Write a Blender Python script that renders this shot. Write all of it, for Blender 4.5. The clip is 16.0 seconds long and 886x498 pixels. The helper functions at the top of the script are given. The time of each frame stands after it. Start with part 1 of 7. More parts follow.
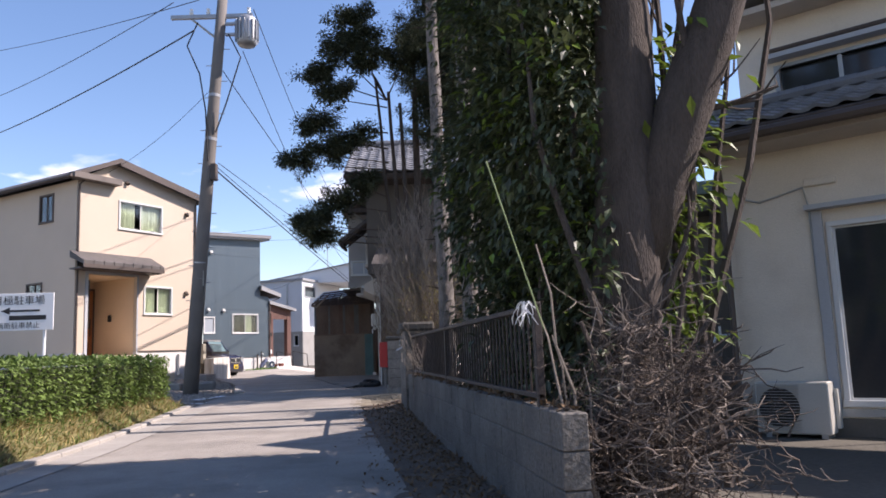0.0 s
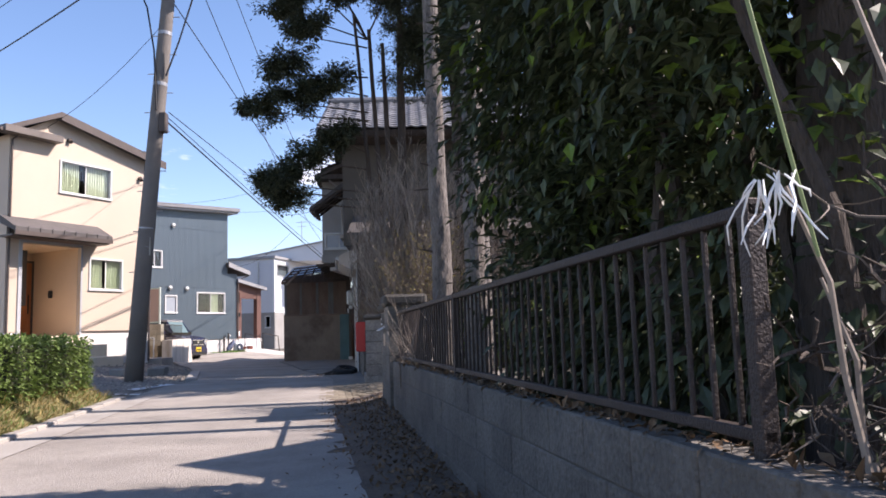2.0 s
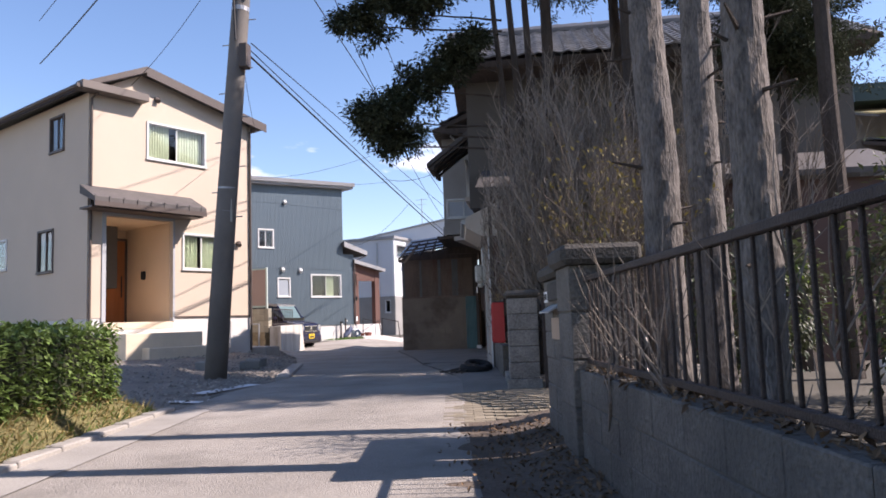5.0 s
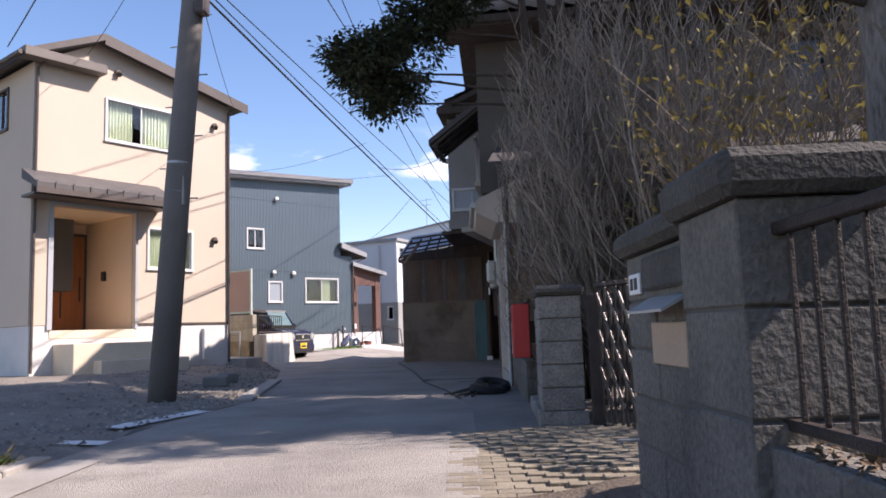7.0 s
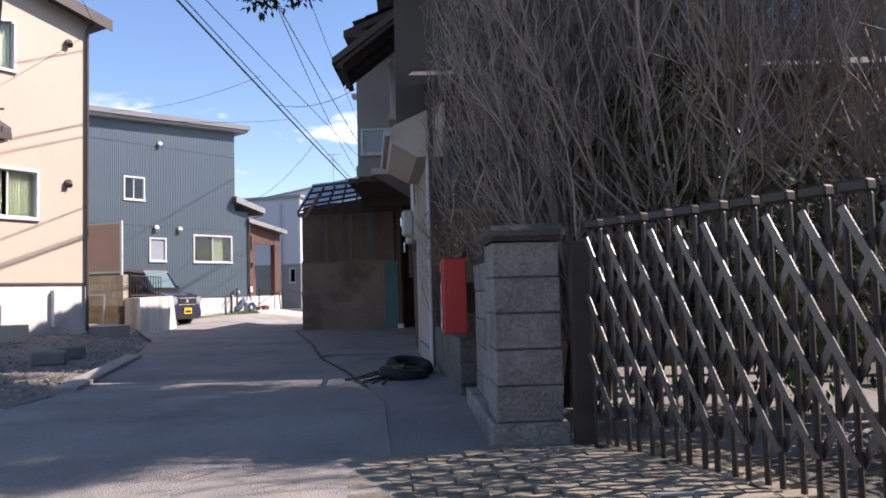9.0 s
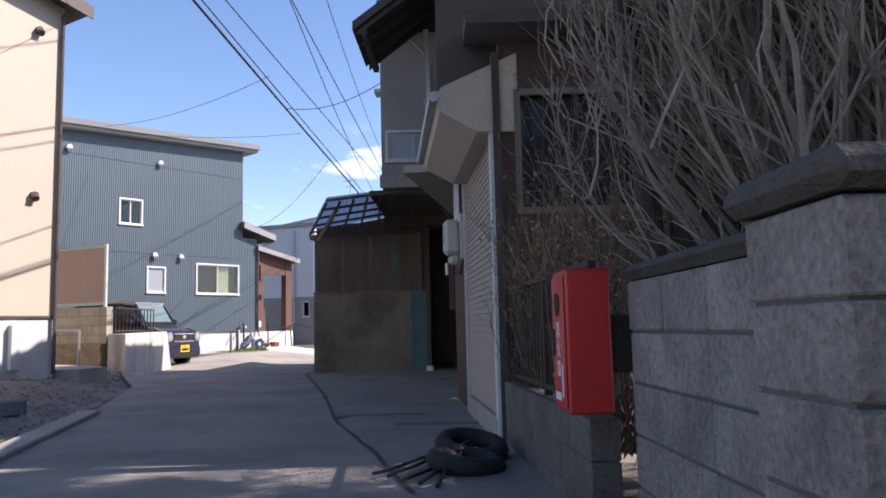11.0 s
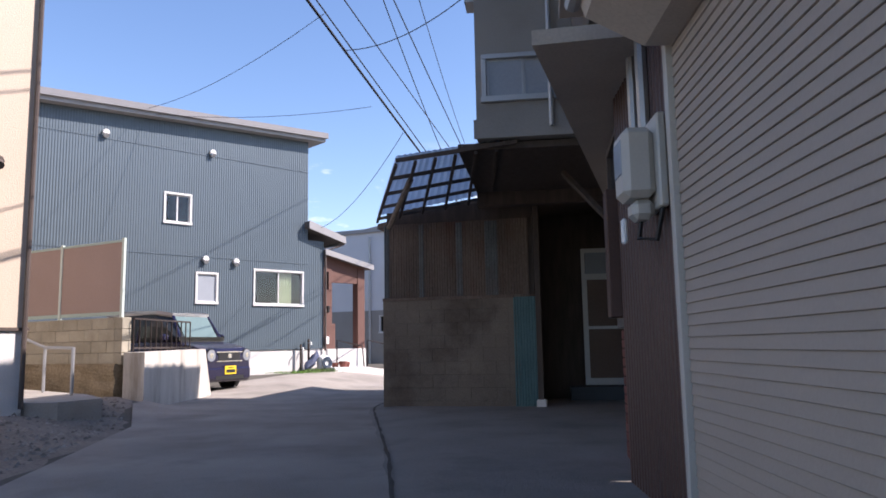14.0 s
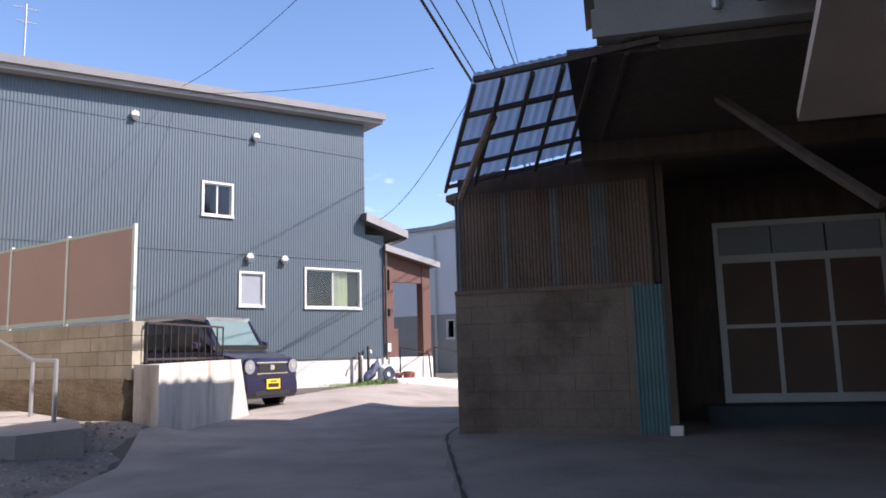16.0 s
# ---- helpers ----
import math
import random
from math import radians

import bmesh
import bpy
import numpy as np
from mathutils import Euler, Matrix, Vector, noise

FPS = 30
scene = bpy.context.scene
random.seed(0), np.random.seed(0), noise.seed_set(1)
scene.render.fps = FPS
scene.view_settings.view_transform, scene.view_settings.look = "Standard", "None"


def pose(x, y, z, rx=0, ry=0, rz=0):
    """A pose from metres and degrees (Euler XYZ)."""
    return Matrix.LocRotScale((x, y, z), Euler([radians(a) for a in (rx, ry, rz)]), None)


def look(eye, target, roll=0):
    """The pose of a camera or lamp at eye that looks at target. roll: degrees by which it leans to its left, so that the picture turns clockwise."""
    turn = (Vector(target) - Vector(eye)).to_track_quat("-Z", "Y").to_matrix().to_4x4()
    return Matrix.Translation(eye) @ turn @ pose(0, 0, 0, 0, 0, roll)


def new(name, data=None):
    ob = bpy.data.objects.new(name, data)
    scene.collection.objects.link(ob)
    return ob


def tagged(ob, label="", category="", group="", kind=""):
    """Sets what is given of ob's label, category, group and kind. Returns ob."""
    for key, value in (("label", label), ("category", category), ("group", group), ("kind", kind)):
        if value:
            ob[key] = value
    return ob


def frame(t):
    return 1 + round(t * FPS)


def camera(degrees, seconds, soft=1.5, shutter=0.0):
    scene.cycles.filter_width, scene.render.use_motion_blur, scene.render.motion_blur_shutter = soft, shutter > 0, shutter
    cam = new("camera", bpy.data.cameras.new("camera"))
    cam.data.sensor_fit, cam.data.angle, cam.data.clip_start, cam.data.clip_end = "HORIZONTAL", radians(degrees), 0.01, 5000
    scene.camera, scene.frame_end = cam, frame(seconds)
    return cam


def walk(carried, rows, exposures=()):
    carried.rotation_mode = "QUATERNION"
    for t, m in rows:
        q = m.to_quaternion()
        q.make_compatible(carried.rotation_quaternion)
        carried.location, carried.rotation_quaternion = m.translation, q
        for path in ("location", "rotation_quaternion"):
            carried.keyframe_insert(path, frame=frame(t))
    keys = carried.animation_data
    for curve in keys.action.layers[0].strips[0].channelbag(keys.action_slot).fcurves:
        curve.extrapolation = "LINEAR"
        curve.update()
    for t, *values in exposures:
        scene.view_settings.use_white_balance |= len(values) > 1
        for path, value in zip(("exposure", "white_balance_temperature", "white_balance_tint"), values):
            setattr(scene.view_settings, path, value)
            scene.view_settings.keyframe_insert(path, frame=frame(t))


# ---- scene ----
cam = camera(61.4, 16.0, soft=1.7)
METRES, EYE, TILT, LEAN, TURN = 22.0, 1.0, 0.0, 0.0, -0.9
ROWS = [
    (0.0, 0.0, 0.0, 0.0, 0.3, 7.78, 2.18),
    (0.5, -0.004, 0.0299, -0.0007, -0.55, 7.79, 2.36),
    (1.0, -0.0062, 0.0611, -0.0016, -2.12, 6.49, 2.85),
    (1.5, -0.008, 0.0915, -0.0012, -2.97, 6.53, 2.43),
    (2.0, -0.0106, 0.1223, -0.0012, -1.47, 6.48, 1.8),
    (2.5, -0.0141, 0.1522, -0.0015, -1.71, 5.36, 1.05),
    (3.0, -0.0174, 0.1836, -0.0022, -3.09, 5.29, 0.98),
    (3.5, -0.0218, 0.2147, -0.0019, -3.46, 4.74, 0.79),
    (4.0, -0.0258, 0.2465, -0.0019, -0.26, 4.6, 1.32),
    (4.5, -0.0319, 0.2796, -0.0009, 5.02, 4.58, 1.2),
    (5.0, -0.0364, 0.3111, -0.0004, 7.87, 5.64, 1.94),
    (7.5, -0.055, 0.4632, -0.0002, 8.38, 6.25, 1.93),
    (8.0, -0.0573, 0.4904, -0.0004, 4.36, 5.59, 2.54),
    (8.5, -0.0613, 0.518, -0.0004, 3.04, 3.73, 2.35),
    (9.0, -0.0665, 0.5474, -0.0001, 1.3, 3.32, 1.53),
    (9.5, -0.0729, 0.578, 0.0007, 1.91, 4.49, 1.4),
    (12.0, -0.0985, 0.7355, 0.0016, 3.14, 6.12, 1.46),
    (12.5, -0.1035, 0.7673, 0.0021, 5.98, 6.01, 0.94),
    (13.0, -0.1094, 0.7981, 0.0036, 6.02, 6.4, 0.86),
    (13.5, -0.1142, 0.83, 0.0036, 8.36, 7.69, 1.32),
    (14.0, -0.1202, 0.86, 0.0034, 8.74, 7.41, 1.03),
    (14.5, -0.128, 0.8935, 0.0036, 11.25, 8.24, 0.89),
    (15.0, -0.1368, 0.9244, 0.0039, 11.66, 9.39, 0.95),
    (15.5, -0.1457, 0.956, 0.0035, 13.85, 8.4, 1.6),
    (16.0, -0.1543, 0.9862, 0.0041, 13.74, 8.04, 1.58),
]
walk(cam, [(t, pose(0, 0, EYE, TILT, LEAN, TURN) @ pose(METRES * x, METRES * y, METRES * z, 90 + pitch, roll, yaw)) for t, x, y, z, yaw, pitch, roll in ROWS], exposures=[(0.0, 0.76, 6650, 24), (2.0, 0.90, 6650, 24), (3.5, 1.08, 6700, 24), (5.0, 0.78, 6650, 24), (9.0, 0.78, 6550, 24), (16.0, 0.88, 6500, 24)])

# ---- world, sun, exposure ----
SUN_EL, SUN_AZ = 43.0, 86.0
world = bpy.data.worlds.new("sky")
scene.world = world
world.use_nodes = True
wn = world.node_tree
wbg = wn.nodes["Background"]
sky = wn.nodes.new("ShaderNodeTexSky")
sky.sky_type = "NISHITA"
sky.sun_disc = False
sky.sun_elevation, sky.sun_rotation = radians(SUN_EL), radians(SUN_AZ)
sky.air_density, sky.dust_density, sky.ozone_density = 1.0, 0.4, 1.6
# a few small fair-weather clouds low over the horizon
wtc = wn.nodes.new("ShaderNodeTexCoord")
wmap = wn.nodes.new("ShaderNodeMapping")
wmap.inputs["Scale"].default_value = (5.0, 5.0, 15.0)
wnoise = wn.nodes.new("ShaderNodeTexNoise")
wnoise.inputs["Scale"].default_value = 1.3
wnoise.inputs["Detail"].default_value = 6
wramp = wn.nodes.new("ShaderNodeValToRGB")
wramp.color_ramp.elements[0].position, wramp.color_ramp.elements[1].position = 0.58, 0.70
wsep = wn.nodes.new("ShaderNodeSeparateXYZ")
wlow = wn.nodes.new("ShaderNodeValToRGB")
for p, v in ((0.06, 0.0), (0.12, 1.0), (0.22, 1.0)):
    e = wlow.color_ramp.elements.new(p)
    e.color = (v, v, v, 1)
wlow.color_ramp.elements[0].color = (0, 0, 0, 1)
wlow.color_ramp.elements[-1].position = 0.27
wlow.color_ramp.elements[-1].color = (0, 0, 0, 1)
wmul = wn.nodes.new("ShaderNodeMath")
wmul.operation = "MULTIPLY"
wmix = wn.nodes.new("ShaderNodeMixRGB")
wmix.inputs["Color2"].default_value = (8.0, 8.2, 8.6, 1)
wn.links.new(wtc.outputs["Generated"], wmap.inputs["Vector"])
wn.links.new(wmap.outputs[0], wnoise.inputs["Vector"])
wn.links.new(wnoise.outputs["Fac"], wramp.inputs["Fac"])
wn.links.new(wtc.outputs["Generated"], wsep.inputs[0])
wn.links.new(wsep.outputs["Z"], wlow.inputs["Fac"])
wn.links.new(wramp.outputs["Color"], wmul.inputs[0])
wn.links.new(wlow.outputs["Color"], wmul.inputs[1])
wn.links.new(wmul.outputs[0], wmix.inputs["Fac"])
whue = wn.nodes.new("ShaderNodeHueSaturation")
whue.inputs["Saturation"].default_value = 1.12
wn.links.new(sky.outputs["Color"], whue.inputs["Color"])
wn.links.new(whue.outputs["Color"], wmix.inputs["Color1"])
wn.links.new(wmix.outputs["Color"], wbg.inputs["Color"])
wbg.inputs["Strength"].default_value = 0.13

sun_data = bpy.data.lights.new("sun", "SUN")
sun_data.energy, sun_data.angle, sun_data.color = 5.0, radians(0.53), (1.0, 0.95, 0.87)
sun = new("sun", sun_data)
sun.matrix_world = look((50 * math.sin(radians(SUN_AZ)), 50 * math.cos(radians(SUN_AZ)), 50 * math.tan(radians(SUN_EL))), (0, 0, 0))

# ---- materials ----
def surf(name, base, rough=0.8, var=0.18, scale=2.0, fine=45.0, bump=0.15, metal=0.0, stain=0.0, stain_col=(0.05, 0.045, 0.04), rand=0.0, island=False, spec=0.35, stretch=(1, 1, 1), sheer=0.0):
    """Procedural surface: broad and fine colour variation, optional stains, fine relief, variation from piece to piece."""
    m = bpy.data.materials.new(name)
    m.use_nodes = True
    nt = m.node_tree
    N, L = nt.nodes, nt.links
    b = N["Principled BSDF"]
    geo = N.new("ShaderNodeNewGeometry")
    mp = N.new("ShaderNodeMapping")
    mp.inputs["Scale"].default_value = stretch
    L.new(geo.outputs["Position"], mp.inputs["Vector"])
    n1 = N.new("ShaderNodeTexNoise")
    n1.inputs["Scale"].default_value, n1.inputs["Detail"].default_value = scale, 5
    n2 = N.new("ShaderNodeTexNoise")
    n2.inputs["Scale"].default_value, n2.inputs["Detail"].default_value = fine, 4
    for n in (n1, n2):
        L.new(mp.outputs[0], n.inputs["Vector"])
    add = N.new("ShaderNodeMath")
    add.operation = "ADD"
    L.new(n1.outputs["Fac"], add.inputs[0])
    L.new(n2.outputs["Fac"], add.inputs[1])
    rng = N.new("ShaderNodeMapRange")
    rng.inputs["From Min"].default_value, rng.inputs["From Max"].default_value = 0.6, 1.4
    rng.inputs["To Min"].default_value, rng.inputs["To Max"].default_value = 1 - var, 1 + var
    L.new(add.outputs[0], rng.inputs["Value"])
    value = rng.outputs[0]
    if rand:
        src = geo.outputs["Random Per Island"] if island else None
        if src is None:
            oi = N.new("ShaderNodeObjectInfo")
            src = oi.outputs["Random"]
        r2 = N.new("ShaderNodeMapRange")
        r2.inputs["To Min"].default_value, r2.inputs["To Max"].default_value = 1 - rand, 1 + rand
        L.new(src, r2.inputs["Value"])
        mu = N.new("ShaderNodeMath")
        mu.operation = "MULTIPLY"
        L.new(value, mu.inputs[0])
        L.new(r2.outputs[0], mu.inputs[1])
        value = mu.outputs[0]
    hsv = N.new("ShaderNodeHueSaturation")
    hsv.inputs["Color"].default_value = (*base, 1)
    L.new(value, hsv.inputs["Value"])
    col = hsv.outputs["Color"]
    if stain:
        n3 = N.new("ShaderNodeTexNoise")
        n3.inputs["Scale"].default_value, n3.inputs["Detail"].default_value, n3.inputs["Roughness"].default_value = 1.1, 8, 0.65
        L.new(mp.outputs[0], n3.inputs["Vector"])
        rp = N.new("ShaderNodeMapRange")
        rp.inputs["From Min"].default_value, rp.inputs["From Max"].default_value = 0.5, 0.72
        rp.inputs["To Max"].default_value = stain
        L.new(n3.outputs["Fac"], rp.inputs["Value"])
        mx = N.new("ShaderNodeMixRGB")
        mx.inputs["Color2"].default_value = (*stain_col, 1)
        L.new(rp.outputs[0], mx.inputs["Fac"])
        L.new(col, mx.inputs["Color1"])
        col = mx.outputs["Color"]
    L.new(col, b.inputs["Base Color"])
    b.inputs["Roughness"].default_value, b.inputs["Metallic"].default_value = rough, metal
    b.inputs["Specular IOR Level"].default_value = spec
    if bump:
        bp = N.new("ShaderNodeBump")
        bp.inputs["Strength"].default_value, bp.inputs["Distance"].default_value = bump, 0.02
        L.new(n2.outputs["Fac"], bp.inputs["Height"])
        L.new(bp.outputs[0], b.inputs["Normal"])
    if sheer:
        tr = N.new("ShaderNodeBsdfTranslucent")
        L.new(col, tr.inputs["Color"])
        mxs = N.new("ShaderNodeMixShader")
        mxs.inputs["Fac"].default_value = sheer
        L.new(b.outputs[0], mxs.inputs[1])
        L.new(tr.outputs[0], mxs.inputs[2])
        L.new(mxs.outputs[0], N["Material Output"].inputs["Surface"])
    return m


def glass_mat(name, tint, rough=0.02):
    m = bpy.data.materials.new(name)
    m.use_nodes = True
    b = m.node_tree.nodes["Principled BSDF"]
    b.inputs["Base Color"].default_value = (*tint, 1)
    b.inputs["Roughness"].default_value = rough
    b.inputs["Transmission Weight"].default_value = 1.0
    b.inputs["IOR"].default_value = 1.45
    return m


ASPHALT = surf("asphalt", (0.335, 0.305, 0.268), 0.97, 0.32, 0.9, 90, 0.8, stain=0.6, stain_col=(0.19, 0.175, 0.155), spec=0.08)
PAVING = surf("old_concrete_paving", (0.225, 0.205, 0.18), 0.9, 0.25, 1.2, 60, 0.4, stain=0.5, stain_col=(0.10, 0.09, 0.075))
SOIL = surf("leaf_litter_soil", (0.13, 0.10, 0.075), 0.95, 0.45, 3.0, 38, 0.9)
GRAVEL = surf("gravel", (0.235, 0.205, 0.172), 0.97, 0.4, 2.0, 30, 1.0, spec=0.1)
GROUND = surf("ground_earth", (0.10, 0.09, 0.072), 0.95, 0.3, 0.6, 25, 0.6)
KERB = surf("kerb_concrete", (0.34, 0.315, 0.28), 0.85, 0.2, 1.5, 60, 0.3, stain=0.4, stain_col=(0.2, 0.18, 0.15))
BLOCK = surf("concrete_block", (0.145, 0.132, 0.114), 0.92, 0.5, 2.4, 45, 0.8, stain=0.95, stain_col=(0.09, 0.085, 0.075), rand=0.10)
BLOCKPALE = surf("pale_weathered_block", (0.245, 0.225, 0.198), 0.92, 0.5, 4.0, 45, 0.9, stain=0.95, stain_col=(0.085, 0.08, 0.07), rand=0.10)
MORTAR = surf("mortar", (0.12, 0.11, 0.096), 0.95, 0.2, 3, 80, 0.3)
CAPSTONE = surf("dark_lichened_capstone", (0.085, 0.078, 0.068), 0.95, 0.4, 4, 60, 0.8)
SHEDBLOCK = surf("old_shed_block", (0.165, 0.136, 0.108), 0.93, 0.35, 1.2, 60, 0.4, stain=0.9, stain_col=(0.07, 0.052, 0.04), rand=0.03)
IRON = surf("rusty_brown_iron", (0.055, 0.042, 0.036), 0.55, 0.4, 8, 120, 0.4, metal=0.3, rand=0.15)
GATEMETAL = surf("bronze_aluminium", (0.055, 0.045, 0.04), 0.5, 0.2, 6, 90, 0.08, metal=0.4, spec=0.45)
# slat colour lifted above the uprights' bronze to carry the sunlit highlights
SLATMETAL = surf("glint_gate_slat_metal", (0.13, 0.115, 0.105), 0.36, 0.3, 6, 90, 0.08, metal=0.6, spec=0.5)
CREAM = surf("cream_siding", (0.56, 0.462, 0.362), 0.75, 0.05, 1.0, 55, 0.25)
BROWNTRIM = surf("dark_brown_trim", (0.09, 0.07, 0.06), 0.5, 0.2, 3, 60, 0.1)
ROOFDARK = surf("dark_roof_sheet", (0.10, 0.09, 0.085), 0.7, 0.25, 3, 60, 0.3)
FOUND = surf("foundation_concrete", (0.62, 0.60, 0.57), 0.85, 0.12, 1.5, 70, 0.2, stain=0.2, stain_col=(0.33, 0.32, 0.3))
WOODDOOR = surf("orange_wood_door", (0.36, 0.13, 0.045), 0.45, 0.25, 2, 40, 0.1, stretch=(6, 6, 0.6))
STEP = surf("porch_step_tile", (0.66, 0.56, 0.42), 0.7, 0.1, 3, 50, 0.1)
BLUE = surf("slate_blue_cladding", (0.095, 0.128, 0.15), 0.42, 0.08, 0.8, 40, 0.04, metal=0.2, spec=0.5)
ALU = surf("white_aluminium", (0.62, 0.62, 0.60), 0.4, 0.05, 3, 60, 0.03)
GREYALU = surf("grey_aluminium", (0.42, 0.43, 0.43), 0.4, 0.1, 3, 60, 0.05, metal=0.5)
ROOFEDGE = surf("pale_roof_edge", (0.30, 0.30, 0.30), 0.5, 0.1, 2, 60, 0.05)
BROWNWALL = surf("red_brown_siding", (0.135, 0.07, 0.055), 0.7, 0.12, 2, 50, 0.2)
WHITEWALL = surf("white_wall", (0.42, 0.43, 0.44), 0.8, 0.08, 1.0, 40, 0.15)
STUCCO = surf("taupe_stucco", (0.125, 0.113, 0.1), 0.92, 0.15, 1.2, 80, 0.5, stain=0.3, stain_col=(0.16, 0.14, 0.12))
GREYSTUCCO = surf("grey_stucco", (0.30, 0.29, 0.27), 0.92, 0.15, 1.0, 80, 0.5, stain=0.35, stain_col=(0.18, 0.17, 0.16))
LAP = surf("beige_lap_siding", (0.36, 0.305, 0.255), 0.6, 0.06, 1.2, 60, 0.05, rand=0.02)
BROWNSHEET = surf("brown_corrugated_sheet", (0.085, 0.047, 0.038), 0.45, 0.2, 1.5, 50, 0.1, metal=0.2, stain=0.3, stain_col=(0.055, 0.03, 0.025))
RUSTSHEET = surf("rusted_corrugated_sheet", (0.155, 0.115, 0.09), 0.75, 0.45, 1.4, 40, 0.3, metal=0.2, stain=0.8, stain_col=(0.13, 0.055, 0.035), stretch=(1.5, 1.5, 0.5))
TEALSHEET = surf("teal_corrugated_sheet", (0.09, 0.17, 0.175), 0.6, 0.25, 1.5, 50, 0.15, metal=0.2, stain=0.4, stain_col=(0.10, 0.07, 0.05))
DARKWOOD = surf("dark_weathered_timber", (0.085, 0.066, 0.054), 0.85, 0.4, 3, 60, 0.4, stretch=(4, 4, 0.7))
PALEWOOD = surf("weathered_grey_timber", (0.20, 0.17, 0.14), 0.85, 0.35, 3, 60, 0.4, stretch=(4, 4, 0.7))
BEIGE = surf("beige_render", (0.74, 0.66, 0.55), 0.88, 0.1, 0.9, 70, 0.3, stain=0.25, stain_col=(0.4, 0.34, 0.27))
SOFFIT = surf("soffit_board", (0.50, 0.44, 0.375), 0.8, 0.15, 2, 50, 0.15)
TILE = surf("silver_grey_roof_tile", (0.19, 0.195, 0.205), 0.5, 0.25, 3, 60, 0.15, rand=0.22, spec=0.5)
PLASTIC = surf("cream_plastic", (0.50, 0.48, 0.43), 0.45, 0.06, 4, 60, 0.03)
RED = surf("red_paint", (0.52, 0.02, 0.02), 0.35, 0.1, 3, 50, 0.03, spec=0.5)
BLACK = surf("black_plastic", (0.02, 0.02, 0.02), 0.5, 0.2, 5, 60, 0.05)
RUBBER = surf("tyre_rubber", (0.025, 0.025, 0.025), 0.85, 0.2, 5, 60, 0.2)
WHITE = surf("white_paint", (0.78, 0.78, 0.76), 0.5, 0.05, 3, 60, 0.03)
YELLOW = surf("yellow_plate", (0.80, 0.55, 0.02), 0.5, 0.04, 5, 60, 0.0)
CARPAINT = surf("dark_violet_car_paint", (0.02, 0.018, 0.05), 0.18, 0.05, 3, 60, 0.0, metal=0.3, spec=0.7)
CARROOF = surf("silver_car_roof", (0.5, 0.5, 0.5), 0.25, 0.05, 3, 60, 0.0, metal=0.5)
CHROME = surf("chrome", (0.7, 0.7, 0.72), 0.15, 0.05, 3, 60, 0.0, metal=1.0)
LENS = surf("headlight_lens", (0.22, 0.24, 0.27), 0.1, 0.05, 3, 60, 0.0, spec=0.8)
CURTAIN = surf("pale_green_curtain", (0.55, 0.60, 0.46), 0.9, 0.12, 4, 60, 0.05, sheer=0.2)
# dark colour put in for the lack of light behind the openings
ROOM = surf("painted_room_dark", (0.10, 0.095, 0.09), 0.9, 0.2, 2, 30, 0.0)
POLE = surf("pole_concrete", (0.17, 0.155, 0.14), 0.85, 0.18, 2, 70, 0.2, stain=0.4, stain_col=(0.13, 0.115, 0.10))
GALV = surf("galvanised_steel", (0.36, 0.37, 0.38), 0.45, 0.15, 4, 60, 0.05, metal=0.6)
CABLE = surf("black_cable", (0.02, 0.02, 0.022), 0.6, 0.1, 4, 60, 0.0)
BARK = surf("grey_brown_bark", (0.08, 0.063, 0.052), 0.95, 0.4, 5, 35, 1.0, stretch=(3, 3, 0.6))
BARKPALE = surf("flaking_conifer_bark", (0.165, 0.145, 0.128), 0.95, 0.7, 5, 26, 1.0, stretch=(3, 3, 0.8))
TWIG = surf("bare_twig", (0.15, 0.115, 0.09), 0.85, 0.3, 6, 40, 0.2, rand=0.35, island=True)
TWIGPALE = surf("pale_dry_twig", (0.22, 0.18, 0.145), 0.85, 0.3, 6, 40, 0.2, rand=0.35, island=True)
LEAFDARK = surf("dark_evergreen_leaf", (0.062, 0.078, 0.034), 0.5, 0.3, 5, 40, 0.0, rand=0.5, island=True, sheer=0.22, spec=0.5)
LEAFLIT = surf("bright_evergreen_leaf", (0.13, 0.19, 0.03), 0.45, 0.3, 5, 40, 0.0, rand=0.4, island=True, sheer=0.3)
LEAFHEDGE = surf("clipped_hedge_leaf", (0.125, 0.185, 0.045), 0.65, 0.3, 5, 40, 0.0, rand=0.45, island=True, sheer=0.2)
PINE = surf("conifer_needles", (0.055, 0.068, 0.04), 0.8, 0.3, 5, 40, 0.0, rand=0.5, island=True, sheer=0.1)
DRYGRASS = surf("dry_grass", (0.33, 0.26, 0.11), 0.9, 0.35, 3, 30, 0.0, rand=0.45, island=True, sheer=0.2)
YELLEAF = surf("yellow_green_leaf", (0.19, 0.155, 0.045), 0.7, 0.3, 5, 40, 0.0, rand=0.4, island=True, sheer=0.25)
OLIVELEAF = surf("dry_olive_leaf", (0.20, 0.165, 0.085), 0.75, 0.3, 5, 40, 0.0, rand=0.5, island=True, sheer=0.2)
DEADLEAF = surf("fallen_leaf", (0.16, 0.10, 0.055), 0.9, 0.3, 5, 40, 0.0, rand=0.5, island=True)
FROST = surf("frosted_panel", (0.33, 0.25, 0.225), 0.6, 0.08, 1, 40, 0.05, spec=0.2)
POLYC = surf("polycarbonate_sheet", (0.62, 0.72, 0.80), 0.3, 0.12, 2, 40, 0.0, sheer=0.75)
GLASS = glass_mat("window_glass", (0.86, 0.90, 0.90))
DARKGLASS = surf("dark_window_glass", (0.03, 0.035, 0.04), 0.08, 0.1, 2, 30, 0.0, spec=0.7)
GREYGLASS = surf("frosted_glass", (0.30, 0.33, 0.36), 0.25, 0.1, 2, 40, 0.05, spec=0.6)
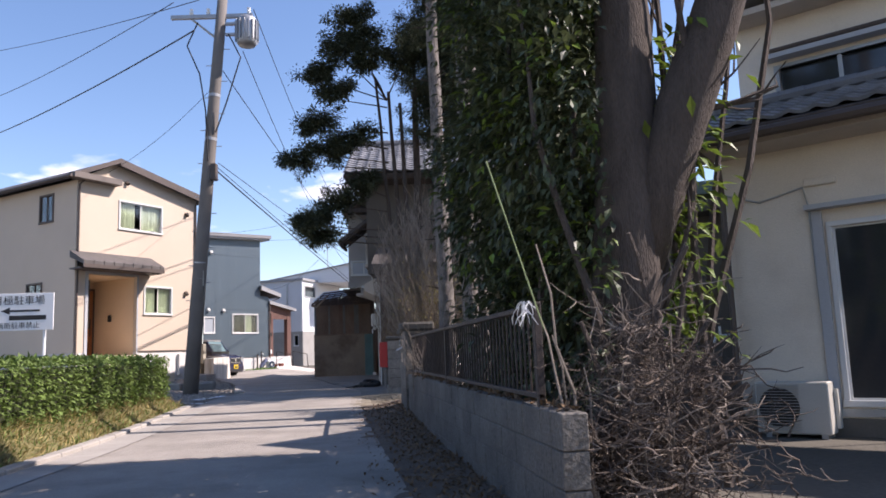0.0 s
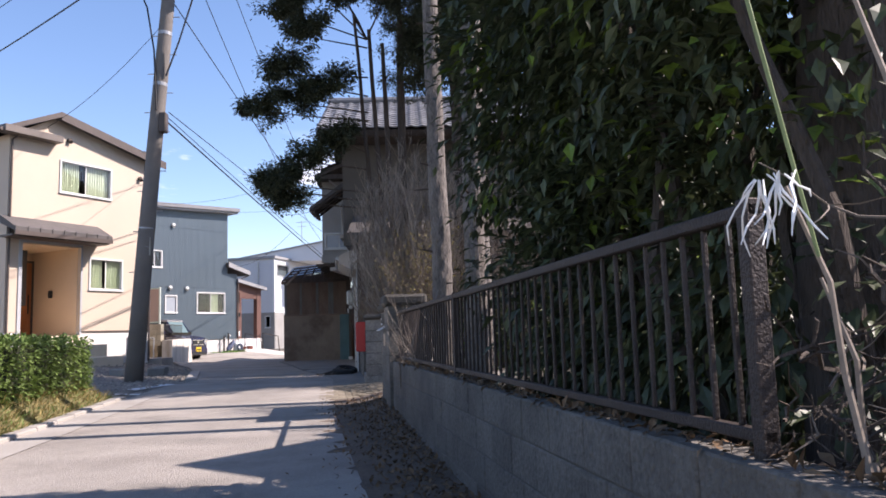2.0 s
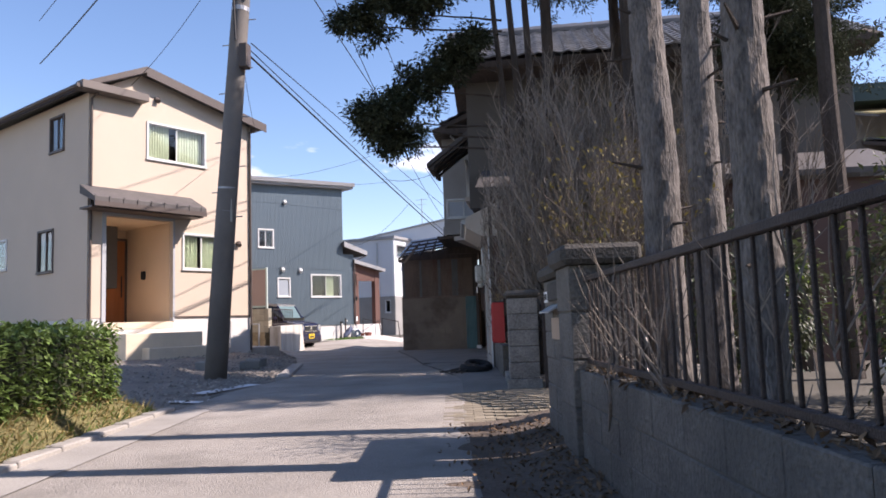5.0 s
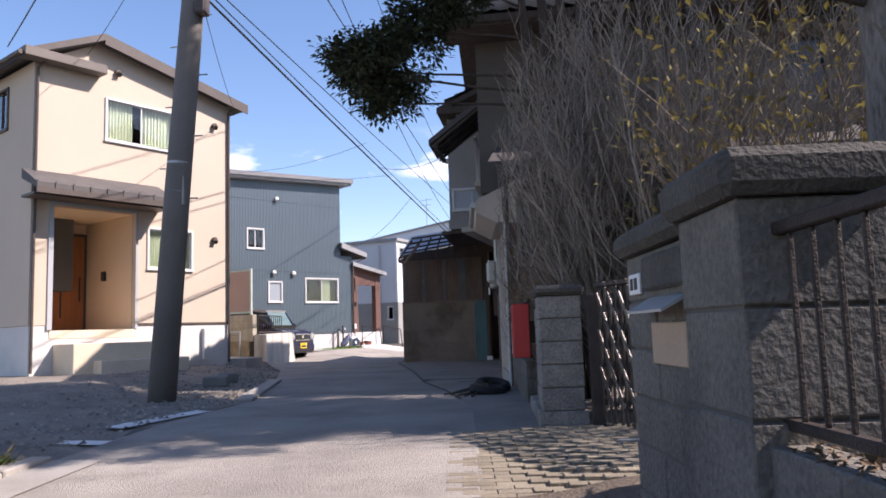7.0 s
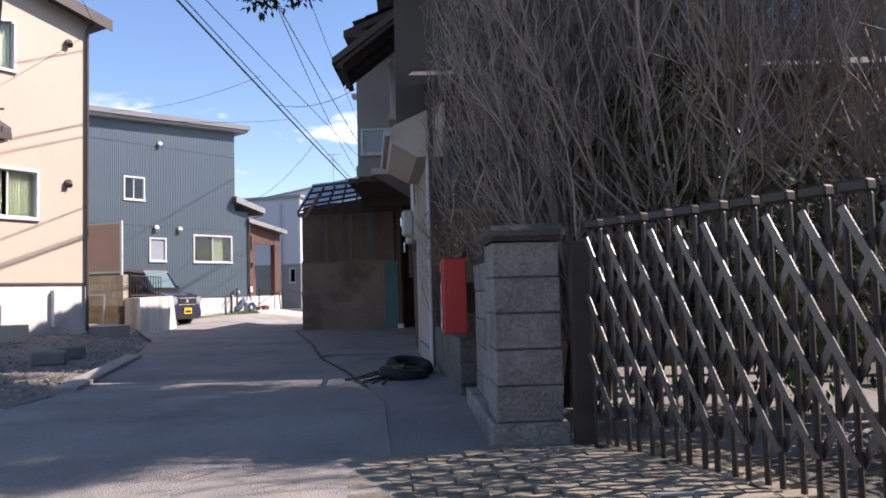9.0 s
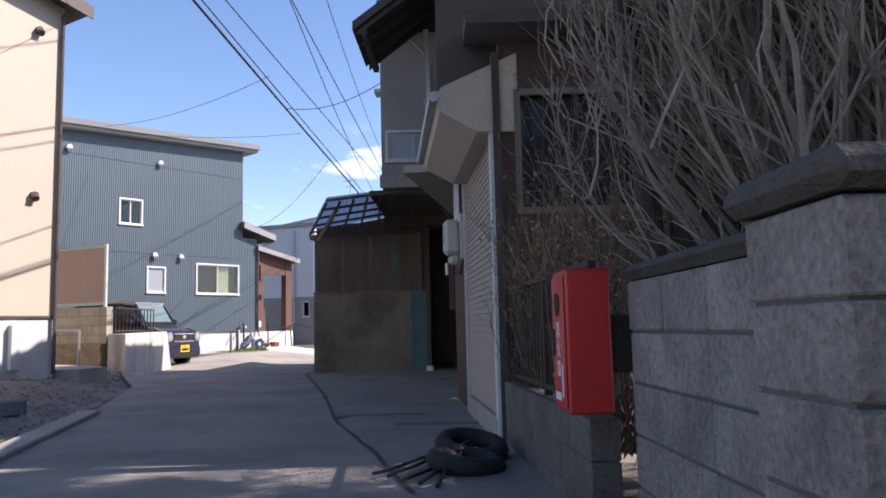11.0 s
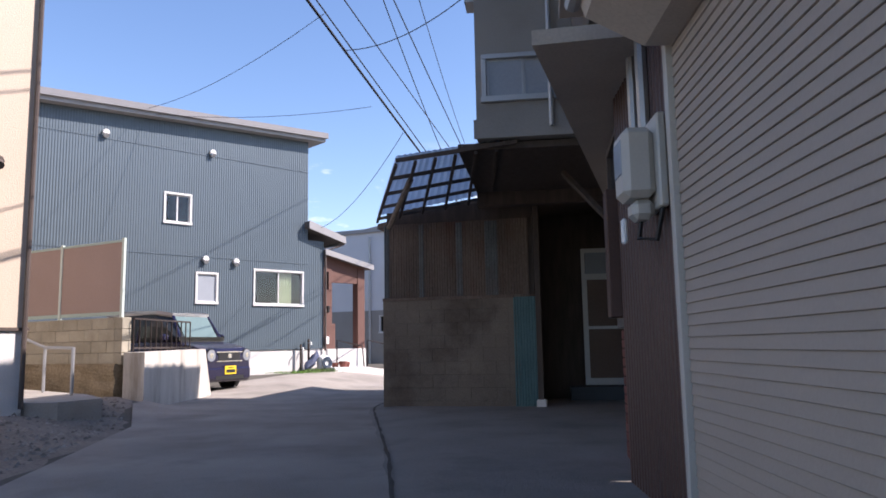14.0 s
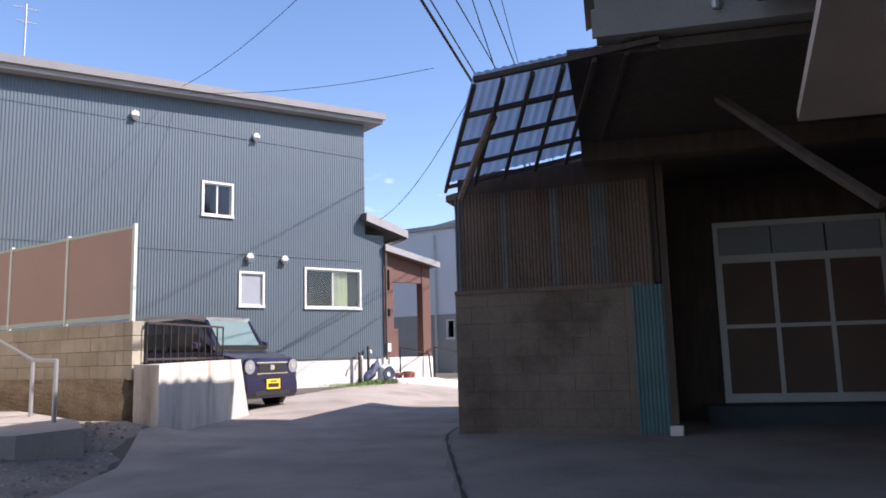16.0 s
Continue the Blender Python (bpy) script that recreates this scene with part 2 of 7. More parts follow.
BRICKRED = surf("red_brown_brick", (0.17, 0.06, 0.045), 0.85, 0.2, 4, 60, 0.3, rand=0.2)

# ---- builders ----
def part(name, bm, material, parent=None, label="", smooth=False):
    me = bpy.data.meshes.new(name)
    if len(bm.verts) < 6000:
        bmesh.ops.remove_doubles(bm, verts=bm.verts[:], dist=0.0002)
    bm.normal_update()
    bm.to_mesh(me)
    bm.free()
    me.materials.append(material)
    if smooth:
        me.polygons.foreach_set("use_smooth", [True] * len(me.polygons))
    ob = new(name, me)
    if parent is not None:
        ob.parent = parent
    return tagged(ob, label)


def raw(name, verts, faces, material, parent=None, label=""):
    me = bpy.data.meshes.new(name)
    me.from_pydata(verts, [], faces)
    me.materials.append(material)
    ob = new(name, me)
    if parent is not None:
        ob.parent = parent
    return tagged(ob, label)


def thing(name, label, category, m=None, group="", kind=""):
    ob = new(name)
    ob.empty_display_size = 0.1
    if m is not None:
        ob.matrix_world = m
    return tagged(ob, label, category, group, kind)


def box(bm, x0, x1, y0, y1, z0, z1, bevel=0.0):
    r = bmesh.ops.create_cube(bm, size=1)
    vs = r["verts"]
    for v in vs:
        v.co = Vector((x0 if v.co.x < 0 else x1, y0 if v.co.y < 0 else y1, z0 if v.co.z < 0 else z1))
    if bevel:
        es = list({e for v in vs for e in v.link_edges})
        bmesh.ops.bevel(bm, geom=es, offset=bevel, segments=1, affect="EDGES", profile=0.5)
    return bm


def boxes(*rows, bevel=0.0):
    bm = bmesh.new()
    for r in rows:
        box(bm, *r, bevel=bevel)
    return bm


def tube(bm, pts, radii, seg=6, cap=True):
    """A tapered tube along pts."""
    pts = [Vector(p) for p in pts]
    if not hasattr(radii, "__len__"):
        radii = [radii] * len(pts)
    rings, prev = [], None
    for i, p in enumerate(pts):
        d = (pts[min(i + 1, len(pts) - 1)] - pts[max(i - 1, 0)])
        d = d.normalized() if d.length > 1e-9 else Vector((0, 0, 1))
        a = prev - d * prev.dot(d) if prev is not None else d.orthogonal()
        if a.length < 1e-6:
            a = d.orthogonal()
        a.normalize()
        prev = a
        c = d.cross(a)
        rings.append([bm.verts.new(p + (a * math.cos(2 * math.pi * k / seg) + c * math.sin(2 * math.pi * k / seg)) * radii[i]) for k in range(seg)])
    for r0, r1 in zip(rings, rings[1:]):
        for k in range(seg):
            bm.faces.new((r0[k], r0[(k + 1) % seg], r1[(k + 1) % seg], r1[k]))
    if cap and seg > 2:
        bm.faces.new(rings[0][::-1])
        bm.faces.new(rings[-1])
    return bm


def tubes(*rows, seg=8):
    bm = bmesh.new()
    for pts, r in rows:
        tube(bm, pts, r, seg)
    return bm


def extrude_poly(bm, pts2, y0, y1, axis="y"):
    """A prism: polygon in the x-z plane (axis y), or y-z plane (axis x), pushed from y0 to y1."""
    def at(p, d):
        return (p[0], d, p[1]) if axis == "y" else ((d, p[0], p[1]) if axis == "x" else (p[0], p[1], d))
    a = [bm.verts.new(at(p, y0)) for p in pts2]
    b = [bm.verts.new(at(p, y1)) for p in pts2]
    n = len(pts2)
    bm.faces.new(a)
    bm.faces.new(b[::-1])
    for i in range(n):
        bm.faces.new((a[i], b[i], b[(i + 1) % n], a[(i + 1) % n]))
    bmesh.ops.recalc_face_normals(bm, faces=bm.faces[:])
    return bm


def wall_cells(bm, x0, x1, z0, z1, holes, y0, y1):
    """A wall in the x-z plane, y0 to y1 thick, with rectangular openings (x0, x1, z0, z1) through it."""
    xs = sorted({x0, x1, *[h[0] for h in holes], *[h[1] for h in holes]})
    xs = [x for x in xs if x0 <= x <= x1]
    for a, b in zip(xs, xs[1:]):
        cut = sorted((h[2], h[3]) for h in holes if h[0] < (a + b) / 2 < h[1])
        z = z0
        for lo, hi in cut:
            if lo > z:
                box(bm, a, b, y0, y1, z, lo)
            z = max(z, hi)
        if z < z1:
            box(bm, a, b, y0, y1, z, z1)
    return bm


def ribs(bm, x0, x1, z0, z1, y, pitch, depth, holes=(), top=None):
    """Corrugated sheet facing -y: vertical trapezoid ribs standing out from y; top(x) gives a slanting upper edge."""
    n = max(1, int(round((x1 - x0) / pitch)))
    for i in range(n):
        a = x0 + (x1 - x0) * i / n
        w = (x1 - x0) / n
        zt = top(a + w / 2) if top else z1
        spans, z = [], z0
        for h in sorted((h for h in holes if h[0] - 0.01 < a + w / 2 < h[1] + 0.01), key=lambda h: h[2]):
            if h[2] > z:
                spans.append((z, h[2]))
            z = max(z, h[3])
        if z < zt:
            spans.append((z, zt))
        for lo, hi in spans:
            prof = ((a, y), (a + w * 0.2, y - depth), (a + w * 0.55, y - depth), (a + w * 0.75, y), (a + w, y))
            lower = [bm.verts.new((p[0], p[1], lo)) for p in prof]
            upper = [bm.verts.new((p[0], p[1], hi)) for p in prof]
            for k in range(4):
                bm.faces.new((lower[k], lower[k + 1], upper[k + 1], upper[k]))
    return bm


def curtain_mesh(x0, x1, y, z0, z1, waves=9, amp=0.03):
    bm = bmesh.new()
    n = waves * 4
    lo, hi = [], []
    for i in range(n + 1):
        x = x0 + (x1 - x0) * i / n
        d = amp * math.sin(i * math.pi / 2 + 0.3 * math.sin(i))
        lo.append(bm.verts.new((x, y + d, z0)))
        hi.append(bm.verts.new((x, y + d * 0.6, z1)))
    for i in range(n):
        bm.faces.new((lo[i], lo[i + 1], hi[i + 1], hi[i]))
    return bm


def window(parent, x0, x1, z0, z1, sashes=2, curtain=None, frame_mat=None, pane_mat=None, depth=0.16, fw=0.036, room=True):
    """A window in a wall whose outer face is y = 0: frame a little proud, sashes, panes, curtain and, behind, a box
    coloured dark for the unlit room.
    """
    fm = frame_mat or ALU
    win = part("window", boxes((x0 - 0.02, x1 + 0.02, -0.035, 0.05, z1 - fw, z1 + 0.02), (x0 - 0.03, x1 + 0.03, -0.05, 0.05, z0 - 0.03, z0 + fw),
                               (x0 - 0.02, x0 + fw, -0.033, 0.05, z0 + fw, z1 - fw), (x1 - fw, x1 + 0.02, -0.033, 0.05, z0 + fw, z1 - fw), bevel=0.004), fm, parent)
    w = (x1 - x0 - 2 * fw) / sashes
    for i in range(sashes):
        a, b = x0 + fw + i * w, x0 + fw + (i + 1) * w
        y = 0.01 + 0.02 * (i % 2)
        t = 0.022
        part("sash", boxes((a, a + t, y, y + 0.02, z0 + fw, z1 - fw), (b - t, b, y, y + 0.02, z0 + fw, z1 - fw),
                           (a + t, b - t, y, y + 0.02, z0 + fw, z0 + fw + t), (a + t, b - t, y, y + 0.02, z1 - fw - t, z1 - fw)), fm, win)
        p = part("pane", boxes((a + t, b - t, y + 0.006, y + 0.012, z0 + fw + t, z1 - fw - t)), pane_mat or GLASS, win)
        p.visible_shadow = False
    if curtain:
        for c0, c1 in curtain:
            part("curtain", curtain_mesh(x0 + (x1 - x0) * c0, x0 + (x1 - x0) * c1, 0.13, z0 + 0.02, z1 - 0.02), CURTAIN, win)
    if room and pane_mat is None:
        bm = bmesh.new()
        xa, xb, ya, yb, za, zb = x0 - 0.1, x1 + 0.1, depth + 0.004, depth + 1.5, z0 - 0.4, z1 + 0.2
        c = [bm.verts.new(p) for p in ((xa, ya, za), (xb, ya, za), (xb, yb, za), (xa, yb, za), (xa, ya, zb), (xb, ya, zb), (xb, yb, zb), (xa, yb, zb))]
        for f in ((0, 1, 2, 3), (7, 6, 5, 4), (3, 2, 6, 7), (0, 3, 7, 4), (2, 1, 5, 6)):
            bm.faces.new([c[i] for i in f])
        part("dark_room_box", bm, ROOM, win)
    return win


def piece_set(name, mesh, spots, parent):
    """Alike pieces sharing one mesh; spots are local matrices."""
    for m in spots:
        ob = new(name, mesh)
        ob.parent = parent
        ob.matrix_local = m


def block_mesh(name, l, d, h, material, bevel=0.006):
    bm = bmesh.new()
    box(bm, 0, l, 0, d, 0, h, bevel=bevel)
    me = bpy.data.meshes.new(name)
    bm.to_mesh(me)
    bm.free()
    me.materials.append(material)
    return me


def block_wall(name, label, m, length, height, depth, bl, bh, material, joint=0.005, z0=-0.1, category="wall", stack=False):
    """A block wall in its own frame: x along, y into the wall, z up; bond with half-block offset."""
    w = thing(name, label, category, m, kind="structure")
    part("mortar_core", boxes((0.02, length - 0.02, 0.007, depth - 0.007, z0, height - 0.008)), MORTAR, w)
    full = block_mesh("block", bl - joint, depth, bh - joint, material)
    half = block_mesh("block", bl / 2 - joint, depth, bh - joint, material)
    rows = int(round((height - z0) / bh))
    rnd = random.Random(len(name))
    for r in range(rows):
        x, odd = 0.0, 0 if stack else r % 2
        z = height - (r + 1) * bh
        while x < length - 0.02:
            if (odd and x == 0.0) or length - x < bl * 0.75:
                me, l = half, bl / 2
            else:
                me, l = full, bl
            piece_set("block", me, [pose(x + joint / 2, rnd.uniform(-0.003, 0.003), z + joint / 2)], w)
            x += l
    return w


def leaf_cloud(name, spots, size, material, parent, droop=0.3, seed=1, aspect=0.42, label="", up=0.0):
    """Many folded leaves; spots are (x, y, z, nx, ny, nz) seats with a rough outward direction."""
    rnd = random.Random(seed)
    verts, faces = [], []
    for x, y, z, nx, ny, nz in spots:
        d = Vector((nx + rnd.uniform(-0.9, 0.9), ny + rnd.uniform(-0.9, 0.9), nz + rnd.uniform(-0.9, 0.6) - droop + up))
        if d.length < 0.05:
            d = Vector((0, 0, 1))
        d.normalize()
        s = d.cross(Vector((rnd.uniform(-0.4, 0.4), rnd.uniform(-0.4, 0.4), 1)))
        if s.length < 0.05:
            s = Vector((1, 0, 0))
        s.normalize()
        n = s.cross(d)
        l = size * rnd.uniform(0.6, 1.25)
        w = l * aspect * 0.5
        p = Vector((x, y, z))
        k = len(verts)
        for q in (p, p + d * l * 0.45 + s * w + n * w * 0.35, p + d * l - n * l * 0.12, p + d * l * 0.45 - s * w + n * w * 0.35, p + d * l * 0.5):
            verts.append(tuple(q))
        faces += [(k, k + 4, k + 1), (k + 1, k + 4, k + 2), (k, k + 3, k + 4), (k + 3, k + 2, k + 4)]
    return raw(name, verts, faces, material, parent, label)


def wobble(p0, p1, n, amp, rnd):
    p0, p1 = Vector(p0), Vector(p1)
    L = (p1 - p0).length
    out = []
    off = Vector((0, 0, 0))
    for i in range(n + 1):
        k = i / n
        out.append(p0.lerp(p1, k) + off)
        off = off + Vector((rnd.uniform(-1, 1), rnd.uniform(-1, 1), rnd.uniform(-0.5, 0.5))) * amp * L / n
    return out


def lettering(name, body, size, material, m, parent, label=""):
    cu = bpy.data.curves.new(name, "FONT")
    cu.body, cu.size, cu.extrude, cu.align_x, cu.align_y = body, size, 0.001, "CENTER", "CENTER"
    cu.resolution_u = 3
    tmp = bpy.data.objects.new(name, cu)
    scene.collection.objects.link(tmp)
    bpy.context.view_layer.update()
    me = bpy.data.meshes.new_from_object(tmp.evaluated_get(bpy.context.evaluated_depsgraph_get()))
    bpy.data.objects.remove(tmp)
    me.materials.clear()
    me.materials.append(material)
    ob = new(name, me)
    ob.parent = parent
    ob.matrix_local = m
    return tagged(ob, label)


def facing(x, y, z, ux, uy):
    """Frame of a facade: x along (ux, uy), y into the building, z up."""
    return pose(x, y, z, 0, 0, math.degrees(math.atan2(uy, ux)))


def smooth01(a, b, v):
    k = min(1, max(0, (v - a) / (b - a)))
    return k * k * (3 - 2 * k)


def street_x(y):
    """Foot line of the wall along the street's right side."""
    return 0.6 - 0.132 * (y - 3.88)


def ground_z(x, y):
    """Height of the ground sheet."""
    z = 0.13 * smooth01(9, 18, y) + 0.27 * smooth01(31, 39, y) * smooth01(-6.5, -8.5, x)
    z += 0.10 * smooth01(-0.5, 0.3, x - street_x(y)) * smooth01(8.8, 10.8, y) * (1 - smooth01(13, 18, y))
    left = -4.2 - 0.09 * (y - 8)
    z += 0.22 * smooth01(0.0, 1.6, left - 1.6 - x) * smooth01(14, 17, y) * (1 - smooth01(30.5, 31, y)) if y > 14 else 0.0
    return z

# ---- ground, road ----
def sheet(name, xs, ys, zf, material, label, category, keep=None):
    verts = [(x, y, zf(x, y)) for y in ys for x in xs]
    n = len(xs)
    faces = [(j * n + i, j * n + i + 1, (j + 1) * n + i + 1, (j + 1) * n + i) for j in range(len(ys) - 1) for i in range(n - 1)
             if keep is None or keep((xs[i] + xs[i + 1]) / 2, (ys[j] + ys[j + 1]) / 2)]
    ob = raw(name, verts, faces, material)
    ob.data.polygons.foreach_set("use_smooth", [True] * len(ob.data.polygons))
    return tagged(ob, label, category, kind="structure")


gx = [-900, -300, -100, -50, -35, -25] + [-20 + 0.5 * i for i in range(61)] + [12, 16, 25, 50, 100, 300, 900]
gy = [-400, -100, -40, -20, -12] + [-8 + 0.5 * i for i in range(121)] + [55, 62, 75, 100, 200, 500, 1500]
sheet("ground", gx, gy, lambda x, y: ground_z(x, y) - 0.03, GROUND, "bare earth ground of a residential neighbourhood", "ground")


def road_left(y):
    pts = ((-12, -3.0), (0, -3.6), (8.4, -4.1), (14.9, -4.75), (17.0, -4.95), (19.0, -4.92), (23.2, -6.0), (28, -7.6), (30, -8.75), (36, -9.6), (41, -8.6), (46, -7.6), (60, -5.0))
    for (a, xa), (b, xb) in zip(pts, pts[1:]):
        if a <= y <= b:
            return xa + (xb - xa) * (y - a) / (b - a)
    return pts[0][1] if y < pts[0][0] else pts[-1][1]


def road_right(y):
    pts = ((-12, 0.6), (3, 0.15), (12, -1.15), (16.3, -1.62), (18.2, -1.82), (20.5, -2.45), (22.2, -3.0), (25.4, -3.72), (30.0, -4.92), (30.7, -5.06), (36, -5.2), (46, -4.2), (60, -1.0))
    for (a, xa), (b, xb) in zip(pts, pts[1:]):
        if a <= y <= b:
            return xa + (xb - xa) * (y - a) / (b - a)
    return pts[0][1] if y < pts[0][0] else pts[-1][1]


def ribbon(name, left, right, ys, n, zf, material, label, category):
    verts, faces = [], []
    for y in ys:
        for i in range(n + 1):
            x = left(y) + (right(y) - left(y)) * i / n
            verts.append((x, y, zf(x, y)))
    for j in range(len(ys) - 1):
        for i in range(n):
            a = j * (n + 1) + i
            faces.append((a, a + 1, a + n + 2, a + n + 1))
    ob = raw(name, verts, faces, material)
    ob.data.polygons.foreach_set("use_smooth", [True] * len(ob.data.polygons))
    return tagged(ob, label, category, kind="structure")


road_ys = [-12 + 0.5 * i for i in range(145)]
ribbon("road", road_left, road_right, road_ys, 14, lambda x, y: ground_z(x, y) + 0.004, ASPHALT, "narrow worn grey asphalt lane", "road")
# concrete apron beside the road, from the gate past the houses to the shed, with its low lip
ribbon("pavement", lambda y: road_right(y) - 0.12, lambda y: 1.6 + 0.02 * y, [15.6 + 0.3 * i for i in range(58)], 30,
       lambda x, y: ground_z(x, y) - 0.034 + 0.034 * smooth01(15.8, 16.6, y) + 0.028 * smooth01(0.0, 0.2, x - road_right(y)) * smooth01(16.4, 17.6, y) + 0.004 * noise.noise(Vector((x * 2, y * 2, 5))), PAVING, "old cracked concrete apron along the houses", "pavement")
# dark open joint between lane and apron, with the lip's shadow painted in
ribbon("joint", lambda y: road_right(y) - 0.018 + 0.02 * noise.noise(Vector((5, y * 2, 1))), lambda y: road_right(y) + 0.014 + 0.025 * noise.noise(Vector((0, y * 3, 1))), [19.0 + 0.2 * i for i in range(63)], 2,
       lambda x, y: ground_z(x, y) + 0.016 * smooth01(16.4, 17.6, y), surf("lip_shadow_joint", (0.07, 0.062, 0.05), 0.95, 0.4, 6, 60, 0.6), "dark joint strip beside the lane, lip shadow painted in", "joint")
# leaf-littered earth strip at the foot of the wall
ribbon("verge", lambda y: road_right(y) - 0.3, lambda y: street_x(y) + 0.5, [-2 + 0.2 * i for i in range(80)], 12,
       lambda x, y: ground_z(x, y) + 0.004 + 0.03 * (x - road_right(y)) + 0.012 * noise.noise(Vector((x * 4, y * 4, 0))), SOIL, "dark earth strip with leaf litter beside the wall", "verge")
# gravel yard of the parking lot and in front of the cream house
ribbon("gravel_yard", lambda y: -17.0, lambda y: road_left(y) + 0.03 if y > 14.9 else -6.3, [3 + 0.5 * i for i in range(56)], 16,
       lambda x, y: ground_z(x, y) + 0.01 + 0.025 * noise.noise(Vector((x * 1.3, y * 1.3, 2))) - 0.05 * (1 - smooth01(0.0, 0.5, road_left(y) - x)), GRAVEL, "grey gravel and earth yard", "yard")
# stones lying on the yard
rnd = random.Random(5)
verts, faces = [], []
for i in range(2600):
    y = rnd.uniform(14.5, 30)
    x = road_left(y) - 0.12 - abs(rnd.gauss(0, 1.5))
    s = rnd.uniform(0.012, 0.04)
    z = ground_z(x, y) + 0.015 + s * 0.2
    k = len(verts)
    for dx, dy, dz in ((1, 0, 0), (-0.3, 0.9, 0.1), (-0.8, -0.5, 0), (0.1, 0.1, 0.8)):
        verts.append((x + dx * s * rnd.uniform(0.7, 1.2), y + dy * s * rnd.uniform(0.7, 1.2), z + dz * s))
    faces += [(k, k + 1, k + 3), (k + 1, k + 2, k + 3), (k + 2, k, k + 3)]
STONE = surf("loose_stone", (0.25, 0.225, 0.195), 0.9, 0.3, 4, 50, 0.3, rand=0.45, island=True)
tagged(raw("gravel_stones", verts, faces, STONE), "loose grey gravel stones scattered on the yard", "gravel", kind="stuff")

# kerb along the left edge of the road
kerb = thing("kerb", "low worn concrete kerb along the lane", "kerb", kind="structure")
y = -6.0
while y < 14.9:
    x0, x1 = road_left(y), road_left(y + 0.58)
    bm = bmesh.new()
    box(bm, -0.16, 0.0, 0, 0.585, -0.15, 0.06, bevel=0.012)
    k = part("kerb_stone", bm, KERB, kerb)
    k.matrix_world = pose(x0, y, ground_z(x0, y), 0, 0, math.degrees(math.atan2(x0 - x1, 0.58)))
    y += 0.6
# pale concrete gutter strip on the road beside it
ribbon("gutter", lambda y: road_left(y) + 0.0, lambda y: road_left(y) + 0.42, [-6 + 0.5 * i for i in range(43)], 2,
       lambda x, y: ground_z(x, y) + 0.012, KERB, "pale concrete gutter strip along the kerb", "gutter")
# short concrete edge at the drive of the cream house
for (xa, ya), (xb, yb) in (((-6.1, 23.5), (-5.0, 19.3)),):
    d = math.hypot(xb - xa, yb - ya)
    k = part("kerb_stone", boxes((0, d, -0.12, 0.12, -0.1, 0.05), bevel=0.012), KERB, kerb)
    k.matrix_world = pose(xa, ya, ground_z(xa, ya), 0, 0, math.degrees(math.atan2(yb - ya, xb - xa)))
# white line remains at the drive
verts, faces = [], []
for (xa, ya), (xb, yb), half, n in (((-5.33, 16.75), (-5.12, 18.35), 0.10, 16), ((-5.28, 15.85), (-4.82, 15.98), 0.10, 8)):
    d = Vector((yb - ya, xa - xb, 0)).normalized() * half
    k = len(verts)
    for i in range(n + 1):
        c = Vector((xa, ya, 0)).lerp(Vector((xb, yb, 0)), i / n)
        for sd in (-1, 1):
            e = c + d * sd * (1 + 0.35 * noise.noise(c * 7 + Vector((sd, 0, 0))))
            off = road_left(e.y) - e.x
            verts.append((e.x, e.y, ground_z(e.x, e.y) + (0.012 if off < 0 else max(-0.018, 0.034 - 0.05 * max(0, 1 - off / 0.72)))))
    faces += [(k + 2 * i, k + 2 * i + 1, k + 2 * i + 3, k + 2 * i + 2) for i in range(n)]
tagged(raw("road_marking", verts, faces, surf("worn_road_paint", (0.72, 0.71, 0.68), 0.85, 0.2, 3, 60, 0.3, stain=0.7, stain_col=(0.35, 0.33, 0.30))), "worn white paint marks on the lane", "marking", kind="structure")
# manhole covers in the apron
for x, y in ((-2.6, 22.6), (-1.95, 21.8)):
    tagged(part("drain_cover", boxes((x - 0.45, x + 0.45, y - 0.09, y + 0.09, ground_z(x, y), ground_z(x, y) + 0.03), bevel=0.008), MORTAR), "long concrete drain cover set in the apron", "drain cover")

# ---- the wall along the street, with its fence ----
WDIR = Vector((-1.15, 8.72, 0)).normalized()
# seen from the road the wall's own x runs from far to near, so that y points into the yard
WF = facing(0.6 + WDIR.x * 7.9, 3.88 + WDIR.y * 7.9, 0.0, -WDIR.x, -WDIR.y)
block_wall("block_wall", "low grey concrete block wall stained by weather", WF, 7.9, 0.67, 0.14, 0.4, 0.19, BLOCK, z0=-0.1)


def picket_fence(name, label, m, length, z0, z1, pitch=0.115):
    f = thing(name, label, "fence", m)
    part("top_rail", boxes((0, length, 0.02, 0.06, z1 - 0.035, z1), bevel=0.005), IRON, f)
    part("bottom_rail", boxes((0, length, 0.022, 0.058, z0 + 0.04, z0 + 0.07), bevel=0.004), IRON, f)
    n = int(length / pitch)
    me = block_mesh("picket", 0.014, 0.014, z1 - z0 - 0.105, IRON, 0.003)
    post = block_mesh("post", 0.045, 0.045, z1 - z0 + 0.01, IRON, 0.004)
    for i in range(n + 1):
        x = i * length / n
        if i % max(1, round(n / 2)) == 0:
            piece_set("post", post, [pose(min(x, length - 0.045), 0.018, z0)], f)
        else:
            piece_set("picket", me, [pose(x - 0.007, 0.033, z0 + 0.07)], f)
    return f


picket_fence("iron_fence", "rusty dark brown iron picket fence on the block wall", WF @ pose(0, 0.03, 0), 7.42, 0.665, 1.255)

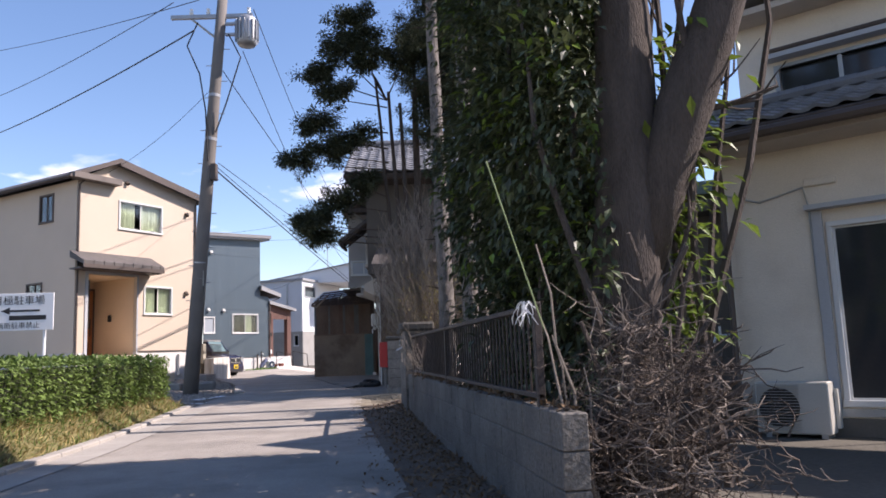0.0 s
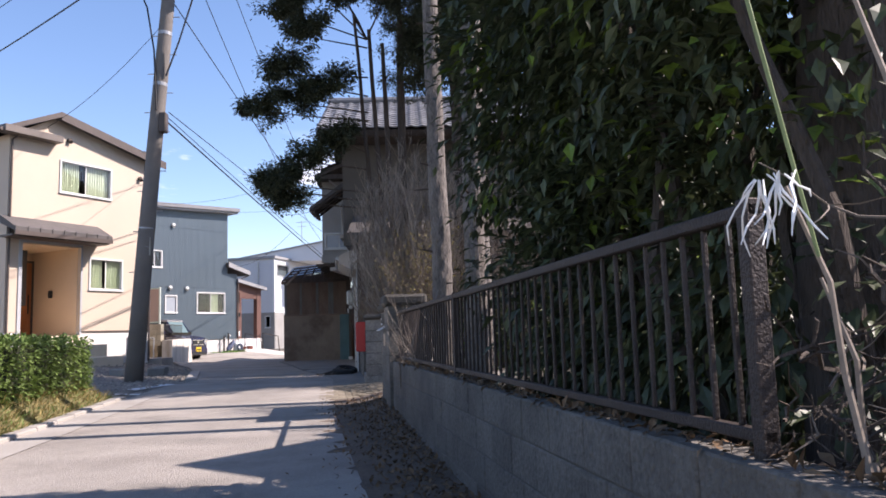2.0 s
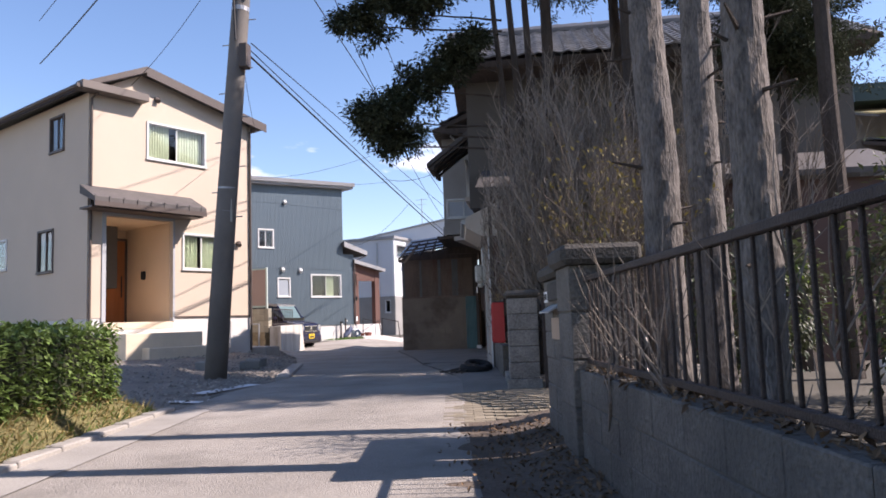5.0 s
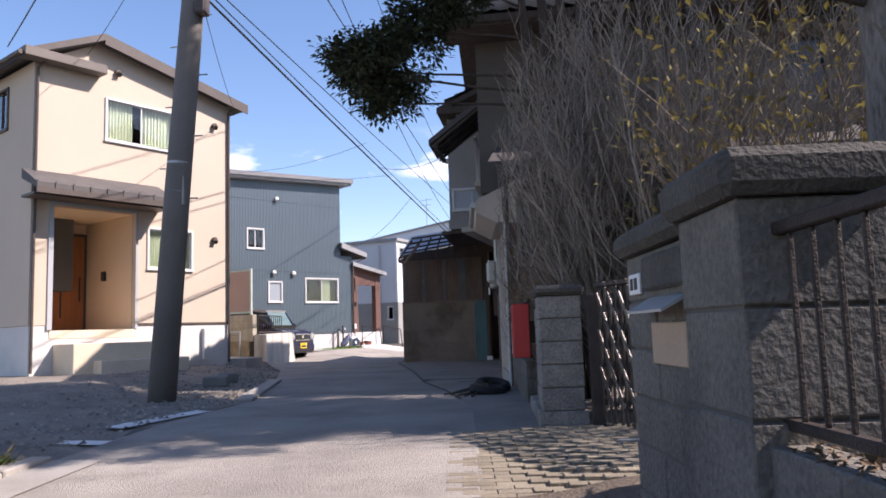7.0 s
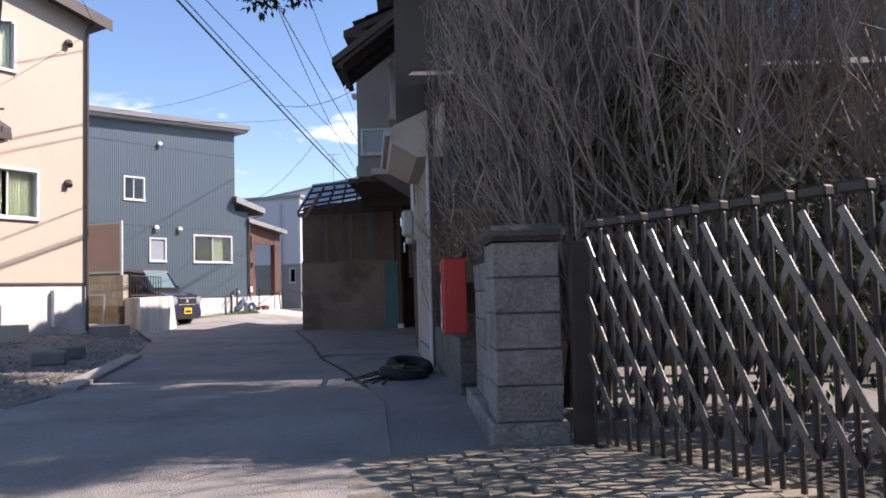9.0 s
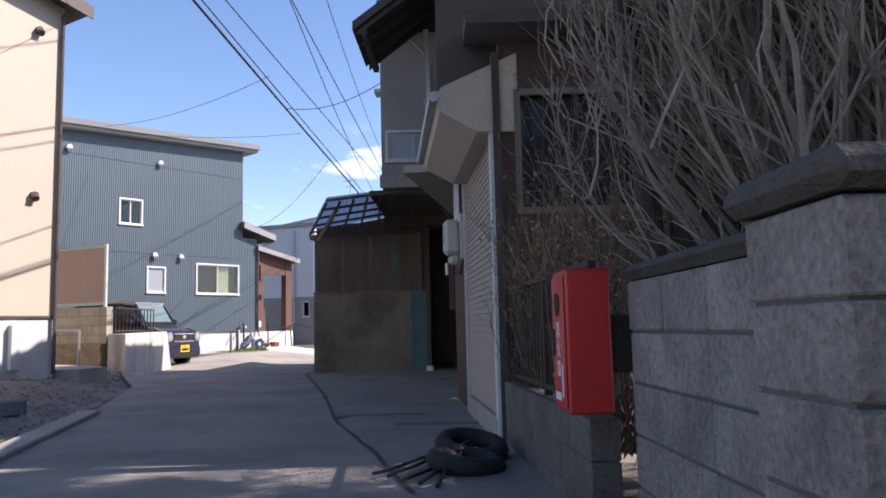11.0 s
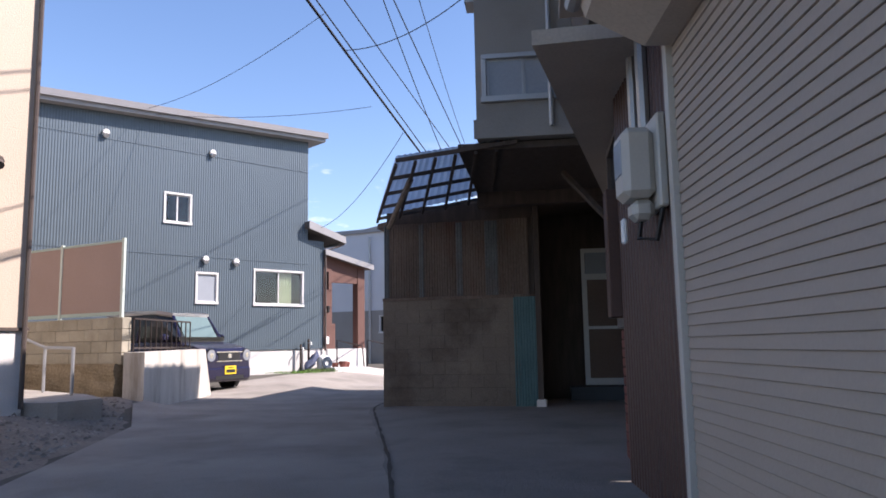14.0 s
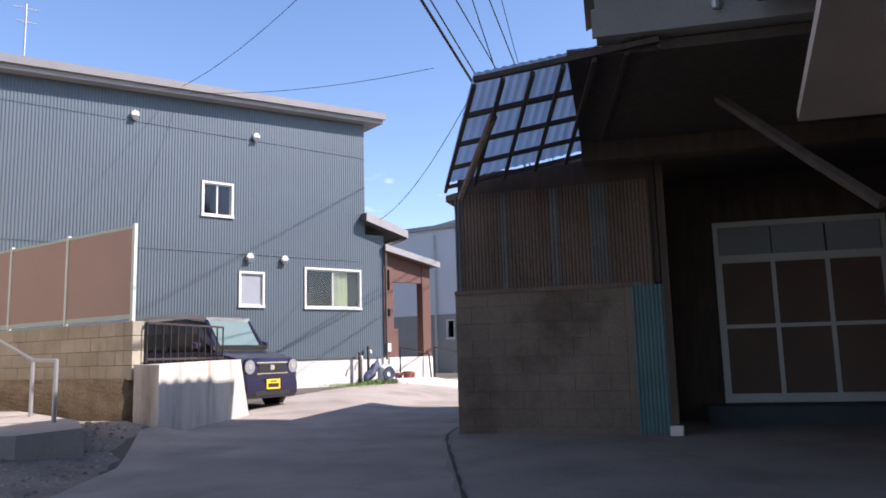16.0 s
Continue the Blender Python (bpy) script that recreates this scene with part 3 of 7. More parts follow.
# tall block piers on both sides of the gate
def block_column(name, label, m, length, depth, top, bh, bl, material, z0=-0.1, cap=0.11, over=0.05):
    w = block_wall(name, label, m, length, top, depth, bl, bh, material, joint=0.010, z0=z0, stack=True)
    bm = bmesh.new()
    box(bm, -over, length + over, -over, depth + over, top + 0.002, top + cap, bevel=0.03)
    for v in bm.verts:
        v.co += Vector((noise.noise(v.co * 9), noise.noise(v.co * 9 + Vector((3, 1, 4))), noise.noise(v.co * 9 + Vector((7, 7, 1))))) * 0.012
    part("capstone", bm, CAPSTONE, w, "dark lichen-covered cap slab")
    return w


def on_wall(s, off=0.0):
    return (0.6 + WDIR.x * s + WDIR.y * off, 3.88 + WDIR.y * s - WDIR.x * off)


px, py = on_wall(8.34, -0.04)
block_column("end_pier", "pale weathered block pier ending the street wall", facing(px, py, 0, -WDIR.x, -WDIR.y), 0.5, 0.42, 1.33, 0.3, 0.5, BLOCK, cap=0.13)
px, py = on_wall(9.22, 0.0)
gate_pier = block_column("gate_pier", "weathered concrete block gate pier with a letter slot", facing(px, py, 0, -WDIR.x, -WDIR.y), 0.84, 0.42, 1.29, 0.2, 0.42, BLOCK)
# name plate (unlettered bars) and letter box set in it
plate = thing("name_plate", "small white stone name plate with dark bars on the gate pier", "name plate", facing(px, py, 0, -WDIR.x, -WDIR.y))
part("plate", boxes((0.085, 0.25, -0.016, -0.002, 1.12, 1.208), bevel=0.004), WHITE, plate)
part("bar", boxes((0.115, 0.155, -0.019, -0.015, 1.14, 1.19)), BLACK, plate)
part("bar", boxes((0.18, 0.222, -0.019, -0.015, 1.14, 1.19)), BLACK, plate)
mail = thing("letter_box", "tan letter box flap under a grey metal hood", "letter box", facing(px, py, 0, -WDIR.x, -WDIR.y))
part("flap", boxes((0.38, 0.80, -0.012, 0.01, 0.84, 1.0), bevel=0.004), surf("tan_enamel", (0.42, 0.30, 0.21), 0.5, 0.15, 4, 60, 0.05), mail)
bm = bmesh.new()
extrude_poly(bm, [(-0.002, 1.10), (-0.10, 1.045), (-0.10, 1.035), (-0.002, 1.085)], 0.36, 0.83, axis="x")
part("hood", bm, GREYALU, mail)
tagged(part("pier_panel", boxes((0.34, 0.86, -0.03, -0.003, 1.125, 1.262), bevel=0.012), CAPSTONE), "dark weathered slab set in the gate pier face", "slab", kind="structure").matrix_world = facing(px, py, 0, -WDIR.x, -WDIR.y)

# far gate pier: low wall turning into the pier, along the street
P2 = Vector((-1.02, 16.2, 0))
P2D = Vector((-0.10, 1.6, 0)).normalized()
P2M = facing(P2.x + P2D.x * 0.42, P2.y + P2D.y * 0.42, 0, -P2D.x, -P2D.y)
P3M = facing(P2.x + P2D.x * 1.62 + 0.05, P2.y + P2D.y * 1.62, 0, -P2D.x, -P2D.y)
block_column("far_gate_pier", "pale concrete block gate pier with a mossy cap", P2M, 0.42, 0.37, 1.27, 0.2, 0.42, BLOCKPALE, z0=0.0, cap=0.09, over=0.04)
block_column("gate_side_wall", "pale block wall beside the gate pier", P3M, 1.19, 0.25, 1.20, 0.2, 0.4, BLOCKPALE, z0=0.0, cap=0.06, over=0.02)
tagged(part("pier_plinth", boxes((-1.2, 0.44, -0.035, 0.40, 0.02, 0.27), bevel=0.01), BLOCKPALE), "low concrete plinth under the gate pier", "plinth", kind="structure").matrix_world = P2M
tagged(part("gate_post", boxes((-0.10, 0.02, -0.05, 0.05, 0.1, 1.26), bevel=0.006), IRON), "dark steel post beside the gate pier", "post").matrix_world = pose(-0.5, 16.2, 0)
# lower wall with its own fence up to the house
W3M = facing(-1.43, 20.55, 0, 0.10, -0.995)
block_wall("low_block_wall", "low concrete block wall under a short fence", W3M, 2.4, 0.62, 0.14, 0.4, 0.19, BLOCK, z0=-0.05)
picket_fence("short_iron_fence", "short dark iron picket fence overgrown by a shrub", W3M @ pose(0, 0.03, 0), 2.3, 0.615, 1.33)

# ---- cream house ----
CU = Vector((2.53, 4.21, 0)).normalized()
cream = thing("cream_house", "cream two-storey house with dark brown gutters and a recessed porch", "house", facing(-11.19, 23.39, 0.015, CU.x, CU.y) @ Matrix.Diagonal((0.985, 0.985, 0.985, 1)))
DEP = 8.5
holes = [(1.55, 3.3, 5.52, 6.5), (2.6, 3.77, 2.65, 3.62), (0.42, 2.32, 1.3, 3.95)]
bm = wall_cells(bmesh.new(), 0, 4.85, 1.38, 6.95, holes, 0, 0.16)
extrude_poly(bm, [(0, 6.95), (1.36, 7.72), (4.85, 6.98), (4.85, 6.95)], 0, 0.16)
part("front_wall", bm, CREAM, cream)
side_holes = [(-2.0, -1.25, 5.72, 6.65), (-2.6, -1.75, 2.62, 3.72), (-5.4, -4.5, 2.86, 3.7)]
left = new("side_wall", None)
# side wall in its own frame: x runs from the back to the corner
left.parent = cream
left.matrix_local = pose(0, 0, 0, 0, 0, -90)
bm = wall_cells(bmesh.new(), -DEP, -0.16, 1.38, 6.95, side_holes, 0.0, 0.16)
part("wall_panel", bm, CREAM, left)
for i, h in enumerate(side_holes):
    w = window(left, *h, sashes=2 if i < 2 else 1, frame_mat=BROWNTRIM if i < 2 else ALU)
    for o in w.children:
        o.parent = left
        o.matrix_parent_inverse = Matrix()
part("back_wall", boxes((0.16, 4.85, DEP - 0.16, DEP, 1.38, 6.75)), CREAM, cream)
part("far_side_wall", boxes((4.69, 4.85, 0.16, DEP - 0.16, 1.38, 6.75)), CREAM, cream)
bm = boxes((0.02, 0.42, 0.012, 0.4, 0.2, 1.376), (2.32, 4.83, 0.012, 0.4, 0.2, 1.376), (0.02, 0.4, 0.4, DEP, 0.2, 1.376), (0.4, 4.83, DEP - 0.3, DEP - 0.01, 0.2, 1.376), (4.4, 4.83, 0.4, DEP - 0.3, 0.2, 1.376), (0.42, 2.32, 0.012, 0.3, 0.2, 1.25))
part("foundation", bm, FOUND, cream, "grey concrete foundation")
part("drip_edge", boxes((2.34, 4.87, -0.02, 0.01, 1.36, 1.40)), BROWNTRIM, cream)
for h, cs in ((holes[0], ((0.02, 0.4), (0.55, 0.98))), (holes[1], ((0.02, 0.45), (0.55, 0.98)))):
    window(cream, *h, curtain=cs)
# recessed porch: side walls, back wall, ceiling, door, lamp, step
part("porch_lining", boxes((0.40, 0.44, 0.16, 2.4, 1.25, 3.95), (2.30, 2.34, 0.16, 2.4, 1.25, 3.95), (0.44, 2.30, 2.36, 2.4, 1.25, 3.95), (0.44, 2.30, 0.16, 2.36, 3.91, 3.95)), surf("porch_render", (0.68, 0.52, 0.36), 0.8, 0.06, 1.5, 50, 0.1), cream)
part("porch_floor", boxes((0.42, 2.32, 0.0, 2.38, 1.1, 1.27)), STEP, cream)
door = part("front_door", boxes((1.30, 2.24, 2.30, 2.356, 1.28, 3.6), bevel=0.008), WOODDOOR, cream, "orange-brown wooden front door with a slim handle")
part("door_frame", boxes((1.245, 1.30, 2.28, 2.358, 1.28, 3.67), (2.24, 2.295, 2.28, 2.358, 1.28, 3.67), (1.30, 2.24, 2.28, 2.358, 3.602, 3.67)), BROWNTRIM, door)
part("handle", tubes(([(2.12, 2.26, 2.0), (2.12, 2.26, 2.6)], 0.018)), BLACK, door)
part("slot", boxes((1.66, 1.70, 2.292, 2.3, 1.6, 3.2)), DARKGLASS, door)
part("porch_lamp", boxes((2.22, 2.298, 1.3, 1.45, 2.45, 2.68), bevel=0.02), BLACK, cream)
part("step_block", boxes((0.5, 2.6, -0.9, 0.0, 0.25, 0.98), (0.9, 2.9, -1.25, -0.9, 0.25, 0.62), bevel=0.012), STEP, cream, "pale beige tiled porch steps")
# porch roof
bm = bmesh.new()
extrude_poly(bm, [(0.0, 4.62), (-0.72, 4.24), (-0.72, 4.12), (0.0, 4.40)], -0.2, 2.85, axis="x")
proof = part("porch_roof", bm, ROOFDARK, cream, "small dark sloping porch roof")
for i in range(9):
    part("seam", boxes((-0.2 + 0.36 * i, -0.17 + 0.36 * i, -0.74, -0.72, 4.13, 4.27)), ROOFDARK, proof)
part("fascia", boxes((-0.2, 2.85, -0.74, -0.70, 4.02, 4.14), (-0.20, 2.85, -0.60, 0.0, 4.00, 4.05)), BROWNTRIM, proof)
part("porch_post", boxes((0.36, 0.46, -0.03, -0.002, 1.28, 4.0), (2.3, 2.36, -0.02, -0.002, 1.28, 4.0), (0.46, 2.3, -0.02, -0.002, 3.92, 4.0)), WHITEWALL, cream)
# main roof: two slopes over the front gable
bm = bmesh.new()
extrude_poly(bm, [(-0.3, 7.06), (1.36, 7.86), (5.2, 7.06), (5.2, 6.92), (1.36, 7.71), (-0.3, 6.92)], -0.28, DEP + 0.3)
part("roof", bm, ROOFDARK, cream, "dark brown sheet roof with deep fascia")
part("barge_board", extrude_poly(bmesh.new(), [(1.36, 7.88), (5.22, 7.07), (5.22, 6.83), (1.36, 7.63)], -0.31, -0.282), BROWNTRIM, cream)
part("barge_board", extrude_poly(bmesh.new(), [(-0.32, 7.08), (1.359, 7.88), (1.359, 7.72), (-0.32, 6.94)], -0.31, -0.282), BROWNTRIM, cream)
part("eave_return", boxes((-0.34, 1.40, -0.36, -0.002, 6.93, 7.13), bevel=0.01), surf("taupe_fascia", (0.15, 0.125, 0.107), 0.55, 0.1, 2, 50, 0.05), cream, "taupe boxed eave return")
for x in (0.05, 4.80):
    part("downpipe", tubes(([(x, -0.05, 0.4), (x, -0.05, 6.8), (x + 0.1, -0.2, 6.95)], 0.032)), BROWNTRIM, cream)
part("gutter", tubes(([(-0.4, -0.3, 6.98), (-0.4, DEP, 6.98)], 0.055)), BROWNTRIM, cream)
for x, z in ((1.81, 7.15), (4.38, 6.4), (4.38, 3.46)):
    bm = tubes(([(x, 0, z), (x, -0.08, z)], 0.07), ([(x, -0.05, z - 0.02), (x, -0.11, z - 0.07)], 0.06))
    part("vent_hood", bm, BROWNTRIM, cream)
part("meter_box", boxes((4.05, 4.2, -0.1, 0.012, 0.5, 1.25), bevel=0.01), FOUND, cream)

# ---- blue house ----
BU = Vector((2.9, 3.63, 0)).normalized()
blue = thing("blue_house", "slate blue corrugated-clad house with a pale flat roof edge", "house", facing(-12.1, 36.95, 0, BU.x, BU.y))
bh = [(0.0, 0.73, 4.41, 5.2), (0.92, 1.53, 2.33, 3.14), (2.63, 4.25, 2.32, 3.32)]
TOPB = lambda x: 7.06 + 0.048 * (x + 1.0)
bm = wall_cells(bmesh.new(), -6.0, 4.4, 1.06, 6.8, bh, 0, 0.16)
extrude_poly(bm, [(-6.0, 6.8), (-6.0, TOPB(-6.0)), (4.4, TOPB(4.4)), (4.4, 6.8)], 0, 0.16)
wall_cells(bm, 4.4, 5.0, 1.06, 4.3, [], 0.0, 0.16)
part("front_wall", bm, BLUE, blue)
bm = ribs(bmesh.new(), -6.0, 4.42, 1.06, 7.3, -0.002, 0.066, 0.009, [(a - 0.03, b + 0.03, c - 0.03, d + 0.03) for a, b, c, d in bh], TOPB)
ribs(bm, 4.42, 5.0, 1.06, 4.3, -0.002, 0.066, 0.009)
part("cladding", bm, BLUE, blue, "vertical ribbed slate blue metal cladding")
part("side_wall", boxes((4.24, 4.4, 0.16, 9.0, 4.3, 7.2), (4.84, 5.0, 0.16, 2.4, 1.06, 4.3), (-6.0, -5.84, 0.16, 9, 1.06, 6.8), (-5.84, 4.24, 8.84, 9.0, 1.06, 6.9)), BLUE, blue)
part("foundation", boxes((-6.0, 5.0, 0.03, 0.5, 0.1, 1.056), (4.5, 4.98, 0.5, 9, 0.1, 1.056)), FOUND, blue, "pale concrete foundation")
part("belt", boxes((-6, 4.4, -0.02, -0.001, 6.36, 6.375), (-6, 4.4, -0.02, -0.001, 3.56, 3.575)), BLUE, blue)
bm = bmesh.new()
extrude_poly(bm, [(-6.3, TOPB(-6.3)), (4.85, TOPB(4.85)), (4.85, TOPB(4.85) + 0.22), (-6.3, TOPB(-6.3) + 0.22)], -0.3, 9.3)
roofb = part("roof", bm, ROOFEDGE, blue, "flat roof with a pale metal edge")
part("gutter", extrude_poly(bmesh.new(), [(-6.35, TOPB(-6.3) + 0.10), (4.9, TOPB(4.9) + 0.10), (4.9, TOPB(4.9) + 0.27), (-6.35, TOPB(-6.3) + 0.27)], -0.38, -0.302), surf("grey_gutter", (0.20, 0.20, 0.205), 0.5, 0.1, 2, 50, 0.05), roofb)
window(blue, *bh[0], curtain=None)
window(blue, *bh[1], sashes=1, pane_mat=GREYGLASS)
window(blue, *bh[2], curtain=((0.55, 0.8),))
for x, z in ((-1.55, 6.5), (1.29, 6.46), (1.15, 3.51), (2.05, 3.5)):
    part("vent_hood", tubes(([(x, 0, z), (x, -0.1, z)], 0.085), ([(x, -0.06, z - 0.03), (x, -0.12, z - 0.09)], 0.07)), ALU, blue)
# lower entrance wing with its own roof
bm = bmesh.new()
extrude_poly(bm, [(4.3, 4.66), (5.6, 4.30), (5.6, 4.44), (4.3, 4.84)], -0.25, 3.0)
part("entrance_roof", bm, ROOFDARK, blue)
part("entrance_fascia", extrude_poly(bmesh.new(), [(4.3, 4.62), (5.63, 4.26), (5.63, 4.46), (4.3, 4.86)], -0.28, -0.252), ROOFEDGE, blue)
part("entrance_fascia", boxes((5.605, 5.64, -0.25, 3.0, 4.24, 4.45)), GREYALU, blue)
part("downpipe", tubes(([(5.6, -0.2, 4.25), (5.02, -0.06, 4.0), (5.02, -0.06, 1.0)], 0.035)), BROWNTRIM, blue)
part("antenna_mast", tubes(([(-3.7, 0.3, 6.9), (-3.7, 0.3, 8.6)], 0.02), ([(-3.95, 0.3, 8.5), (-3.45, 0.3, 8.5)], 0.012), ([(-3.9, 0.3, 8.2), (-3.5, 0.3, 8.2)], 0.012)), GALV, blue)

# brown porch of the neighbour, open on the street side
brown = thing("brown_porch_house", "red-brown sided house with an open porch and ramp rails", "house", facing(-12.1 + BU.x * 5.03, 36.95 + BU.y * 5.03, 0, BU.x, BU.y))
part("porch_wall", wall_cells(bmesh.new(), 0, 0.34, 1.05, 3.9, [(0.06, 0.22, 2.85, 3.4)], 0.1, 0.25), BROWNWALL, brown)
part("window_pane", boxes((0.06, 0.22, 0.16, 0.17, 2.85, 3.4)), DARKGLASS, brown)
part("wall_lamp", boxes((0.12, 0.2, 0.0, 0.1, 2.15, 2.35), bevel=0.02), BLACK, brown)
part("meter_box", boxes((0.06, 0.2, 0.04, 0.1, 1.2, 1.42), bevel=0.01), WHITE, brown)
part("porch_post", boxes((1.33, 1.60, 0.1, 0.37, 1.05, 3.62)), BROWNWALL, brown)
part("low_wall", boxes((0.34, 1.60, 1.7, 1.82, 1.0, 1.88)), BROWNWALL, brown)
part("side_wall", boxes((0.2, 0.34, 0.25, 3.0, 1.0, 3.8)), BROWNWALL, brown)
part("lintel", extrude_poly(bmesh.new(), [(0.34, 3.08), (1.60, 3.08), (1.60, 3.62), (0.34, 3.88)], 0.12, 0.24), BROWNWALL, brown)
part("roof", extrude_poly(bmesh.new(), [(-0.05, 3.92), (1.78, 3.54), (1.78, 3.66), (-0.05, 4.05)], -0.1, 3.2), ROOFDARK, brown)
part("roof_edge", extrude_poly(bmesh.new(), [(-0.05, 3.90), (1.80, 3.52), (1.80, 3.68), (-0.05, 4.07)], -0.14, -0.102), ROOFEDGE, brown)
part("slab", boxes((0.0, 1.62, 0.08, 3.0, 0.2, 1.05)), FOUND, brown, "pale concrete porch foundation")
part("entrance_ramp", extrude_poly(bmesh.new(), [(-0.3, 0.2), (-0.3, 0.52), (0.9, 0.50), (2.6, 0.24), (2.6, 0.1)], -0.95, 0.07), FOUND, brown, "pale concrete ramp before the porch")
for a in (0.35, 1.5):
    part("handrail", tubes(([(a, -0.15, 0.4), (a, -0.15, 1.3), (a + 0.5, -0.75, 1.12), (a + 0.55, -0.8, 0.3)], 0.025)), IRON, brown)

# white block-shaped house further on: shaded face to the lane, sunlit face round the corner
WU = Vector((0.95, -0.3, 0)).normalized()
white = thing("white_house", "white two-storey house with a raised roof block and dark base", "house", facing(-8.85 - 6 * WU.x, 50.5 - 6 * WU.y, 0, WU.x, WU.y))
WHITELIT = surf("bright_white_siding", (0.62, 0.63, 0.64), 0.75, 0.06, 1.0, 40, 0.1)
part("front_wall", wall_cells(bmesh.new(), 0, 6.0, 0.2, 6.1, [(5.35, 5.72, 1.7, 2.45)], 0, 0.2), WHITELIT, white)
part("base_cladding", wall_cells(bmesh.new(), 0, 6.02, 0.1, 2.66, [(5.35, 5.72, 1.7, 2.45)], -0.04, -0.001), GREYSTUCCO, white, "dark grey base cladding")
window(white, 5.35, 5.72, 1.7, 2.45, sashes=1, depth=0.2)
wside = new("side_wall", None)
wside.parent = white
wside.matrix_local = pose(6.0, 0, 0, 0, 0, 90)
part("wall_panel", wall_cells(bmesh.new(), 0.2, 6.0, 0.2, 6.1, [(0.4, 1.9, 5.05, 5.7)], 0.0, 0.2), WHITELIT, wside)
part("base_panel", boxes((0.0, 6.0, -0.04, -0.001, 0.1, 2.66)), GREYSTUCCO, wside)
part("pane", boxes((0.4, 1.9, 0.05, 0.06, 5.05, 5.7)), DARKGLASS, wside)
part("frame", boxes((0.34, 1.96, -0.03, 0.05, 5.7, 5.78), (0.34, 1.96, -0.03, 0.05, 4.98, 5.05), (0.34, 0.4, -0.03, 0.05, 5.05, 5.7), (1.9, 1.96, -0.03, 0.05, 5.05, 5.7)), GREYALU, wside)
part("parapet", boxes((-0.1, 6.12, -0.12, 6, 6.1, 6.26)), ROOFEDGE, white)
part("upper_block", extrude_poly(bmesh.new(), [(2.4, 6.26), (2.4, 6.45), (9.0, 7.3), (9.0, 6.0)], 2.2, 8), WHITELIT, white)
part("upper_roof", extrude_poly(bmesh.new(), [(2.3, 6.44), (9.1, 7.31), (9.1, 7.41), (2.3, 6.54)], 2.1, 8.1), ROOFEDGE, white)
part("corner_trim", boxes((5.92, 6.03, -0.03, 0.0, 2.66, 6.1)), WHITE, white)
part("downpipe", tubes(([(4.9, -0.06, 0.3), (4.9, -0.06, 5.9)], 0.05)), GREYALU, white)
part("antenna", tubes(([(6.5, 3, 7.0), (6.5, 3, 8.9)], 0.022), ([(6.1, 3, 8.8), (6.9, 3, 8.8)], 0.013), ([(6.2, 3, 8.5), (6.8, 3, 8.5)], 0.013)), GALV, white)


# ---- tiled roofs ----
def tile_mesh(name, w, l):
    """One wavy pantile: w wide along x, l long along y (down the slope), thick nose at the lower end."""
    verts, faces = [], []
    prof = [(0.0, 0.012), (0.14, 0.034), (0.3, 0.04), (0.46, 0.022), (0.7, 0.004), (1.0, 0.012)]
    for y, dz in ((0.0, 0.0), (-l, 0.026)):
        for x, z in prof:
            verts.append((x * w, y, z + dz))
    for x, z in prof:
        verts.append((x * w, -l, z - 0.012))
    n = len(prof)
    for i in range(n - 1):
        faces.append((i, i + n, i + n + 1, i + 1))
        faces.append((i + n, i + 2 * n, i + 2 * n + 1, i + n + 1))
    me = bpy.data.meshes.new(name)
    me.from_pydata(verts, [], faces)
    me.materials.append(TILE)
    return me


def tiled_slope(parent, m, width, length, w=0.27, l=0.24, keep=300):
    """Tiles on a slope whose frame m has x along the eave, -y down the slope, z off the roof; origin at the upper left."""
    me = tile_mesh("roof_tile", w, l + 0.03)
    nc, nr = int(width / w), int(length / l)
    spots = [(c, r) for r in range(nr - 1, -1, -1) for c in range(nc)]
    for c, r in spots[:keep]:
        piece_set("roof_tile", me, [m @ pose(c * w, -r * l, 0.0)], parent)
    rest = spots[keep:]
    if rest:
        vs, fs = [], []
        co = [v.co.copy() for v in me.vertices]
        po = [tuple(p.vertices) for p in me.polygons]
        for c, r in rest:
            k = len(vs)
            vs += [tuple(m @ (v + Vector((c * w, -r * l, 0)))) for v in co]
            fs += [tuple(i + k for i in p) for p in po]
        tagged(raw("roof_tiles", vs, fs, TILE, parent), kind="stuff")


# ---- beige house at the start, behind the big tree ----
bhouse = thing("beige_house", "beige rendered house with a grey tiled lower roof", "house", facing(3.44, 8.53, 0, 0.76, -0.65))
bholes = [(1.07, 2.9, 0.30, 2.19)]
part("street_wall", wall_cells(bmesh.new(), 0, 8, 0.1, 3.3, bholes, 0, 0.16), BEIGE, bhouse)
part("end_wall", boxes((0, 0.16, 0.16, 2.8, 0.1, 3.3)), BEIGE, bhouse)
part("upper_wall", wall_cells(bmesh.new(), -0.1, 8, 3.9, 5.3, [(0.42, 2.4, 4.12, 4.46)], 1.3, 1.46), BEIGE, bhouse)
part("upper_end_wall", boxes((-0.1, 0.06, 1.46, 2.8, 3.3, 5.3)), BEIGE, bhouse)
part("window_pane", boxes((0.42, 2.4, 1.36, 1.38, 4.12, 4.46)), DARKGLASS, bhouse)
part("window_frame", boxes((0.36, 2.46, 1.26, 1.4, 4.46, 4.50), (0.36, 0.42, 1.26, 1.4, 4.12, 4.46), (1.1, 1.15, 1.3, 1.4, 4.12, 4.46)), GREYALU, bhouse)
part("window_ledge", boxes((0.28, 8, 1.1, 1.299, 4.56, 4.62)), WHITEWALL, bhouse)
part("rolled_awning", tubes(([(0.3, 1.12, 4.66), (8, 1.12, 4.66)], 0.03)), BROWNTRIM, bhouse)
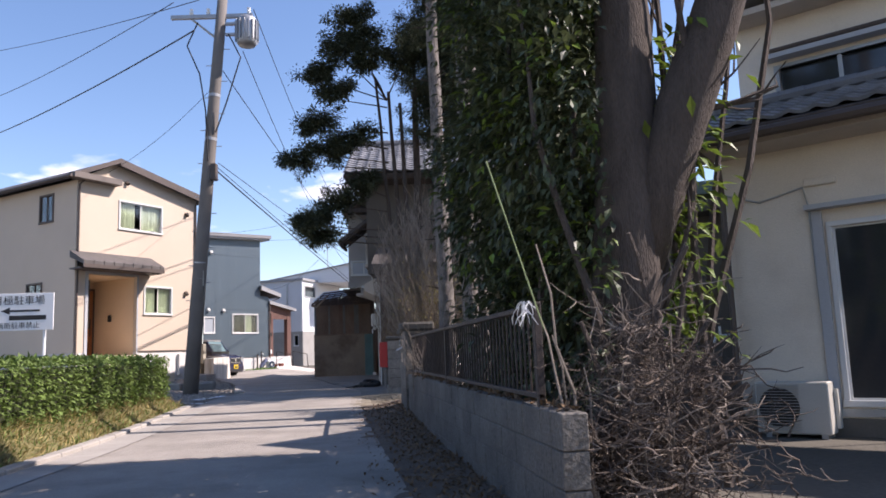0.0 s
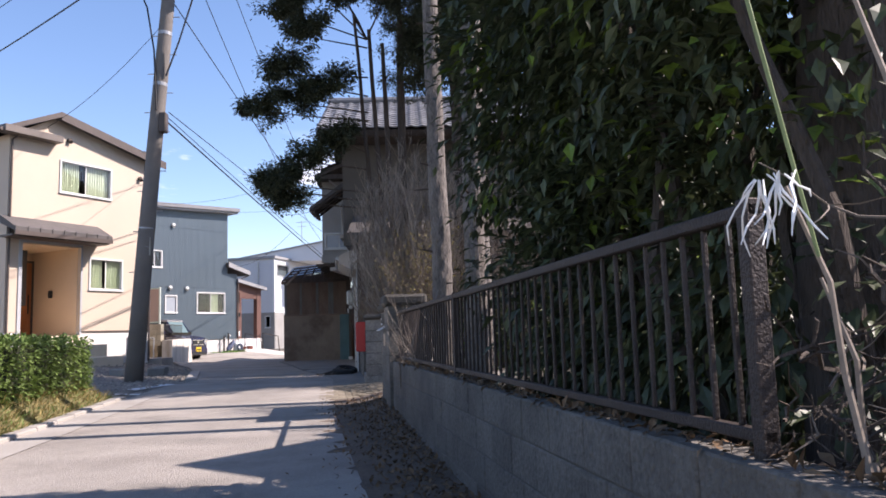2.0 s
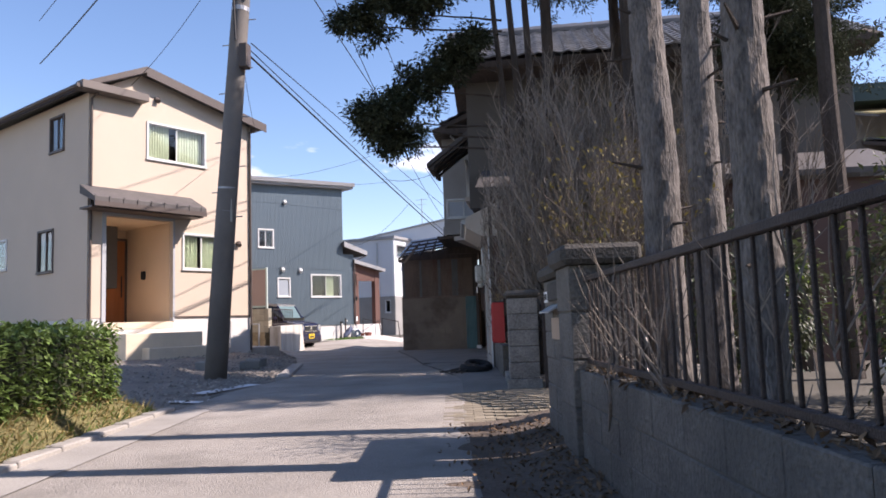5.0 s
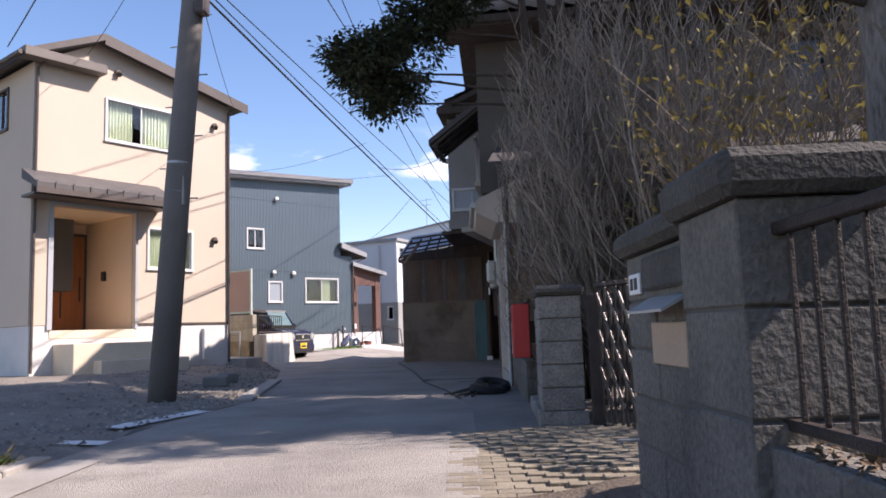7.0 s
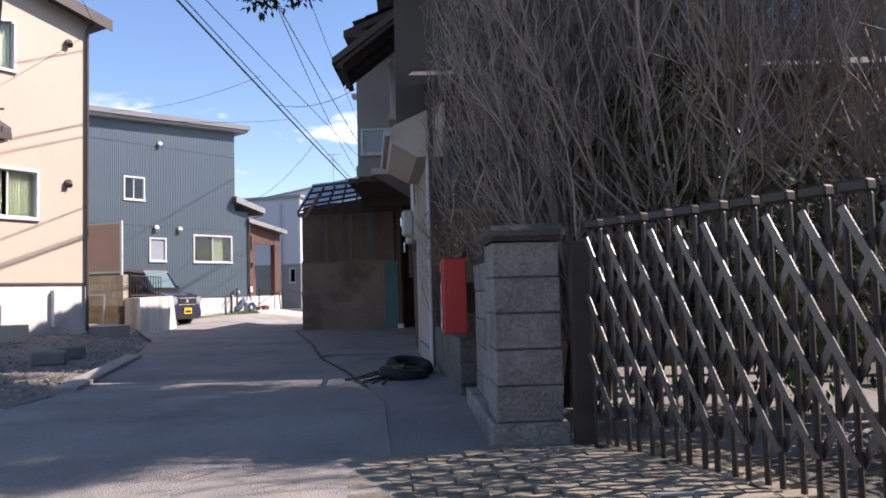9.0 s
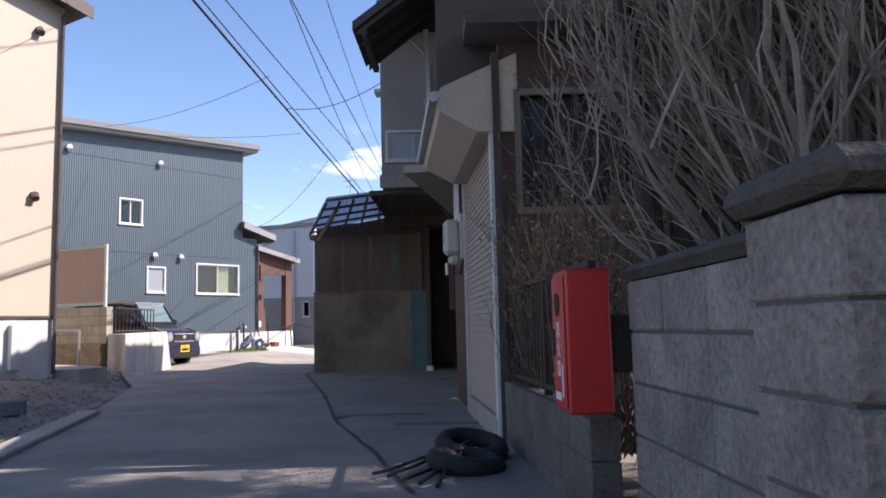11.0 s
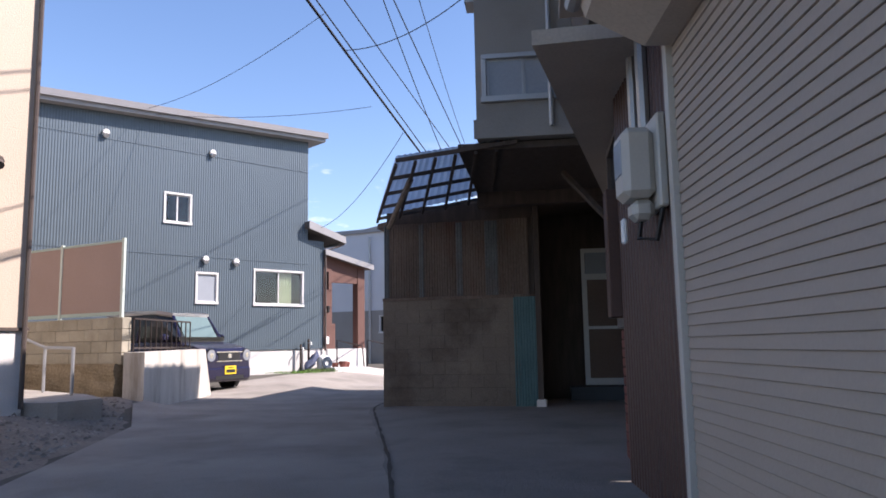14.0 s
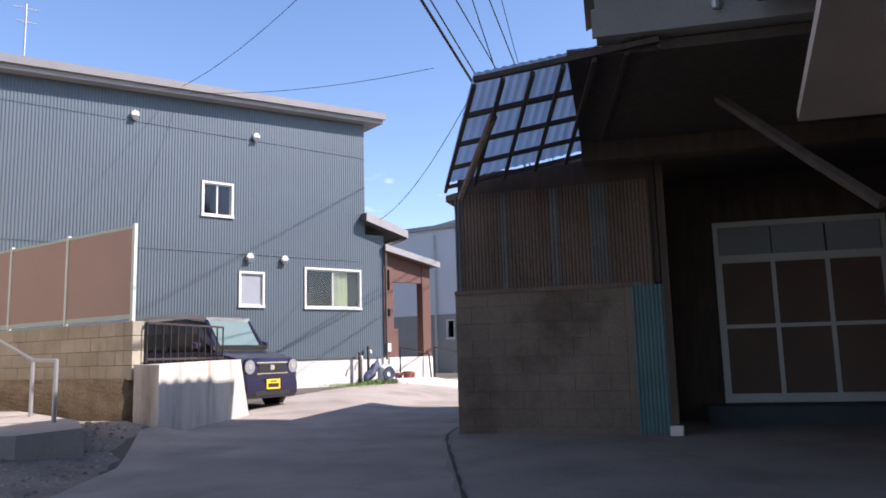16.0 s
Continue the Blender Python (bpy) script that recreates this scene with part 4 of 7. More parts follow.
part("upper_soffit", boxes((-0.2, 8, 0.85, 1.299, 5.12, 5.2)), SOFFIT, bhouse)
part("upper_roof", boxes((-0.3, 8, 0.7, 3.0, 5.304, 5.4)), TILE, bhouse)
w = window(bhouse, *bholes[0], sashes=2, frame_mat=ALU, pane_mat=DARKGLASS)
part("window_hood", boxes((0.88, 3.3, -0.16, -0.001, 2.35, 2.40), (0.92, 1.02, -0.04, -0.001, 0.25, 2.34)), WHITEWALL, bhouse)
part("plinth", boxes((0, 8, -0.04, -0.001, -0.15, 0.15)), MORTAR, bhouse, "dark concrete plinth")
part("sill_panel", boxes((1.02, 3.0, -0.05, -0.001, 0.17, 0.25)), GREYALU, bhouse)
slope = math.degrees(math.atan2(0.72, 2.0))
part("roof_deck", extrude_poly(bmesh.new(), [(-0.62, 3.26), (1.3, 3.98), (1.3, 3.88), (-0.62, 3.16)], -0.5, 8, axis="x"), DARKWOOD, bhouse)
part("soffit", boxes((-0.45, 8, -0.55, 0.0, 3.08, 3.14)), SOFFIT, bhouse)
part("eave_gutter", tubes(([(-0.5, -0.68, 3.16), (8, -0.68, 3.16)], 0.06)), BROWNTRIM, bhouse)
tiled_slope(bhouse, pose(-0.5, 1.3, 4.0, 20.6, 0, 0), 8.0, 2.05)
part("ridge_tiles", tubes(*[([(-0.5 + 0.3 * i, 1.24, 4.07), (-0.5 + 0.3 * i + 0.31, 1.24, 4.07)], [0.075, 0.085]) for i in range(30)], seg=8), TILE, bhouse)
part("downpipe", tubes(([(-0.1, -0.62, 3.14), (0.1, -0.4, 2.9), (0.0, -0.06, 2.6), (0.0, -0.06, 0.1)], 0.035)), BROWNTRIM, bhouse)
part("wall_cable", tubes(([(0.03, -0.02, 2.66), (0.4, -0.03, 2.52), (0.86, -0.02, 2.62), (0.9, -0.02, 2.4), (0.93, -0.02, 0.6)], 0.012), seg=5), GREYALU, bhouse)
part("water_tap", tubes(([(-0.06, -0.02, 1.05), (-0.2, -0.1, 1.05), (-0.22, -0.1, 0.97)], 0.02), ([(-0.16, -0.06, 1.05), (-0.16, -0.06, 1.16)], 0.015)), GREYALU, bhouse)
part("junction_box", boxes((0.88, 1.2, -0.05, -0.001, 2.62, 2.7), bevel=0.01), BEIGE, bhouse)
part("far_block", boxes((-2.2, -0.02, 0.8, 3.0, 0.1, 2.6)), STUCCO, bhouse)
part("far_block_roof", boxes((-2.6, 0.0, 0.4, 3.0, 2.604, 2.75)), ROOFDARK, bhouse)
# outdoor unit of the air conditioner
ac = thing("air_conditioner", "cream outdoor air-conditioning unit on feet beside the house", "air conditioner", facing(3.44 + 0.76 * 0.26 - 0.65 * 0.36, 8.53 - 0.65 * 0.26 - 0.76 * 0.36, -0.04, 0.76, -0.65))
part("casing", boxes((0, 0.72, 0, 0.26, 0.05, 0.58), bevel=0.012), PLASTIC, ac)
part("grille", boxes(*[(0.03, 0.44, -0.012, -0.001, 0.09 + 0.03 * i, 0.098 + 0.03 * i) for i in range(16)]), GREYALU, ac)
part("fan_cowl", tubes(([(0.235, -0.001, 0.32), (0.235, -0.006, 0.32)], 0.205), seg=24), BLACK, ac)
part("foot", boxes((0.08, 0.14, 0, 0.28, 0, 0.06)), GREYALU, ac)
part("foot", boxes((0.62, 0.68, 0, 0.28, 0, 0.06)), GREYALU, ac)
part("pipe_cover", boxes((0.725, 0.76, 0.2, 0.3, 0.1, 0.5)), PLASTIC, ac)

# ---- old brown house by the lane ----
SU = Vector((-0.39, 3.8, 0)).normalized()
old = thing("old_house", "old two-storey house with taupe stucco and a grey tiled roof", "house", facing(-1.46 + SU.x * 3.6, 20.6 + SU.y * 3.6, 0, -SU.x, -SU.y))
# street wall: x runs from far (0) to near (3.6); lap siding from 1.2 on
part("street_core", boxes((0, 3.58, 0.03, 0.18, 0.1, 2.9)), STUCCO, old)
n = 48
board = block_mesh("lap_board", 2.04, 0.016, 0.054, LAP, 0.002)
bmv = [v for v in board.vertices if v.co.z < 0.025]
for v in bmv:
    v.co.y -= 0.008
piece_set("lap_board", board, [pose(1.5, 0.008, 0.34 + 0.054 * i) for i in range(n)], old)
part("corner_trim", boxes((3.53, 3.62, -0.03, 0.03, 0.12, 2.56), bevel=0.004), ALU, old, "pale aluminium corner strip")
part("corner_trim", boxes((1.44, 1.5, -0.03, 0.03, 0.12, 2.95), bevel=0.004), PLASTIC, old)
part("plinth", boxes((1.45, 3.6, -0.035, 0.028, 0.1, 0.33), bevel=0.01), KERB, old)
part("brown_sheet", ribs(bmesh.new(), 0.0, 1.44, 0.16, 2.9, 0.02, 0.076, 0.018), BROWNSHEET, old, "brown corrugated metal sheet")
# eave over the street wall
bm = bmesh.new()
extrude_poly(bm, [(0.0, 2.56), (-0.13, 2.56), (-0.42, 2.72), (-0.46, 2.84), (-0.40, 2.92), (0.2, 3.2), (0.2, 2.56)], 1.5, 3.64, axis="x")
part("eave", bm, SOFFIT, old, "deep beige boxed eave")
part("eave_gutter", tubes(([(1.42, -0.47, 2.83), (3.68, -0.47, 2.83)], 0.045)), GREYALU, old)
part("conduit", tubes(([(0.75, -0.03, 1.9), (0.75, -0.03, 3.0)], 0.03), ([(1.0, -0.03, 1.8), (1.0, -0.03, 3.0)], 0.035), seg=8), GREYALU, old)
# near face towards the garden: x from the street corner to the right
near = new("garden_side", None)
near.parent = old
near.matrix_world = pose(-1.46, 20.6, 0)
nh = [(0.22, 1.58, 1.95, 2.85)]
part("wall_panel", wall_cells(bmesh.new(), 0.06, 7.4, 0.1, 3.3, nh, 0.0, 0.16), BROWNSHEET, near, "dark red-brown sheet wall")
for h in nh:
    part("pane", boxes((h[0], h[1], 0.06, 0.07, h[2], h[3])), DARKGLASS, near)
    part("frame", boxes((h[0] - 0.05, h[1] + 0.05, -0.03, 0.05, h[2] - 0.05, h[2]), (h[0] - 0.05, h[1] + 0.05, -0.03, 0.05, h[3], h[3] + 0.05), (h[0] - 0.05, h[0], -0.03, 0.05, h[2], h[3]), (h[1], h[1] + 0.05, -0.03, 0.05, h[2], h[3]), ((h[0] + h[1]) / 2 + 0.2, (h[0] + h[1]) / 2 + 0.24, -0.02, 0.05, h[2], h[3])), PALEWOOD, near)
part("corner_post", boxes((-0.0, 0.06, -0.06, 0.14, 0.1, 3.2)), DARKWOOD, near)
part("lean_roof", extrude_poly(bmesh.new(), [(-0.35, 3.32), (2.0, 4.05), (2.0, 4.2), (-0.35, 3.42)], -0.2, 7.6, axis="x"), ROOFDARK, near)
# upper storey
upper = new("upper_storey", None)
upper.parent = old
upper.matrix_world = pose(-1.95, 22.6, 0)
uh = [(5.3, 5.95, 4.65, 5.8)]
part("upper_wall", wall_cells(bmesh.new(), 0, 7.9, 3.4, 6.35, uh, 0, 0.18), STUCCO, upper, "taupe stucco upper wall")
part("upper_wall", boxes((0, 0.18, 0.18, 4.4, 3.45, 6.35), (7.72, 7.9, 0.18, 4.4, 3.2, 6.35), (0.18, 7.72, 4.2, 4.4, 3.45, 6.35)), STUCCO, upper)
part("pane", boxes((5.3, 5.95, 0.08, 0.09, 4.65, 5.8)), DARKGLASS, upper)
part("frame", boxes((5.25, 5.3, -0.03, 0.06, 4.6, 5.85), (5.95, 6.0, -0.03, 0.06, 4.6, 5.85), (5.3, 5.95, -0.03, 0.06, 4.6, 4.65), (5.15, 6.1, -0.25, 0.06, 5.85, 5.92)), PALEWOOD, upper)
part("roof_deck", extrude_poly(bmesh.new(), [(-0.85, 6.3), (2.3, 7.97), (5.3, 6.3), (5.3, 6.18), (2.3, 7.85), (-0.85, 6.18)], -0.6, 8.2, axis="x"), DARKWOOD, upper)
part("soffit", boxes((-0.55, 8.15, -0.8, 0.0, 6.14, 6.2)), DARKWOOD, upper)
tiled_slope(upper, pose(-0.6, 2.3, 8.03, 27.9, 0, 0), 8.8, 3.62, w=0.30, l=0.27)
part("ridge_tiles", tubes(*[([(-0.6 + 0.4 * i, 2.3, 8.11), (-0.6 + 0.4 * i + 0.41, 2.3, 8.11)], [0.11, 0.125]) for i in range(22)], seg=8), TILE, upper)
# window awning on the street side of the upper storey
bm = bmesh.new()
extrude_poly(bm, [(-0.95, 4.40), (-0.95, 4.50), (0.02, 5.22), (0.02, 5.10)], 0.3, 1.5)
part("awning_roof", bm, ROOFDARK, upper, "small sheet awning on dark rafters")
for i in range(4):
    part("rafter", extrude_poly(bmesh.new(), [(-0.9, 4.34), (-0.9, 4.40), (0.0, 5.09), (0.0, 5.02)], 0.33 + 0.36 * i, 0.39 + 0.36 * i), DARKWOOD, upper)
part("awning_beam", boxes((-0.85, -0.78, 0.25, 1.5, 4.32, 4.40)), DARKWOOD, upper)
# small balcony rail above the street wall
for i in range(7):
    part("rail_bar", boxes((-0.17, -0.15, 1.25 + 0.16 * i, 1.27 + 0.16 * i, 3.85, 4.7)), ALU, upper)
part("rail_top", boxes((-0.19, -0.13, 1.2, 2.3, 4.7, 4.75)), ALU, upper)
part("rail_floor", boxes((-0.2, 0.0, 1.18, 2.35, 3.76, 3.85)), SOFFIT, upper)

# neighbour's house behind the garden
nb = thing("neighbour_house", "neighbouring house with a green fascia and tiled lower roof", "house", pose(8.2, 28.0, 0))
part("wall", boxes((0.2, 9.0, 0.4, 6.0, 0.1, 6.5)), GREYSTUCCO, nb)
part("roof", boxes((-0.1, 9.4, -0.4, 6.4, 6.52, 7.0)), surf("dark_green_sheet", (0.035, 0.06, 0.055), 0.5, 0.15, 2, 50, 0.1), nb, "dark green sheet roof")
ver = part("veranda_roof", extrude_poly(bmesh.new(), [(0.39, 6.44), (-1.2, 5.95), (-1.2, 5.99), (0.39, 6.48)], 0.0, 9.0, axis="x"), surf("yellowed_plastic_sheet", (0.55, 0.47, 0.25), 0.5, 0.15, 3, 40, 0.0, sheer=0.4), nb, "yellowed corrugated plastic veranda roof")
for i in range(11):
    part("rafter", extrude_poly(bmesh.new(), [(0.39, 6.36), (-1.18, 5.88), (-1.18, 5.945), (0.39, 6.43)], 0.1 + 0.85 * i, 0.16 + 0.85 * i, axis="x"), BROWNTRIM, ver)
part("lower_wall", boxes((0.5, 9.0, -3.2, 0.38, 0.1, 4.6)), GREYSTUCCO, nb)
part("lower_roof_deck", extrude_poly(bmesh.new(), [(-3.9, 4.5), (0.38, 5.6), (0.38, 5.5), (-3.9, 4.4)], 0.3, 9.2, axis="x"), DARKWOOD, nb)
tiled_slope(nb, pose(0.3, 0.3, 5.62, 14.4, 0, 0), 8.6, 4.3, w=0.30, l=0.27)

# white plastic bags left in the garden
for x, y, r in ((3.32, 16.1, 0.15), (3.62, 16.05, 0.10)):
    bm = bmesh.new()
    bmesh.ops.create_uvsphere(bm, u_segments=18, v_segments=12, radius=r)
    for v in bm.verts:
        v.co.z = max(v.co.z * 1.25, -r * 0.75)
        v.co += v.co.normalized() * (0.35 * r * noise.noise(v.co * 9 + Vector((x, y, 0))) + 0.12 * r * noise.noise(v.co * 30))
    tube(bm, [(0, 0, r * 1.1), (0.02, 0, r * 1.35), (0.03, 0.01, r * 1.6)], [r * 0.25, r * 0.12, r * 0.28], 8)
    tagged(part("plastic_bag", bm, WHITE, smooth=True), "white tied plastic bag lying in the garden", "bag", "plastic bags").matrix_world = pose(x, y, ground_z(x, y) - 0.03 + r * 0.75)

# ---- grey house with overhanging upper floor ----
grey = thing("grey_house", "grey stucco house whose upper floor overhangs a dark car port", "house", pose(-3.05, 27.2, 0))
gh = [(0.09, 1.01, 3.85, 4.37)]
part("upper_wall", wall_cells(bmesh.new(), 0, 7, 3.40, 6.1, gh, 0, 0.16), GREYSTUCCO, grey)
part("upper_side", boxes((0, 0.16, 0.16, 5.5, 3.40, 6.1), (6.84, 7.0, 0.16, 5.5, 0.1, 6.1)), GREYSTUCCO, grey)
part("upper_floor", boxes((0.16, 6.84, 0.16, 5.5, 3.40, 3.5)), DARKWOOD, grey)
part("wall_skirt", boxes((-0.03, 7, -0.03, -0.001, 3.40, 3.62)), GREYSTUCCO, grey)
window(grey, *gh[0], sashes=2, frame_mat=GREYALU, pane_mat=GREYGLASS)
part("roof_deck", extrude_poly(bmesh.new(), [(-0.15, 6.2), (2.6, 7.36), (2.6, 7.24), (-0.15, 6.08)], -0.7, 6, axis="y"), DARKWOOD, grey)
part("roof_slope", extrude_poly(bmesh.new(), [(2.6, 7.36), (7.5, 6.2), (7.5, 6.08), (2.6, 7.24)], -0.7, 6, axis="y"), ROOFDARK, grey)
tiled_slope(grey, pose(-0.55 + 3.1, -0.65, 7.42, 0, 0, 0) @ pose(0, 0, 0, 0, -22.75, 0) @ pose(0, 0, 0, 0, 0, -90) @ pose(-6.0, 0, 0), 6.0, 2.95, w=0.30, l=0.27)
part("barge", boxes((-0.15, 3.0, -0.72, -0.702, 6.05, 6.2)), DARKWOOD, grey)
part("downpipe", tubes(([(0.3, -0.5, 6.05), (0.85, -0.1, 5.6), (0.85, -0.06, 3.5)], 0.03)), GREYALU, grey)
part("bracket", boxes((-0.12, 0.0, 0.1, 0.4, 5.1, 5.16)), GREYALU, grey)
# lower back wall of the car port with the sliding door
gw = new("port_back", None)
gw.parent = grey
gw.matrix_world = pose(-1.68, 32.0, 0)
part("wall_panel", wall_cells(bmesh.new(), -0.8, 5.2, 0.13, 3.4, [(0.0, 2.0, 0.40, 2.66)], 0.02, 0.16), DARKWOOD, gw)
part("sill_step", boxes((-0.3, 3.0, -0.5, 0.02, 0.13, 0.37), bevel=0.01), surf("blue_grey_step", (0.06, 0.07, 0.075), 0.8, 0.2, 2, 50, 0.1), gw)
DOORALU = surf("dull_door_aluminium", (0.56, 0.56, 0.55), 0.45, 0.1, 3, 60, 0.05, metal=0.2)
sd = part("sliding_door", boxes((-0.03, 0.03, -0.03, 0.06, 0.38, 2.70), (1.97, 2.03, -0.03, 0.06, 0.38, 2.70), (0.03, 1.97, -0.03, 0.06, 2.63, 2.70), (0.03, 1.97, -0.03, 0.06, 2.20, 2.26), (0.03, 1.97, -0.03, 0.06, 0.38, 0.42)), DOORALU, gw, "aluminium sliding door with brown glass")
BROWNGLASS = surf("brown_tinted_glass", (0.15, 0.10, 0.08), 0.25, 0.15, 2, 30, 0.0, spec=0.5)
for i in range(3):
    a = 0.03 + 0.647 * i
    part("leaf_frame", boxes((a, a + 0.025, -0.02, 0.02, 0.42, 2.20), (a + 0.62, a + 0.646, -0.02, 0.02, 0.42, 2.20), (a + 0.025, a + 0.62, -0.02, 0.02, 1.315, 1.365), (a + 0.025, a + 0.62, -0.02, 0.02, 0.42, 0.49), (a + 0.025, a + 0.62, -0.02, 0.02, 2.16, 2.20)), DOORALU, sd)
    part("leaf_pane", boxes((a + 0.02, a + 0.63, 0.0, 0.006, 0.48, 2.18)), BROWNGLASS, sd)
    part("transom_pane", boxes((a + 0.01, a + 0.637, 0.0, 0.006, 2.26, 2.63)), GREYGLASS, sd)
# added dark panel, stops light showing through the gaps between the panes
part("dark_gap_screen", boxes((-0.1, 2.1, 0.17, 0.2, 0.2, 2.9)), ROOM, gw)
part("side_wall", boxes((4.2, 4.36, -4.5, 0.0, 0.13, 3.4)), DARKWOOD, gw)
part("ceiling", boxes((-1.6, 4.2, -4.7, 0.0, 3.30, 3.38)), DARKWOOD, gw)
part("brace", tubes(([(-0.38, -3.67, 3.22), (0.12, -4.4, 2.45), (0.42, -4.85, 2.0)], 0.042), seg=4), DARKWOOD, gw)
part("post", boxes((1.45, 1.6, -2.9, -2.75, 0.13, 3.3)), DARKWOOD, gw)
part("beam", boxes((-1.6, 4.2, -2.3, -2.1, 3.1, 3.3)), DARKWOOD, gw)
# flat canopy reaching out from the old house in front of the car port
canopy = thing("eave_canopy", "flat grey boarded canopy beside the old house", "canopy")
deck = [Vector((-2.37, 23.1, 2.78)), Vector((-0.9, 23.1, 2.82)), Vector((-0.4, 27.5, 2.72)), Vector((-1.62, 27.6, 2.74))]
bm = bmesh.new()
lo = [bm.verts.new(v) for v in deck]
hi = [bm.verts.new(v + Vector((0, 0, 0.09))) for v in deck]
bm.faces.new(lo[::-1])
bm.faces.new(hi)
for i in range(4):
    bm.faces.new((lo[i], lo[(i + 1) % 4], hi[(i + 1) % 4], hi[i]))
part("deck", bm, SOFFIT, canopy)
part("support_wall", boxes((-1.75, -1.55, 24.3, 25.4, 1.2, 2.74)), STUCCO, canopy)
part("window_pane", boxes((-1.762, -1.752, 24.4, 25.22, 1.34, 2.62)), DARKGLASS, canopy)
part("window_frame", boxes((-1.79, -1.75, 24.34, 24.4, 1.3, 2.68), (-1.79, -1.75, 25.22, 25.28, 1.3, 2.68), (-1.79, -1.75, 24.4, 25.22, 2.62, 2.68), (-1.79, -1.75, 24.4, 25.22, 1.3, 1.34)), BROWNTRIM, canopy)
bp = part("brick_panel", boxes((-1.70, -1.5, 24.25, 25.38, 0.13, 1.198)), MORTAR, canopy, "red-brown brick panel")
brk = block_mesh("brick", 0.214, 0.03, 0.066, BRICKRED, 0.003)
BPM = facing(-1.724, 25.37, 0.14, 0, -1)
piece_set("brick", brk, [BPM @ pose(0.222 * i, 0, 0.0745 * j) for j in range(14) for i in range(5)], bp)
part("shutter_box", boxes((-1.90, -1.80, 24.22, 24.46, 1.25, 2.15), bevel=0.006), BROWNSHEET, canopy, "brown sheet-metal shutter box")

# ---- the shed ----
SHU = Vector((2.05, -0.2, 0)).normalized()
shed = thing("shed", "old shed of stained block below rusted corrugated sheets", "shed", facing(-4.9, 30.6, 0, SHU.x, SHU.y))
part("block_core", boxes((0.01, 2.07, 0.02, 0.16, 0.05, 1.80)), MORTAR, shed)
sb = block_mesh("block", 0.399, 0.16, 0.199, SHEDBLOCK, 0.0025)
sbh = block_mesh("block", 0.199, 0.16, 0.199, SHEDBLOCK, 0.0025)
for r in range(9):
    x = 0.0
    while x < 2.05:
        if (r % 2 and x == 0.0) or 2.08 - x < 0.3:
            piece_set("block", sbh, [pose(x, 0.0, 0.04 + 0.2 * r)], shed)
            x += 0.2
        else:
            piece_set("block", sb, [pose(x, 0.0, 0.04 + 0.2 * r)], shed)
            x += 0.4
part("upper_core", boxes((0.05, 2.4, 0.07, 0.16, 1.84, 3.3)), DARKWOOD, shed)
for i in range(5):
    a = 0.02 + 0.46 * i
    part("corrugated_sheet", ribs(bmesh.new(), a, a + 0.47, 1.80, 3.02, 0.03 - 0.006 * (i % 2), 0.042, 0.013), RUSTSHEET, shed)
part("flashing", boxes((0.0, 2.1, -0.02, 0.03, 1.79, 1.84)), RUSTSHEET, shed)
for a, b in ((0.02, 0.10), (0.60, 0.68), (1.20, 1.30), (1.66, 1.86)):
    part("seam_sheet", ribs(bmesh.new(), a, b, 1.82, 3.0, 0.014, 0.042, 0.013), surf("bare_galvanised_rib", (0.13, 0.14, 0.14), 0.6, 0.4, 2, 40, 0.2, metal=0.3, stain=0.6, stain_col=(0.13, 0.07, 0.05)), shed, "pale bare overlap of the rusted sheets")
part("teal_sheet", ribs(bmesh.new(), 2.08, 2.42, 0.14, 1.80, 0.0, 0.042, 0.013), TEALSHEET, shed, "faded teal corrugated strip")
part("door_post", boxes((2.42, 2.5, -0.02, 0.1, 0.13, 3.2)), DARKWOOD, shed)
part("post_foot", boxes((2.40, 2.54, -0.08, 0.08, 0.1, 0.26), bevel=0.01), FOUND, shed)
part("side_wall", boxes((0.0, 0.14, 0.16, 5, 0.05, 3.1)), RUSTSHEET, shed)
part("back_wall", boxes((0.14, 4.0, 4.86, 5, 0.05, 3.1)), RUSTSHEET, shed)
part("main_roof", extrude_poly(bmesh.new(), [(-0.15, 3.0), (2.6, 3.55), (2.6, 3.62), (-0.15, 3.08)], 0.2, 5.1), RUSTSHEET, shed)
# see-through lean-to roof: sheet on a grid of laths
lean = thing("lean_to_roof", "clear corrugated lean-to roof on dark timber laths", "roof")
A, B_, C_, D_ = Vector((-4.95, 30.45, 3.10)), Vector((-2.75, 30.35, 3.42)), Vector((-2.6, 27.25, 3.36)), Vector((-4.02, 27.35, 3.24))
nn = 40
verts, faces = [], []
for j in range(2):
    for i in range(nn + 1):
        p = (A.lerp(B_, i / nn) if j == 0 else D_.lerp(C_, i / nn)) + Vector((0, 0, 0.05 + 0.012 * (i % 2)))
        verts.append(tuple(p))
faces = [(i, i + 1, nn + 2 + i, nn + 1 + i) for i in range(nn)]
sheet_ob = raw("clear_sheet", verts, faces, POLYC, lean)
for j in range(5):
    k = j / 4
    p, q = A.lerp(D_, k), B_.lerp(C_, k)
    part("lath", tubes(([p, q], 0.03), seg=4), DARKWOOD, lean)
for i in range(7):
    k = i / 6
    p, q = A.lerp(B_, k), D_.lerp(C_, k)
    part("lath", tubes(([p - Vector((0, 0, 0.05)), q - Vector((0, 0, 0.05))], 0.025), seg=4), DARKWOOD, lean)
part("brace", tubes(([Vector((-4.75, 30.4, 2.95)), Vector((-4.0, 28.2, 3.2))], 0.04), seg=6), PALEWOOD, lean)

